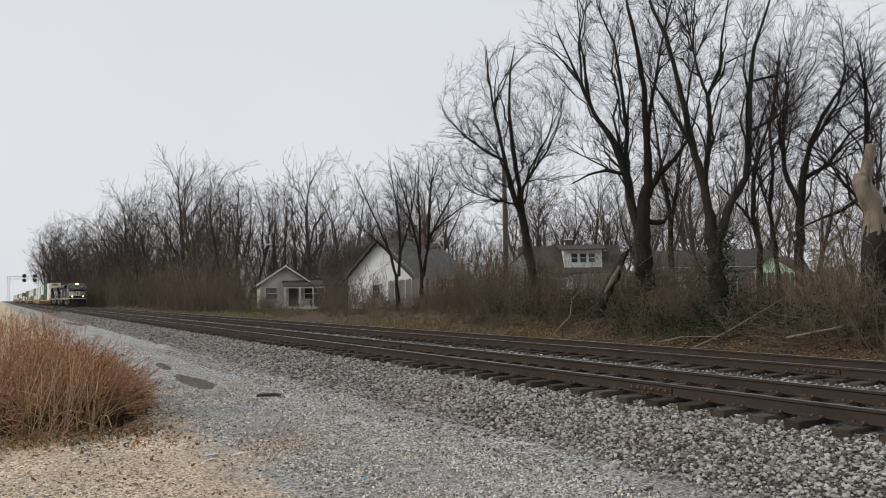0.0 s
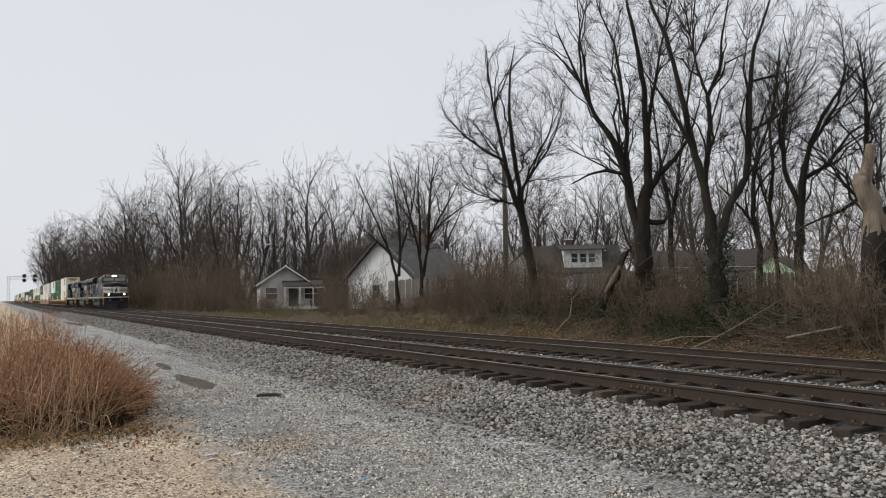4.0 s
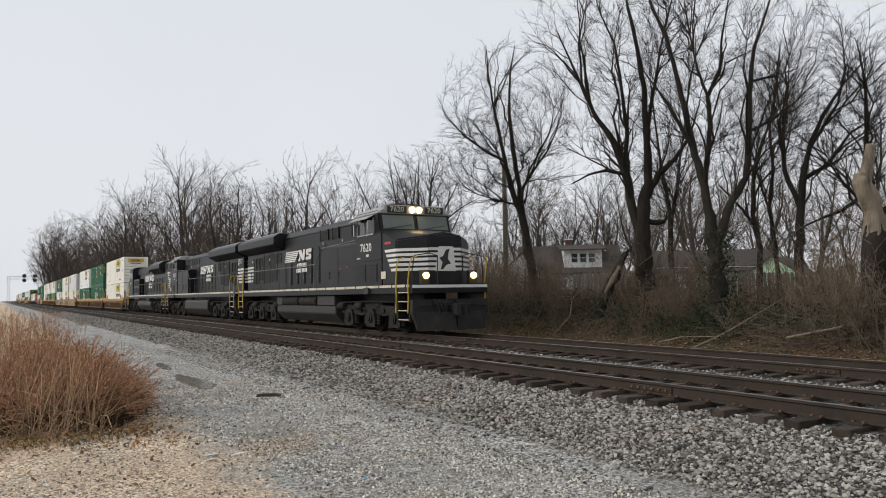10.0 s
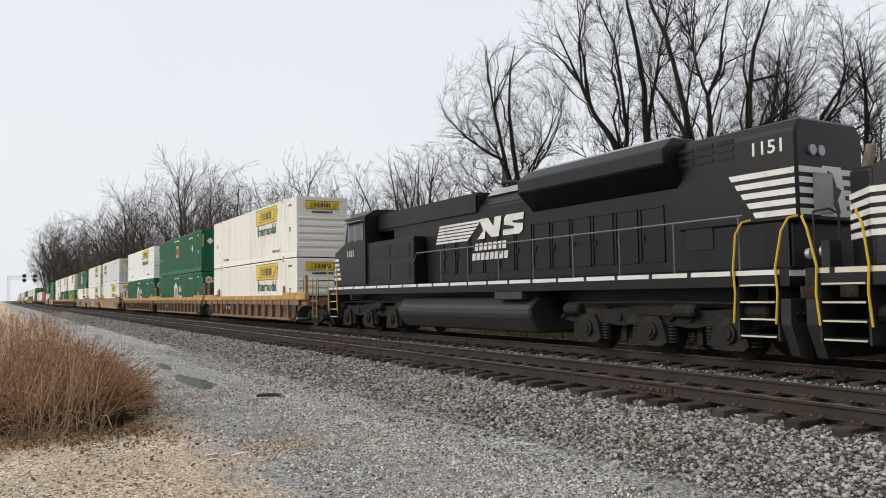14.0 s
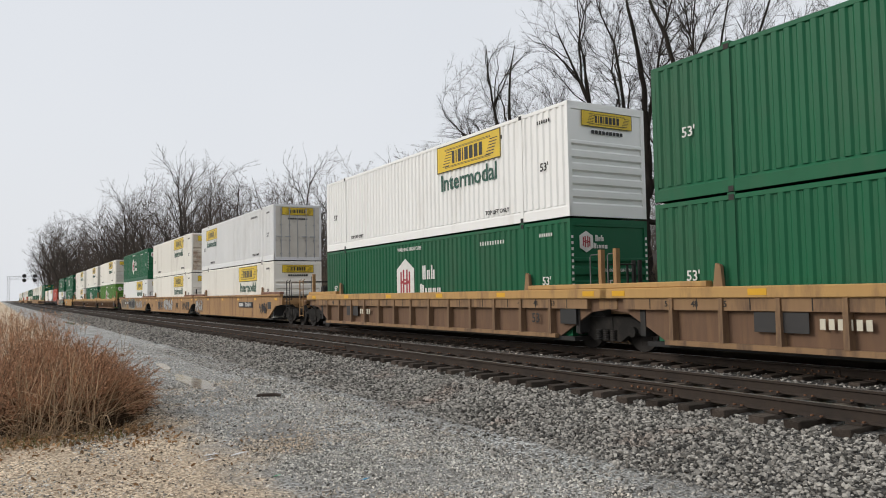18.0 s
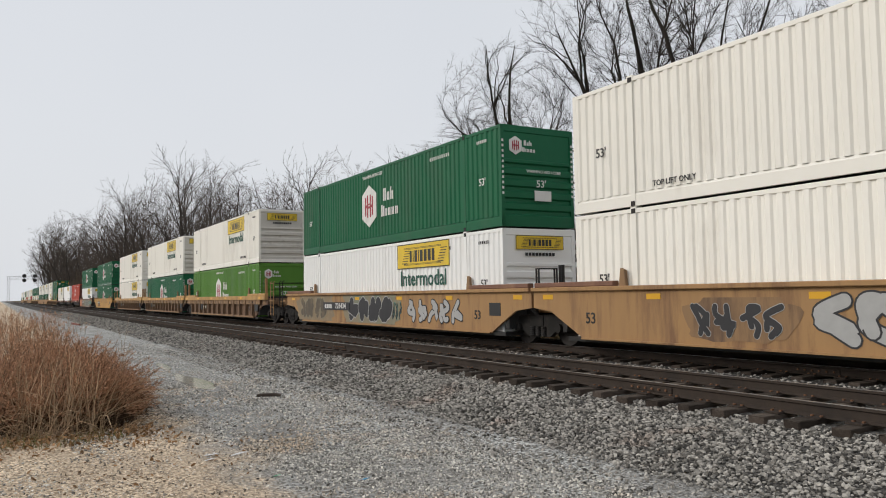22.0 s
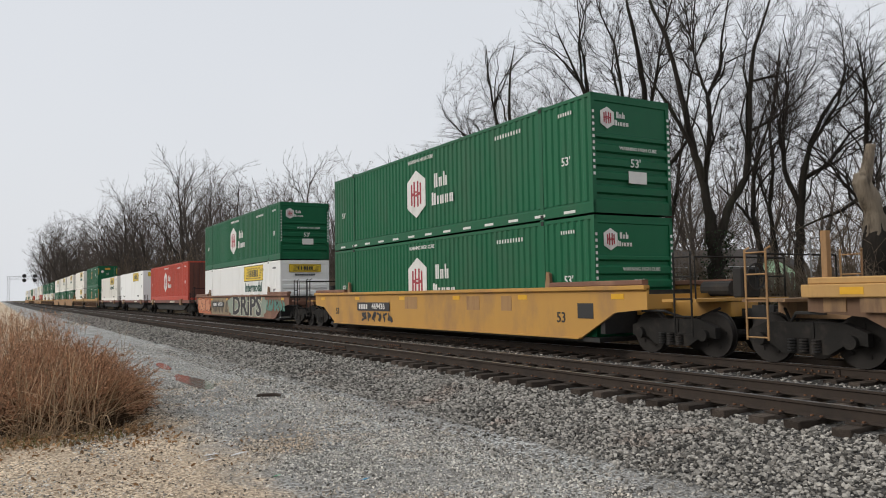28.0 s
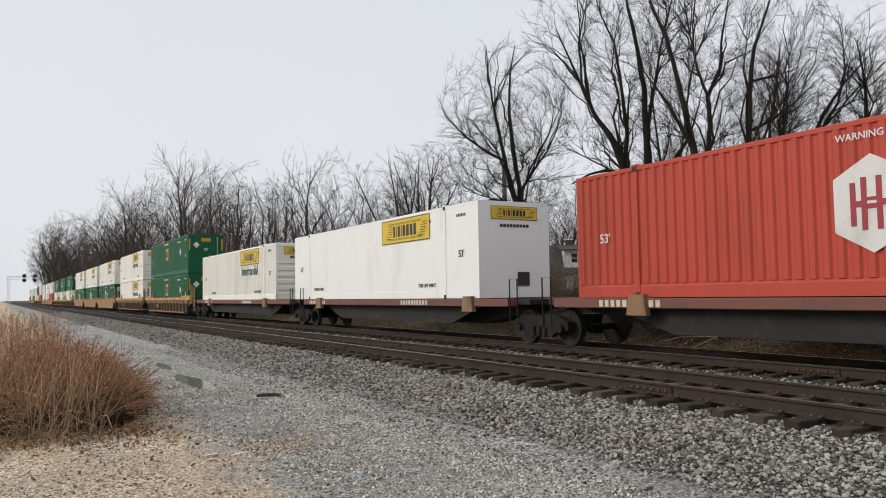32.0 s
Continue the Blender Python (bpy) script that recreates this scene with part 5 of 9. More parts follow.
def hub_mark(c, x, y, z, r, rz, small=False):
    """A white hexagon with red bars, and two lines of plain white bars."""
    h = part("hexagon_sign", shared(f"hex {r}", lambda: flat(hexagon(r)), M_white), M_white, c, "white hexagon", pose(x, y, z, 0, 0, rz))

    def red():
        bd = Build()
        w = r * 0.15
        for a, b, lo, hi in ((-0.5, -0.37, -0.5, 0.5), (-0.24, -0.11, -0.6, 0.6), (0.11, 0.24, -0.6, 0.6), (0.37, 0.5, -0.5, 0.5), (-0.5, -0.11, -0.07, 0.07), (-0.11, 0.11, -0.12, -0.01), (-0.11, 0.11, 0.06, 0.14), (0.11, 0.5, -0.07, 0.07)):
            bd.box(a * r, b * r, -0.012, -0.0045, lo * r, hi * r)
        return bd
    part("red_print", shared(f"hexbars {r}", red, M_redink), M_redink, h)
    k = r / 0.72
    e = 1 if rz == 0 else -1
    if rz in (90, -90):
        dx, dy = 0, (1.25 * r + 0.4 * k) * (1 if rz == 90 else -1)
    else:
        dx, dy = e * (1.25 * r + 0.75 * k), 0
    part("writing_line", shared(f"hubw1 {r}", lambda: word_bars([(0.09, 1.0), (0.09, 1.0), (0.02, 0.0), (0.08, 0.66), (0.08, 0.66), (0.02, 0.0), (0.08, 1.0), (0.11, 0.66)], 0.46 * k, k), M_white), M_white, c, "white bars of writing", pose(x + dx, y + dy, z + 0.06 * k, 0, 0, rz), kind="stuff")
    part("writing_line", shared(f"hubw2 {r}", lambda: word_bars([(0.1, 1.0), (0.12, 0.9), (0.02, 0.0), (0.1, 0.66), (0.03, 0.0), (0.09, 0.66), (0.09, 0.66), (0.02, 0.0), (0.08, 0.66), (0.08, 0.66), (0.02, 0.0), (0.08, 0.66), (0.1, 0.66)], 0.42 * k, k), M_white), M_white, c, "white bars of writing", pose(x + dx * 1.06, y + dy * 1.06, z - 0.5 * k, 0, 0, rz), kind="stuff")


def jb_mark(c, x, y, z, w, rz, under=True):
    """A yellow panel with plain black bars, and a word below."""
    h = w * 0.235
    p = part("sign_panel", shared(f"jbpanel {w}", lambda: Build().box(-w / 2, w / 2, -0.006, 0.004, 0, h), M_panel), M_panel, c, "yellow sign panel", pose(x, y, z, 0, 0, rz))

    def ink():
        bd = bars([w * 0.04, w * 0.016, w * 0.05, w * 0.016, w * 0.055, w * 0.055, w * 0.055, w * 0.05], h * 0.46, w * 0.02)
        for i in range(len(bd.v)):
            q = bd.v[i]
            bd.v[i] = (q[0], q[1] * 0.5 - 0.0075, q[2] + h * 0.26)
        for e in (-1, 1):
            for k in range(6):
                zz = h * (0.2 + 0.1 * k)
                a, b_ = sorted((e * w * (0.29 + 0.012 * k * e), e * w * (0.4 + 0.012 * k * e)))
                bd.box(a, b_, -0.0095, -0.0065, zz, zz + h * 0.03)
        for zz in (0.14, 0.18, 0.78, 0.82):
            bd.box(-w * 0.36, w * 0.36, -0.0095, -0.0065, h * zz, h * (zz + 0.018))
        fr = w * 0.008
        for a, b, c_, d in ((-w / 2, w / 2, 0, fr), (-w / 2, w / 2, h - fr, h), (-w / 2, -w / 2 + fr, 0, h), (w / 2 - fr, w / 2, 0, h)):
            bd.box(a, b, -0.0095, -0.0065, c_, d)
        return bd
    part("panel_print", shared(f"jbink {w}", ink, M_ink), M_ink, p)
    if under:
        letters("Intermodal", w * 0.202, M_inkg, c, x, y, z - w * 0.1, "word", rz, 1.0)


def small_marks(c, material, key, lift_word=True):
    """Small stencils on sides and ends."""
    for s in (-1, 1):
        y, rz = s * (CW / 2 + 0.004), 0 if s < 0 else 180
        e = 1 if s < 0 else -1
        for x in (-7.1, 7.1):
            letters("53'", 0.3, material, c, x, y, 1.35, "length_mark", rz)
        part("number_line", shared("numbars", lambda: bars([0.055] * 10, 0.11, 0.075), material), material, c, "small bars of writing", pose(e * 4.6, y, 2.45, 0, 0, rz), kind="stuff")
        part("number_line", shared("numbars2", lambda: bars([0.045] * 6, 0.09, 0.05), material), material, c, "small bars of writing", pose(e * 7.1, y, 2.5, 0, 0, rz), kind="stuff")
        if lift_word:
            letters("TOP LIFT ONLY", 0.17, material, c, e * -4.9, y, 0.42, "stencil", rz)
            letters("TOP LIFT ONLY", 0.17, material, c, e * 4.9, y, 0.42, "stencil", rz)
        else:
            letters("WARNING HIGH CUBE", 0.17, material, c, -0.5 * e, y, 2.62, "stencil", rz)


def container(style, back, z, end="ribbed", dirty=None, coat_of=None, dashes=False):
    paint = coat_of or {"jb": M_cwhite, "plain": M_cwhite2, "hub": M_cgreen, "lime": M_clime, "red": M_cred, "emp": M_cgreen, "jbflat": M_cwhite}[style]
    label = {"jb": "white corrugated shipping container with a yellow sign panel", "plain": "off-white corrugated shipping container, lightly scuffed", "hub": "dark green corrugated container with a white hexagon sign",
             "lime": "lime green corrugated container with a white hexagon sign", "red": "faded red corrugated container with a white hexagon sign", "emp": "dark green container with an orange-gold sign panel", "jbflat": "white smooth-sided container with rust streaks and yellow panel"}[style]
    c = thing("container", label, "container", "shipping containers on the train")
    part("frame", shared("c frame", c_frame, paint), paint, c)
    for s in (-1, 1):
        if style == "jbflat":
            y = s * (CW / 2 - 0.006)
            part("side_panel", shared(f"c flat {s}", lambda: Build().box(-CL / 2 + 0.1, CL / 2 - 0.1, min(y, y - s * 0.03), max(y, y - s * 0.03), 0.16, CH - 0.09), paint), paint, c)
        else:
            part("side_panel", shared(f"c side {s}", lambda: c_side(s), paint), paint, c)
    for s in (-1, 1):
        key = "ribbed" if s < 0 else "upright" if style == "emp" and end == "ribbed" else end
        coat = dirty if s > 0 and dirty else paint
        part("end_panel", shared(f"c end {key} {s}", (lambda: c_end(s)) if key == "ribbed" else (lambda: c_upright_end(s)) if key == "upright" else (lambda: c_plain_end(s)), coat), coat, c)
    part("roof", shared("c roof", lambda: Build().box(-CL / 2 + 0.06, CL / 2 - 0.06, -CW / 2 + 0.06, CW / 2 - 0.06, CH - 0.05, CH - 0.02), paint), paint, c)
    part("floor", shared("c floor", lambda: Build().box(-CL / 2 + 0.06, CL / 2 - 0.06, -CW / 2 + 0.06, CW / 2 - 0.06, 0.06, 0.15), M_under), M_under, c)
    for x in (-6.096, 6.096):
        for rz in (0, 180):
            part("lifting_post", shared("c post", c_post, paint), paint, c, m=pose(x, 0, 0, 0, 0, rz))
    part("corner_castings", shared("c cast", c_castings, M_under), M_under, c, kind="stuff")
    if end in ("doors", "dark doors"):
        part("locking_gear", shared("c doors dark" if end == "dark doors" else "c doors", c_doors, M_cdoor if end == "dark doors" else M_galv), M_cdoor if end == "dark doors" else M_galv, c, "rusty locking bars" if end == "dark doors" else "galvanised locking bars")
    xe = CL / 2 + 0.004
    for s in (-1, 1):
        y, rz, e = s * (CW / 2 + 0.006), 0 if s < 0 else 180, 1 if s < 0 else -1
        if style in ("jb", "jbflat"):
            jb_mark(c, (-5.2 if end == "doors" else 3.35) * e, y, 1.95, 2.9 if end == "doors" else 3.6, rz, style == "jb" or s > 0)
        elif style in ("hub", "lime", "red"):
            hub_mark(c, -0.8 * e, y, 1.5, 0.72, rz)
        elif style == "emp":
            p = part("sign_panel", shared("emp", lambda: Build().box(-0.55, 0.55, -0.006, 0.004, 0, 0.95), M_gold), M_gold, c, "orange-gold sign panel", pose(-0.2 * e, y, 1.3, 0, 0, rz))
            part("panel_print", shared("empb", lambda: bars([0.25, 0.3, 0.25], 0.5, 0.06), M_ink), M_ink, p, m=pose(0, -0.006, 0.22))
            part("diamond_sign", shared("dia", lambda: flat([(0, 0.28), (0.28, 0), (0, -0.28), (-0.28, 0)]), M_white), M_white, c, m=pose(5.2 * e, y, 1.7, 0, 0, rz))
    # end marks on the leading end
    if style in ("jb", "jbflat"):
        jb_mark(c, xe + 0.004, 0, 2.3 if end == "ribbed" else 2.35, 1.7, 90, False)
        part("end_line", shared("ebars", lambda: bars([0.09] * 9, 0.09, 0.03), M_ink), M_ink, c, m=pose(xe, 0, 2.12, 0, 0, 90), kind="stuff")
        if end == "plain":
            part("end_plate", shared("eplate", lambda: Build().box(-0.22, 0.22, -0.012, 0, 0, 0.42), M_tank), M_tank, c, "grey recessed end plate", pose(xe, 0.3, 0.35, 0, 0, 90))
    elif style in ("hub", "lime"):
        hub_mark(c, xe - 0.012, -0.78, 2.32, 0.24, 90)
        letters("53'", 0.3, M_white, c, xe, 0.1, 1.24, "length_mark", 90)
        letters("WARNING HIGH CUBE", 0.12, M_white, c, xe, 0.2, 1.6, "stencil", 90)
        part("end_plate", shared("eplate2", lambda: Build().box(-0.3, 0.3, -0.01, 0, 0, 0.3), M_white), M_white, c, "white data plate", pose(xe, 0.15, 0.75, 0, 0, 90))
        for y in (-1.24, 1.24):
            part("vertical_line", shared("vbars", lambda: Build().add(*vertical_bars()), M_white), M_white, c, m=pose(xe + 0.004, y, 0, 0, 0, 90))
    elif style == "emp":
        for y in (-1.2, 1.2):
            part("post_strip", shared("emp strip", lambda: Build().box(-0.05, 0.05, -0.006, 0.004, 1.7, 2.55), M_gold), M_gold, c, "orange-gold strip on the corner post", pose(xe + 0.004, y, 0, 0, 0, 90))
        part("vertical_line", shared("vbars2", lambda: Build().add(*vertical_bars()), M_white), M_white, c, m=pose(xe, 0.85, 0.2, 0, 0, 90), kind="stuff")
        part("end_plate", shared("eplate2", lambda: Build().box(-0.3, 0.3, -0.01, 0, 0, 0.3), M_white), M_white, c, "white data plate", pose(xe, 0.15, 0.75, 0, 0, 90))
        part("end_sign", shared("emp end", lambda: Build().box(-0.35, 0.35, -0.006, 0.004, 0, 0.28), M_gold), M_gold, c, "orange-gold sign panel", pose(xe, 0, 2.35, 0, 0, 90))
        part("diamond_sign", shared("dia2", lambda: flat([(0, 0.24), (0.24, 0), (0, -0.24), (-0.24, 0)]), M_white), M_white, c, m=pose(xe, -0.7, 2.1, 0, 0, 90))
        letters("53'", 0.28, M_white, c, xe, 0.0, 1.75, "length_mark", 90)
    if dashes:
        for k in range(13):
            part("reflective_dash", shared("rdash", lambda: Build().box(-0.22, 0.22, -0.004, 0.004, 0, 0.07), M_white), M_white, c, "white reflective dash", pose(-7.2 + k * 1.2, -CW / 2 - 0.005, 0.05))
    small_marks(c, {"jb": M_tank, "plain": M_tank, "jbflat": M_tank}.get(style, M_white), style, style in ("jb", "plain", "jbflat"))
    return board(c, back, z)


def vertical_bars():
    bd = Build()
    for k in range(11):
        z = 0.9 + k * 0.15
        bd.box(-0.03, 0.03, -0.004, 0.004, z, z + 0.07)
    return bd.v, bd.f


# -- well cars and flat cars --
def ribbon(bd, pts, th, y):
    vs = []
    for i, (a, b) in enumerate(pts):
        c, d = pts[min(i + 1, len(pts) - 1)], pts[max(i - 1, 0)]
        tx, tz = c[0] - d[0], c[1] - d[1]
        ln = math.hypot(tx, tz) or 1
        yy = y - 0.00016 * i
        vs += [(a - tz / ln * th, yy, b + tx / ln * th), (a + tz / ln * th, yy - 0.00007, b - tx / ln * th)]
    bd.add(vs, [(2 * i, 2 * i + 1, 2 * i + 3, 2 * i + 2) for i in range(len(pts) - 1)])
    for q, yq in ((pts[0], y + 0.0004), (pts[-1], y - 0.0004 - 0.00016 * len(pts))):
        bd.add([(q[0] + th * math.cos(k * math.pi / 5), yq, q[1] + th * math.sin(k * math.pi / 5)) for k in range(10)], [tuple(range(10))])


def graffiti(car, x0, x1, z0, z1, y, seed, main, edge, count=5, cloud=None, fat=0.13):
    """Sprayed scrawl: fat looping strokes with an outline, which spell nothing."""
    rnd = random.Random(seed)
    w, h = (x1 - x0) / count, z1 - z0
    if cloud:
        n = 40
        ring = []
        for i in range(n):
            a = 2 * math.pi * i / n
            r = 1 + 0.22 * noise.noise(Vector((math.cos(a) * 2.5, math.sin(a) * 2.5, seed)))
            ca, sa = math.cos(a), math.sin(a)
            ring.append(((x0 + x1) / 2 + (x1 - x0) * 0.54 * r * math.copysign(abs(ca) ** 0.6, ca), max(z0 - 0.03, min(z1 + 0.03, (z0 + z1) / 2 + h * 0.56 * r * math.copysign(abs(sa) ** 0.6, sa)))))
        part("graffiti_cloud", Build().add([(a, y + 0.002, b) for a, b in ring], [tuple(range(n))]), cloud, car, "sprayed patch of colour")
    for k in range(count):
        cx = x0 + w * (k + 0.5)
        outline, fill = Build(), Build()
        for q in range(rnd.choice((2, 2, 3))):
            ctl = [(cx + rnd.uniform(-0.42, 0.42) * w, z0 + (0.1 + 0.8 * (i / 3 if q % 2 == 0 else rnd.random())) * h) for i in range(4)]
            ctl = [ctl[0]] + ctl + [ctl[-1]]
            pts = []
            for i in range(1, len(ctl) - 2):
                p0, p1, p2, p3 = ctl[i - 1:i + 3]
                for j in range(7):
                    u = j / 7
                    pts.append(tuple(0.5 * (2 * p1[e] + (p2[e] - p0[e]) * u + (2 * p0[e] - 5 * p1[e] + 4 * p2[e] - p3[e]) * u * u + (3 * p1[e] - p0[e] - 3 * p2[e] + p3[e]) * u ** 3) for e in (0, 1)))
            pts = [(a, z0 + fat + (min(max(b, z0), z1) - z0) * (h - 2 * fat) / h) for a, b in pts]
            lift = 0.0005 * q + 0.0062 * (k % 2)
            ribbon(outline, pts, fat + (0.035 if fat > 0.06 else 0.012), y - lift)
            ribbon(fill, pts, fat, y - 0.0024 - lift - 0.0028 * (q > 0))
        part("graffiti_outline", outline, edge, car, "sprayed graffiti outline")
        part("graffiti_stroke", fill, main, car, "sprayed graffiti strokes")


def sprayed_word(car, text, size, x, z, y, main, edge, wide=1.0, fat=0.03, rim=0.06):
    """A sprayed word in fat letters with a paler rim."""
    if edge:
        me = shared(f"rim {text} {size}", lambda: lettering(text, size, 0.001, fat + rim), edge)
        part("graffiti_outline", me, edge, car, "sprayed graffiti outline", pose(x, y, z) @ Matrix.Diagonal((wide, 1, 1, 1)))
    me = shared(f"spray {text} {size}", lambda: lettering(text, size, 0.001, fat), main)
    part("graffiti_word", me, main, car, "sprayed graffiti word", pose(x, y - 0.003, z) @ Matrix.Diagonal((wide, 1, 1, 1)))


def spray_cloud(car, x0, x1, z0, z1, y, seed, material):
    n = 60
    ring = []
    for i in range(n):
        a = 2 * math.pi * i / n
        ca, sa = math.cos(a), math.sin(a)
        r = 1 + 0.2 * noise.noise(Vector((ca * 3, sa * 3, seed)))
        ring.append(((x0 + x1) / 2 + (x1 - x0) * 0.52 * r * math.copysign(abs(ca) ** 0.45, ca), max(z0, min(z1, (z0 + z1) / 2 + (z1 - z0) * 0.6 * r * math.copysign(abs(sa) ** 0.5, sa)))))
    part("graffiti_cloud", Build().add([(a, y, b) for a, b in ring], [tuple(range(n))]), material, car, "sprayed patch of colour")


def well_car(paint, label, back, ribbed, first=True, last=True, number="", plate_at=-3.7):
    """A well car; the container sits low between the end platforms. Inner ends share the truck of the unit ahead."""
    c = thing("well_car", label, "freight car", "well cars of the train")
    wl = 8.3
    ends = {1: 11.2 if first else 9.75, -1: 11.2 if last else 9.75}
    sill = M_wsill if ribbed else paint
    key = f"well {ribbed} {first} {last}"
    xa, xb = -9.9 if last else -9.6, 9.9 if first else 9.6
    for s in (-1, 1):
        y = s * 1.42
        y0, y1 = sorted((y, y + s * 0.06))

        def sheet():
            prof = [(xa, 1.44), (xa, 0.98), (-8.9, 0.9), (-7.7, 0.28), (7.7, 0.28), (8.9, 0.9), (xb, 0.98), (xb, 1.44)]
            k = s * 0.08 if ribbed else 0.0
            return Build().prism(prof, "y", y0 - k, y1 - k)
        skin = M_wpanel if ribbed else paint
        part("side_sheet", shared(f"{key} sheet {s}", sheet, skin), skin, c)
        top = (1.22, 1.44) if ribbed else (1.40, 1.5)
        part("top_sill", shared(f"{key} sill {s}", lambda: Build().cham(xa, xb, min(y - s * 0.02, y + s * 0.15), max(y - s * 0.02, y + s * 0.15), *top, 0.015), sill), sill, c, "tan top sill with worn paint" if ribbed else "")
        part("bottom_sill", shared(f"{key} bottom {s}", lambda: Build().box(-7.7, 7.7, min(y, y + s * 0.12), max(y, y + s * 0.12), 0.26, 0.36 if ribbed else 0.3), paint), paint, c)
        if ribbed:
            for k in range(13):
                x = -7.5 + k * 1.25
                part("rib", shared(f"{key} rib {s}", lambda: Build().prism([(-0.055, 0.36), (0.055, 0.36), (0.045, 1.22), (-0.045, 1.22)], "y", min(y - s * 0.1, y + s * 0.14), max(y - s * 0.1, y + s * 0.14)), paint), paint, c, m=pose(x, 0, 0))
            part("upper_band", shared(f"{key} band {s}", lambda: Build().box(-8.9, 8.9, min(y - s * 0.06, y + s * 0.1), max(y - s * 0.06, y + s * 0.1), 0.98, 1.22), paint), paint, c)
            for k in range(14 if s < 0 else 0):
                part("seam", shared(f"{key} seam {s}", lambda: Build().box(-0.01, 0.01, min(y + s * 0.1, y + s * 0.106), max(y + s * 0.1, y + s * 0.106), 0.99, 1.21), M_under), M_under, c, m=pose(-8.1 + k * 1.25, 0, 0))
            for k, word in enumerate(("53", "48", "45", "45", "48", "53")):
                if s < 0:
                    letters(word, 0.17, M_under, c, (-7.6, -6.9, -6.2, 6.2, 6.9, 7.6)[k], -1.524, 1.1, "stencil")
        for e in (-1, 1):
            lim = xb if e > 0 else -xa
            part("end_cap", shared(f"{key} cap {s} {e}", lambda: Build().cham(min(e * 6.6, e * (lim - 0.1)), max(e * 6.6, e * (lim - 0.1)), min(s * 1.33, s * 1.52), max(s * 1.33, s * 1.52), 1.44 if ribbed else 1.5, 1.56 if ribbed else 1.62, 0.02), sill if ribbed else M_wbrown2), sill, c)
            if ribbed:
                part("end_post", shared(f"epost {s}", lambda: Build().box(-0.05, 0.05, min(s * 1.3, s * 1.42), max(s * 1.3, s * 1.42), 1.5, 2.35), M_wtan), M_wtan, c, m=pose(e * (lim - 0.35), 0, 0))
                part("hoop", shared(f"ehoop {s}", lambda: Build().tube([(-0.32, s * 1.38, 1.56), (-0.32, s * 1.38, 2.2), (-0.28, s * 1.38, 2.24), (0, s * 1.38, 2.24)], 0.014, 4), M_railgrey), M_railgrey, c, m=pose(e * (lim - 0.4), 0, 0))
            part("corner_guide", shared(f"guide {s}", lambda: Build().prism([(-0.12, 1.4), (0.12, 1.4), (0.08, 1.85), (-0.04, 1.9)], "y", min(s * 1.34, s * 1.42), max(s * 1.34, s * 1.42)), M_wbrown), M_wbrown, c, m=pose(e * 6.4, 0, 0))
    part("well_floor", shared("well floor", lambda: Build().box(-wl, wl, -1.42, 1.42, 0.2, 0.3), M_under), M_under, c)
    for e in (-1, 1):
        h = ends[e]
        outer = h > 10

        def plat():
            bd = Build()
            x0, x1 = sorted((e * wl, e * h))
            bd.box(x0, x1, -0.42, 0.42, 0.82, 1.12)
            x0, x1 = sorted((e * 9.2, e * 9.6))
            bd.box(x0, x1, -1.42, 1.42, 0.98, 1.3)
            return bd
        part("end_platform", shared(f"plat {e} {outer}", plat, paint), paint, c)
        part("bulkhead", shared(f"bulk {e}", lambda: Build().box(min(e * (wl + 0.05), e * (wl + 0.2)), max(e * (wl + 0.05), e * (wl + 0.2)), -1.42, 1.42, 0.4, 1.4), M_under), M_under, c)
        if outer:
            part("walkway", shared(f"walk {e}", lambda: Build().box(min(e * 10.3, e * h), max(e * 10.3, e * h), -1.45, 1.45, 1.14, 1.2), paint), paint, c)
            for s in (-1, 1):
                def ladder():
                    bd = Build()
                    for dx in (0.1, 0.55):
                        x = e * (h - dx)
                        bd.tube([(x, s * 1.47, 0.45), (x, s * 1.47, 2.1), (x - e * 0.05, s * 1.4, 2.15)], 0.022, 5)
                    for z in (0.5, 0.85, 1.2, 1.65, 2.05):
                        bd.tube([(e * (h - 0.1), s * 1.47, z), (e * (h - 0.55), s * 1.47, z)], 0.016, 5)
                    return bd
                part("ladder", shared(f"ladder {e} {s}", ladder, M_wtan if ribbed else M_truck), M_truck, c)
            part("end_rail", shared(f"endrail {e}", lambda: Build().tube([(e * (h - 0.05), -1.4, 1.2), (e * (h - 0.05), -1.4, 2.05), (e * (h - 0.05), 1.4, 2.05), (e * (h - 0.05), 1.4, 1.2)], 0.02, 5), M_truck), M_truck, c)
            if e > 0:
                part("brake_housing", shared("brake box", lambda: bevelled(Build().box(h - 0.5, h - 0.25, 0.25, 0.85, 1.2, 1.85), 0.03), M_under), M_under, c)
                n = 16
                part("brake_wheel", shared("brake wheel", lambda: Build().tube([(h - 0.12, 0.55 + 0.28 * math.cos(2 * math.pi * i / n), 1.65 + 0.28 * math.sin(2 * math.pi * i / n)) for i in range(n + 1)], 0.02, 5).box(h - 0.13, h - 0.11, 0.27, 0.83, 1.63, 1.67).box(h - 0.13, h - 0.11, 0.53, 0.57, 1.37, 1.93), M_under), M_under, c)
            part("air_hose", shared(f"hose {e}", lambda: Build().tube([(e * h, 0.3, 0.9), (e * (h + 0.25), 0.32, 0.55), (e * (h + 0.45), 0.3, 0.6)], 0.03, 5), M_rubber), M_rubber, c)
            part("brake_pipe", shared(f"bpipe {e}", lambda: Build().tube([(e * (h - 0.2), -0.5, 1.0), (e * (h - 0.6), -0.9, 0.75), (e * (h - 1.0), -1.3, 0.95), (e * (h - 1.6), -1.35, 0.95)], 0.03, 5), M_under), M_under, c)
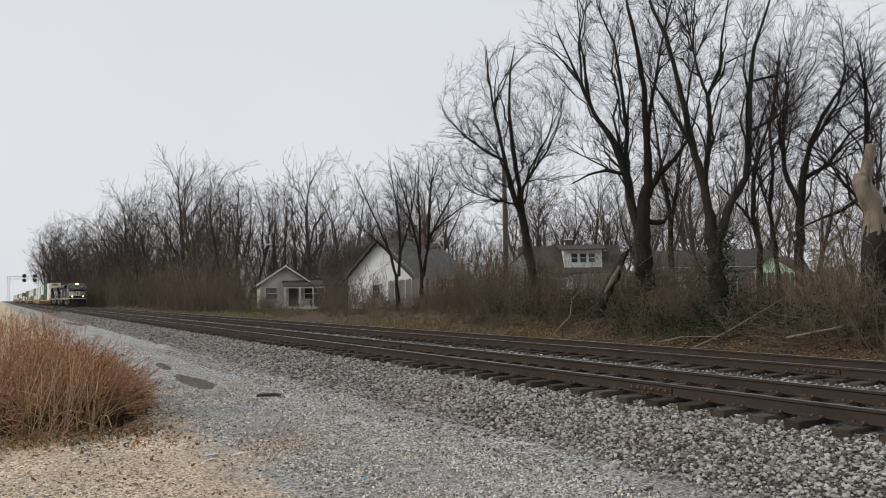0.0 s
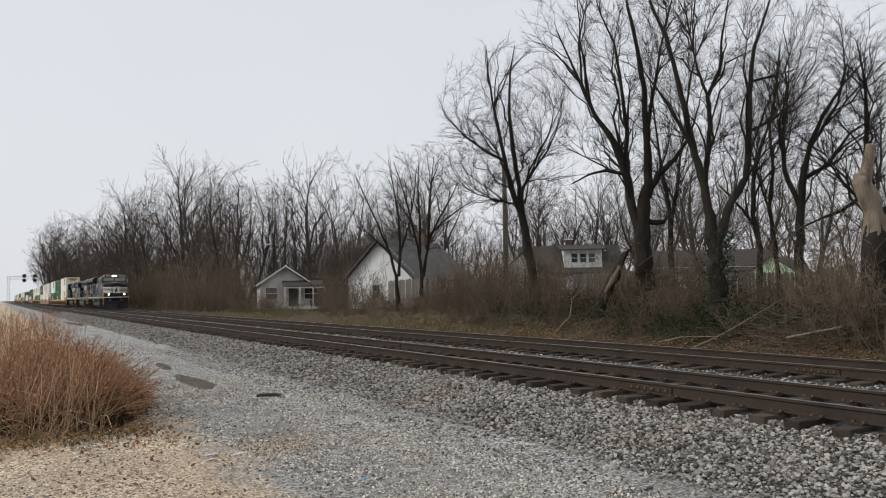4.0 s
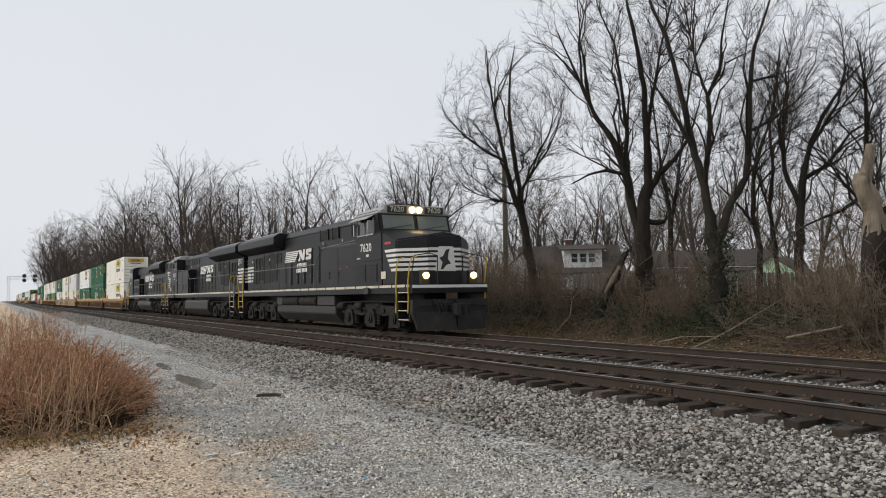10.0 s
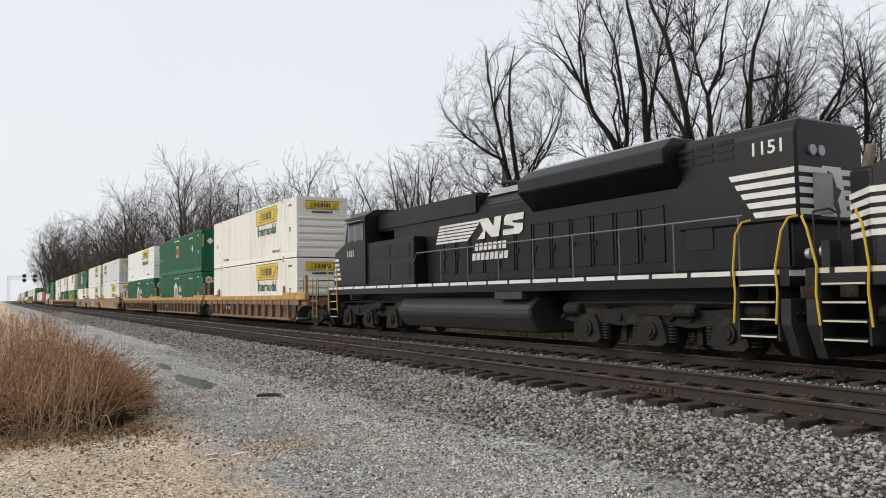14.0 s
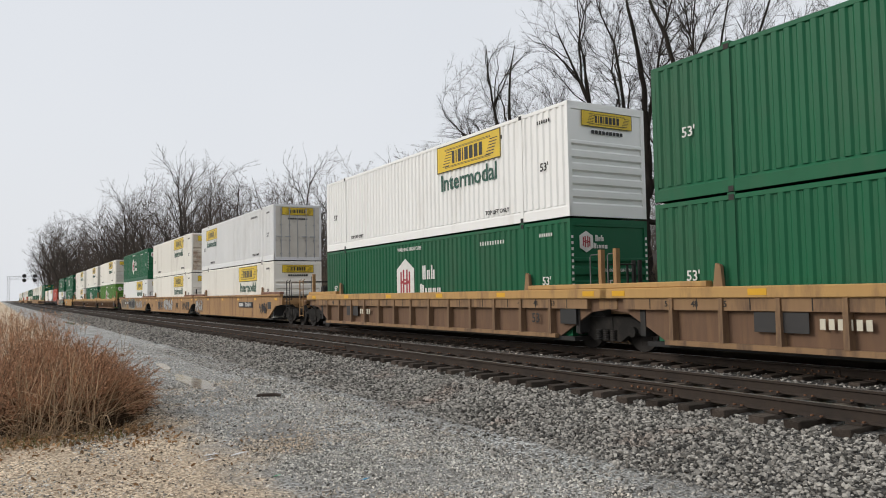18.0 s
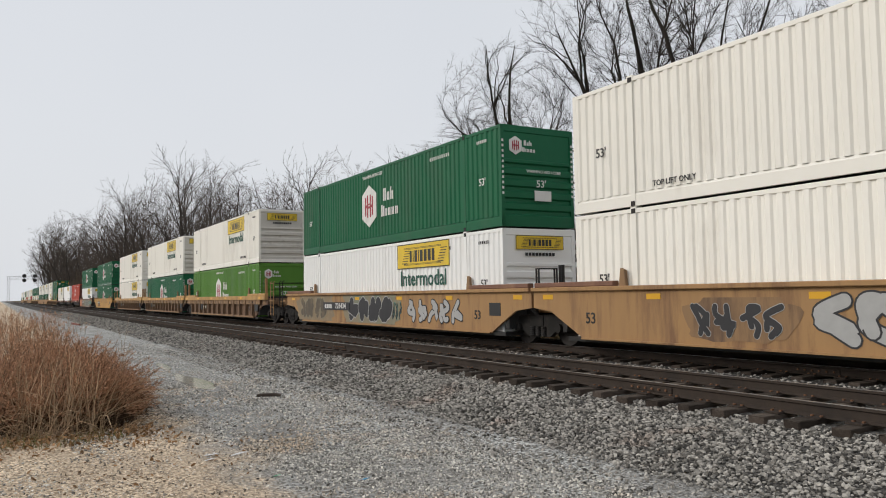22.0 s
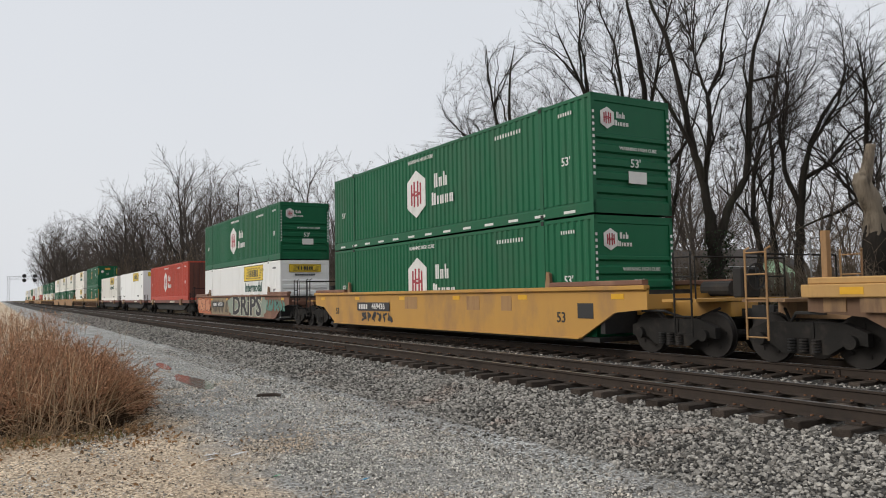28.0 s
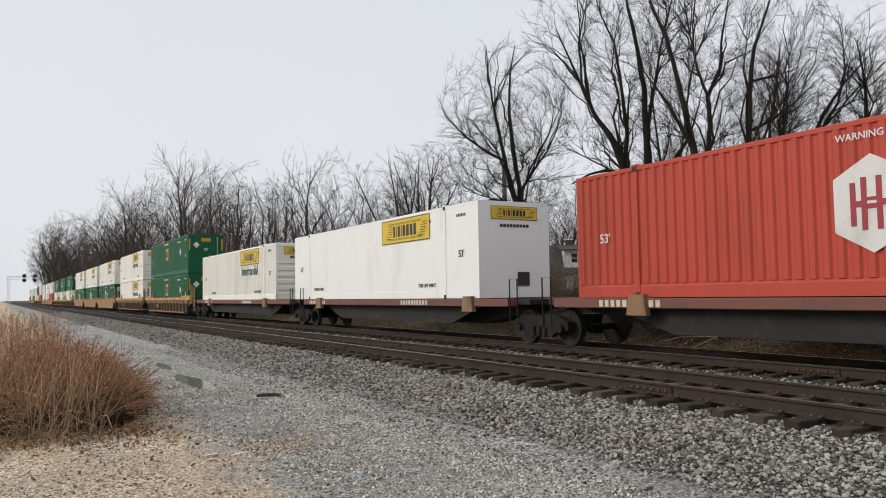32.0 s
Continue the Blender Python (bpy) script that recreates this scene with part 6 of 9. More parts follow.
            part("reservoir", shared(f"wres {e}", lambda: Build().tube([(e * (h - 1.8), 0.9, 1.4), (e * (h - 1.0), 0.9, 1.4)], 0.18, 12), M_under), M_under, c)
            car_truck(c, e * 10.2)
            coupler(c, e * h, e)
        elif e < 0:
            car_truck(c, -9.9)
        if not outer:
            part("joint_frame", shared(f"jframe {e}", lambda: Build().tube([(e * 9.6, -1.3, 1.0), (e * 9.6, -1.3, 2.0), (e * 9.6, -0.7, 2.0), (e * 9.6, -0.7, 1.0)], 0.03, 5).tube([(e * 9.6, -0.5, 1.0), (e * 9.6, -0.5, 2.1)], 0.05, 6), M_under), M_under, c)
    yo = -1.573 if ribbed else -1.486
    zr = 1.27 if ribbed else 1.2
    for x in (-9.0, -5.4, -1.6, 2.0, 5.4, 9.0):
        part("reflector", shared("refl", lambda: Build().box(-0.2, 0.2, -0.004, 0.004, 0, 0.12), M_reflect), M_reflect, c, "yellow reflector strip", pose(x, yo, zr))
    if not ribbed:
        letters("53", 0.36, M_ink, c, 7.0, -1.487, 0.75, "stencil")
        part("data_block", shared("cardata", lambda: Build().box(-0.28, 0.28, -0.004, 0.004, 0, 0.36), M_ink), M_ink, c, m=pose(7.9, -1.484, 0.75))
        letters("53", 0.36, M_ink, c, -7.4, -1.487, 0.75, "stencil")
        if number:
            plate = part("number_panel", shared("numplate", lambda: Build().box(-1.4, 1.4, -0.004, 0.004, 0, 0.31), M_gblack), M_gblack, c, "black number panel", pose(plate_at, -1.508, 0.8))
            part("mark_line", shared("carmark", lambda: bars([0.13] * 4, 0.18, 0.08), M_white), M_white, plate, "bars of stencilled writing", pose(-0.85, -0.006, 0.06))
            letters(number, 0.3, M_white, plate, 0.48, -0.008, 0.155, "number", 0, 1.25)
    else:
        part("number_panel", shared("numplate2", lambda: Build().box(-0.55, 0.55, -0.004, 0.004, 0, 0.36), M_tank), M_tank, c, "worn dark stencil panel", pose(-5.0, -1.487, 0.6))
        part("number_line", shared("carnum2", lambda: bars([0.1] * 6, 0.18, 0.06), M_cream), M_cream, c, "bars of stencilled writing", pose(-3.8, -1.487, 0.68))
        letters("53", 0.34, M_ink, c, 6.85, -1.487, 0.72, "stencil")
        part("dark_panel", shared("darkp", lambda: Build().box(-0.3, 0.3, -0.004, 0.004, 0, 0.62), M_ink), M_ink, c, "black stencil panel", pose(8.15, -1.487, 0.55 + 0.06))
    return board(c, back)


def flat_car(label, u0, u1, trucks):
    """A low spine-and-deck flat car for one container; u0, u1: its ends behind the nose; trucks: where they run."""
    c = thing("flat_car", label, "freight car", "flat cars of the train")
    mid, h = (u0 + u1) / 2, (u1 - u0) / 2
    part("deck", Build().box(-h, h, -1.1, 1.1, 1.06, 1.2), M_under, c)
    for s in (-1, 1):
        part("edge_sill", bevelled(Build().box(-h + 0.6, h - 0.6, min(s * 1.1, s * 1.42), max(s * 1.1, s * 1.42), 1.0, 1.22), 0.015), M_wred, c, "red oxide edge sill, worn")
        part("side_web", Build().prism([(-h + 2.4, 1.02), (-h + 4.2, 0.45), (h - 4.2, 0.45), (h - 2.4, 1.02)], "y", min(s * 1.0, s * 1.08), max(s * 1.0, s * 1.08)), M_under, c)
        for x in (-6.1, 6.1):
            part("pedestal", Build().prism([(x - 0.3, 0.85), (x + 0.3, 0.85), (x + 0.22, 1.3), (x - 0.22, 1.3)], "y", min(s * 1.36, s * 1.5), max(s * 1.36, s * 1.5)), M_wbrown, c)
    part("centre_sill", Build().prism([(-h, 1.05), (-h + 1.6, 0.75), (-h + 3.4, 0.45), (h - 3.4, 0.45), (h - 1.6, 0.75), (h, 1.05)], "y", -0.35, 0.35), M_under, c)
    for e in (-1, 1):
        part("hand_rail", Build().tube([(e * (h - 0.15), -1.42, 0.5), (e * (h - 0.15), -1.42, 1.75), (e * (h - 0.5), -1.42, 1.75), (e * (h - 0.5), -1.42, 0.5)], 0.02, 5), M_truck, c)
    for u in trucks:
        car_truck(c, mid - u)
    if h > 9.3:
        coupler(c, h, 1)
    for x in (-6.4, 2.6):
        part("number_line", shared("flatnum", lambda: bars([0.12] * 4 + [0.13] * 6, 0.15, 0.07), M_cream), M_cream, c, "pale bars of stencilled writing", pose(x, -1.426, 1.03))
    return board(c, mid)


board(ge_loco("7620", "black freight locomotive with white nose stripes, headlamps lit", True, True), 11.5)
board(ge_loco("7517", "black freight locomotive running hood first, white stripes", False, False), 34.0, 0, 180)
board(emd_loco("1151", "glossy black freight locomotive running hood first"), 55.95, 0, 180)

# containers: distance of the leading end, upper, lower, ends, car
HALF = CL / 2
LOW, HIGH = 0.31, 3.262


def stack(lead, upper, lower, paint, label, ribbed, end="ribbed", first=True, last=True, number="", dirty=None, plate_at=-3.7, up=None, low=None, dashes=False):
    mid = lead + HALF
    car = well_car(paint, label, mid, ribbed, first, last, number, plate_at)
    container(lower, mid, LOW, "ribbed" if end == "doors" else end, None, low)
    container(upper, mid, HIGH, end, dirty, up, dashes)
    return car


BROWN = "weathered brown ribbed well car streaked with rust"
TAN = "weathered tan well car with sprayed graffiti"
YEL = "yellow well car with faded paint patches"
G = -1.489
stack(71.2, "jb", "jb", M_wbrown, BROWN, True, last=False)
stack(91.0, "emp", "hub", M_wbrown, BROWN, True, first=False, last=False)
stack(110.0, "jb", "hub", M_wbrown, BROWN, True, first=False, up=M_cwhite3)
a = stack(133.6, "jb", "jb", M_wtan, TAN, False, "doors", last=False, number="726434", plate_at=3.6, dirty=M_cdirty2, up=M_cwhite2)
graffiti(a, -9.2, -6.9, 0.4, 1.3, G, 3, M_gsilver, M_gblack, 4, M_wbrown, 0.055)
graffiti(a, 6.2, 7.6, 0.45, 1.1, G, 4, M_gblack, M_gblack, 4, None, 0.03)
a = stack(153.0, "jb", "jb", M_wtan, TAN, False, first=False, last=False, dirty=M_cdirty)
graffiti(a, -4.4, -2.2, 0.4, 1.2, G, 6, M_gblack, M_gsilver, 4, M_wbrown, 0.06)
graffiti(a, -1.7, 2.1, 0.33, 1.39, G, 7, M_gsilver, M_gblack, 5, None, 0.12)
graffiti(a, 3.2, 4.4, 0.5, 1.1, G, 9, M_gblack, M_gblack, 4, None, 0.025)
graffiti(a, 5.7, 8.3, 0.45, 1.15, G, 8, M_gblack, M_gblack, 7, None, 0.03)
a = stack(172.3, "hub", "jb", M_wtan, TAN, False, first=False, number="726434", low=M_cwhite3)
spray_cloud(a, -8.3, -4.2, 0.33, 1.38, G + 0.002, 31, M_gwash)
spray_cloud(a, -2.9, 1.9, 0.33, 1.38, G + 0.0015, 12, M_gwash2)
graffiti(a, -8.2, -4.5, 0.36, 1.38, G, 11, M_gdark, M_gwash2, 4, None, 0.15)
graffiti(a, -2.5, 1.4, 0.33, 1.4, G, 12, M_gblack, M_gsilver, 4, None, 0.19)
graffiti(a, 1.4, 2.2, 0.45, 1.2, G, 13, M_gblack, M_gteal, 3, None, 0.025)
part("paint_patch", Build().box(1.8, 2.15, G, G + 0.004, 1.24, 1.34), M_wbrown2, a, "faded patch over old lettering")
graffiti(a, 2.6, 6.2, 0.4, 1.3, G, 14, M_gsilver, M_gblack, 5, None, 0.08)
stack(195.5, "jb", "lime", M_wbrown, BROWN, True, last=False, dirty=M_cdirty2)
stack(215.3, "jb", "hub", M_wbrown, BROWN, True, first=False, last=False, dirty=M_cdirty2)
stack(235.0, "jb", "jb", M_wbrown, BROWN, True, first=False)
a = stack(258.5, "hub", "hub", M_wyel, YEL, False, number="469436", plate_at=-3.95, dashes=True)
graffiti(a, -5.0, -2.3, 0.38, 0.78, G, 15, M_gblack, M_gblack, 6, None, 0.03)
for x, w in ((-1.4, 0.9), (2.6, 0.7), (4.4, 0.5)):
    part("paint_patch", Build().box(x, x + w, G, G + 0.004, 0.9, 1.3), M_wtan, a, "faded patch over old lettering")
a = stack(281.9, "hub", "jb", M_wbrown2, TAN, False, number="645258", plate_at=-3.6, low=M_cwhite3)
spray_cloud(a, -9.3, -5.7, 0.34, 1.4, G + 0.002, 21, M_gorange)
graffiti(a, -9.2, -5.9, 0.4, 1.38, G, 21, M_gpeach, M_gblack, 3, None, 0.14)
spray_cloud(a, -5.6, -1.1, 0.33, 1.36, G + 0.002, 27, M_gwash)
graffiti(a, -5.4, -1.4, 0.36, 1.3, G, 25, M_gdark, M_gwash, 5, None, 0.13)
spray_cloud(a, -1.1, 6.2, 0.32, 1.38, G + 0.001, 22, M_gwashteal)
sprayed_word(a, "DRiPS", 1.5, 2.6, 0.86, G - 0.001, M_gblack, M_gcream, 1.52, 0.03, 0.035)
graffiti(a, 6.3, 9.4, 0.6, 1.3, G, 23, M_gteal, M_gteal, 7, None, 0.055)
FLAT = "red oxide flat car carrying one container"
flat_car(FLAT, 301.9, 321.2, (303.6, 321.6))
container("red", 303.6 + HALF, 1.24, "dark doors", M_cdoor)
flat_car(FLAT, 322.0, 339.4, (339.8,))
container("jbflat", 324.2 + HALF, 1.24, "plain", None, M_cwhite3)
flat_car(FLAT, 340.2, 361.4, (360.0,))
container("jb", 343.3 + HALF, 1.24)
stack(364.2, "emp", "emp", M_wbrown, BROWN, True, last=False)
stack(385.0, "jb", "jb", M_wbrown, BROWN, True, first=False)
lead = 406.5
FOLLOW = [("jb", "hub"), ("jb", "hub"), ("jb", "hub"), ("hub", "jb"), ("hub", "jb"), ("hub", "jb"), ("jb", "red"), ("jb", "jb"), ("plain", "jb"), ("jb", "red"), ("hub", "jb"), ("jb", "jb"), ("plain", "hub"), ("jb", "jb"), ("jb", "hub")]
for k, (u, w) in enumerate(FOLLOW):
    tan = k % 6 < 3
    stack(lead, u, w, M_wtan if tan else M_wbrown, "weathered tan smooth-sided well car" if tan else BROWN, not tan, first=k % 3 == 0, last=k % 3 == 2)
    lead += 19.6 if k % 3 < 2 else 23.4
# ---- trees and brush ----
UPV = Vector((0, 0, 1))
VIEW_TURN = 59.9      # local x runs along the picture's width


def jitter(rnd, k):
    return Vector((rnd.gauss(0, k), rnd.gauss(0, k), rnd.gauss(0, k)))


class Grove:
    """Branches of one tree, sorted by thickness into trunk, limbs and twigs."""

    def __init__(self, seed):
        self.rnd = random.Random(seed)
        self.rnd_key = seed * 1.7
        self.seed_nodes = []
        self.b = [Build(), Build(), Build()]

    def piece(self, pts, rads):
        r = rads[0]
        if len(pts) == 2 and r < 0.012:
            self.cone(pts[0], pts[1], r)
        else:
            self.b[0 if r > 0.09 else 1 if r > 0.02 else 2].tube(pts, rads, 10 if r > 0.12 else 6 if r > 0.05 else 4 if r > 0.02 else 3, False)

    def cone(self, p, q, r):
        d = q - p
        e = d.orthogonal().normalized() * r
        f = d.cross(e).normalized() * r
        b = self.b[2]
        k = len(b.v)
        b.v += [tuple(p + e), tuple(p - e * 0.5 + f * 0.87), tuple(p - e * 0.5 - f * 0.87), tuple(q)]
        b.f += [(k, k + 1, k + 3), (k + 1, k + 2, k + 3), (k + 2, k, k + 3)]

    def turned(self, d, lo, hi):
        rnd = self.rnd
        side = d.cross(Vector((rnd.gauss(0, 1), rnd.gauss(0, 1), rnd.gauss(0, 1) * 0.6)))
        if side.length < 1e-3:
            side = d.orthogonal()
        a = radians(rnd.uniform(lo, hi))
        nd = d * math.cos(a) + side.normalized() * math.sin(a)
        if nd.z < -0.1:
            nd.z = abs(nd.z) * 0.3
        return nd.normalized()

    def fork(self, p, d, length, r, depth, o):
        """A branch that ends in a fork, down to single twigs."""
        rnd = self.rnd
        seg = 1 if depth <= 0 else 2 if depth <= 2 else 3
        pts, rads = [p], [r]
        end = r * 0.8 if depth > 0 else r * 0.3
        for i in range(seg):
            d = (d + jitter(rnd, o["wander"]) + UPV * o["rise"]).normalized()
            p = p + d * (length / seg)
            pts.append(p)
            rads.append(r + (end - r) * (i + 1) / seg)
        self.piece(pts, rads)
        if depth <= 0:
            return
        self.fork(p, self.turned(d, 4, 20), length * rnd.uniform(0.78, 0.95), max(o["least"], end * 0.88), depth - 1, o)
        self.fork(p, self.turned(d, o["spread"] * 0.6, o["spread"] * 1.3), length * rnd.uniform(0.62, 0.9), max(o["least"], end * 0.68), depth - 1, o)
        if rnd.random() < 0.3:
            self.fork(p, self.turned(d, o["spread"] * 0.6, o["spread"] * 1.3), length * rnd.uniform(0.55, 0.8), max(o["least"], end * 0.55), depth - 2, o)
        if depth >= 2 and rnd.random() < 0.85:
            u = rnd.randrange(seg)
            self.fork(pts[u].lerp(pts[u + 1], rnd.random()), self.turned(d, 35, 65), length * rnd.uniform(0.5, 0.75), max(o["least"], r * 0.4), depth - 2, o)

    def trunk(self, pts, rads, bare=0.25, gap=0.6):
        """A given main stem; its upper part is kept to bear the crown."""
        rnd = self.rnd
        dense, dr = [], []
        for i in range(len(pts) - 1):
            for j in range(4):
                f = j / 4
                dense.append(Vector(pts[i]).lerp(Vector(pts[i + 1]), f) + jitter(rnd, rads[i] * 0.12))
                dr.append((rads[i] + (rads[i + 1] - rads[i]) * f) * rnd.uniform(0.94, 1.06))
        dense.append(Vector(pts[-1]))
        dr.append(rads[-1])
        bd, k = self.b[0], len(self.b[0].v)
        bd.tube(dense, dr, 14 if dr[0] > 0.15 else 8, False)
        for q in range(k, len(bd.v)):
            v = Vector(bd.v[q])
            w = noise.noise_vector(Vector((v.x * 7, v.y * 7, v.z * 1.6)))
            c = rads[0] if v.z < 3 else rads[len(rads) // 2]
            bd.v[q] = tuple(v + Vector((w.x, w.y, 0)) * c * 0.16)
        span = sum((dense[i + 1] - dense[i]).length for i in range(len(dense) - 1))
        done, last = 0.0, -9.0
        for i in range(len(dense)):
            if i:
                done += (dense[i] - dense[i - 1]).length
            if done >= span * bare and (done - last > gap or i == len(dense) - 1):
                last = done
                axis = (dense[min(i + 1, len(dense) - 1)] - dense[max(i - 1, 0)]).normalized()
                self.seed_nodes.append((dense[i], done, dr[i], axis))

    def crown(self, shells, limbs, least, size=1.0, gap=0.13):
        """Fill rounded shells with limbs in three orders that sweep out from the stems, and set twigs along them.
        limbs: how many of each order; size: the scale of the twigs; gap: their spacing."""
        rnd = self.rnd
        pos = [p[:] for p, _, _, _ in self.seed_nodes]
        axis = [a[:] for _, _, _, a in self.seed_nodes]
        way = [w for _, w, _, _ in self.seed_nodes]
        rad = [r for _, _, r, _ in self.seed_nodes]
        weights = [q[4] for q in shells]
        orders = ((limbs[0], 0.8, 1.0, 0.012, 0.0085, 6, 5), (limbs[1], 0.6, 1.0, 0.006, 0.005, 5, 4), (limbs[2], 0.3, 1.0, 0.004, 0.003, 4, 3))
        for order, (count, inner, outer, r_base, r_grow, segs, sides) in enumerate(orders):
            P, A, W = np.array(pos), np.array(axis), np.array(way)
            fresh = []
            for _ in range(count):
                cx, cz, rx, rz, _ = rnd.choices(shells, weights)[0]
                while True:
                    v = Vector((rnd.uniform(-1, 1), rnd.uniform(-1, 1), rnd.uniform(-1, 1)))
                    if 0.2 < v.length < 1:
                        break
                v = v.normalized() * rnd.uniform(inner, outer)
                ragged = 1 + 0.2 * noise.noise(v * 2.6 + Vector((cx, cz, self.rnd_key)))
                g = Vector((cx + v.x * rx * ragged, v.y * rx * ragged, cz + v.z * rz * ragged))
                D = np.array(g) - P
                d = np.linalg.norm(D, axis=1) + 1e-6
                dot = (D * A).sum(1) / d
                cost = d * (0.55 + 5.0 * np.maximum(0, 0.86 - dot) ** 2) + 0.1 * W + 0.6 * np.maximum(0, -D[:, 2])
                k = int(np.argmin(cost))
                p, ax, ln = Vector(pos[k]), Vector(axis[k]), d[k]
                if ln < 0.25 * size:
                    continue
                r0 = min(rad[k] * 0.8, (r_base * size + r_grow * ln))
                mid = p + (ax * 0.45 + (g - p).normalized() * 0.55).normalized() * ln * 0.5 + UPV * ln * 0.03
                pts, rads = [p], [r0]
                for i in range(1, segs + 1):
                    u = i / segs
                    q = p * (1 - u) ** 2 + mid * (2 * u * (1 - u)) + g * u * u
                    pts.append(q + jitter(rnd, 0.022 * ln if i < segs else 0))
                    rads.append(max(least, r0 * (1 - 0.8 * u)))
                self.b[0 if r0 > 0.09 else 1 if r0 > 0.02 else 2].tube(pts, rads, sides, False)
                for i in range(1, segs + 1):
                    if i > 1 or order:
                        fresh.append((pts[i][:], (pts[i] - pts[i - 1]).normalized()[:], way[k] + ln * i / segs, rads[i]))
                if order:
                    self.twigs(pts, gap, size, least)
                else:
                    self.twigs(pts[segs // 2:], gap * 1.4, size, least)
            for q, a, w, r in fresh:
                pos.append(q)
                axis.append(a)
                way.append(w)
                rad.append(r)

    def twigs(self, pts, gap, size, least):
        """Straight fine twigs in a loose fan on both sides of a limb, each with finer ones."""
        rnd = self.rnd
        for i in range(len(pts) - 1):
            d = pts[i + 1] - pts[i]
            n = max(1, int(d.length / (gap * size) + rnd.random()))
            d.normalize()
            for _ in range(n):
                q = pts[i].lerp(pts[i + 1], rnd.random())
                e = (self.turned(d, 20, 52) + UPV * 0.06).normalized()
                ln = size * rnd.uniform(0.16, 0.55)
                self.cone(q, q + e * ln, least * 0.85)
                for u in (0.3, 0.55, 0.8):
                    if rnd.random() < 0.8:
                        f = self.turned(e, 18, 42)
                        self.cone(q + e * ln * u, q + e * ln * u + f * ln * rnd.uniform(0.28, 0.55), least * 0.65)
        for _ in range(3):
            e = self.turned((pts[-1] - pts[-2]).normalized(), 3, 30)
            self.cone(pts[-1], pts[-1] + e * size * rnd.uniform(0.2, 0.5), least * 0.8)

    def finish(self, label, m, group="", twig=None, bark=None, name="tree", category="tree"):
        t = thing(name, label, category, group, m=m)
        for nm, bd, mt in (("trunk", self.b[0], bark or M_bark), ("branchwork", self.b[1], bark or M_bark), ("crown", self.b[2], twig or M_twig)):
            if bd.f:
                me = bd.mesh(nm, nm != "crown")
                part(nm, me, mt, t)
        return t


def hero(label, x, y, z, stems, shells, count, seed, least=0.0042, depth=0.3, group="bare trees on the bank", back=1.0):
    """A tree whose main stems are given as (across, up, thickness) and its crown as rounded shells (across, up, radius, half height, share)."""
    g = Grove(seed)
    rnd = random.Random(seed + 100)
    lines = []
    for st in stems:
        lean = rnd.uniform(-depth, depth)
        first = st is stems[0]
        a0, z0 = st[0][0], st[0][1]
        y0 = 0.0
        if not first:
            near = min((v for line in lines for v in line), key=lambda v: math.hypot(v.x - a0, v.z - z0))
            y0 = near.y
        pts = [Vector((a, y0 + lean * (0.15 if first else 0.8) * max(0, b - z0), b)) for a, b, r in st]
        lines.append([pts[i].lerp(pts[i + 1], f / 5) for i in range(len(pts) - 1) for f in range(5)])
        rads = [max(0.011, r * (0.66 - 0.2 * i / len(st))) for i, (a, b, r) in enumerate(st)]
        if first:
            rads[0] *= 1.12
            pts.insert(1, pts[0].lerp(pts[1], 0.35))
            rads.insert(1, rads[1] * 1.06)
            pts.insert(0, pts[0] - UPV * 1.2)
            rads.insert(0, rads[0] * 1.25)
        g.trunk(pts, rads, 0.4 if first else 0.15)
    g.crown(shells, (count // 60, count // 11, count // 4), least, 1.0, 0.15)
    return g.finish(label, pose(x * back, y * back, EYE.z + (z - EYE.z) * back, 0, 0, VIEW_TURN) @ Matrix.Scale(back, 4), group)


# trees on the bank
hero("tall bare tree with a rounded twiggy crown", -24.8, 18.6, 0.76, [
    [(0.0, 0.0, 0.36), (-0.07, 1.25, 0.3), (-0.23, 2.61, 0.27), (-0.41, 3.63, 0.25), (-0.5, 4.88, 0.19), (-0.73, 6.46, 0.16), (-0.86, 8.05, 0.12), (-0.77, 9.64, 0.07), (-0.54, 10.77, 0.03)],
    [(-0.41, 3.63, 0.19), (-0.82, 4.76, 0.17), (-1.09, 5.9, 0.14), (-1.41, 7.49, 0.1), (-1.72, 9.19, 0.06), (-1.81, 10.43, 0.03)],
    [(-1.09, 5.9, 0.1), (-1.77, 6.28, 0.08), (-2.59, 6.92, 0.06), (-3.43, 7.83, 0.035)],
    [(-0.5, 4.65, 0.1), (0.09, 5.56, 0.08), (0.73, 6.42, 0.06), (1.22, 7.49, 0.035)],
    [(-0.77, 4.2, 0.07), (-1.5, 4.38, 0.05), (-2.29, 4.65, 0.035)],
], [(-0.95, 7.0, 3.1, 4.0, 0.75), (-1.5, 5.9, 2.8, 2.2, 0.25)], 2900, 1, back=1.16)
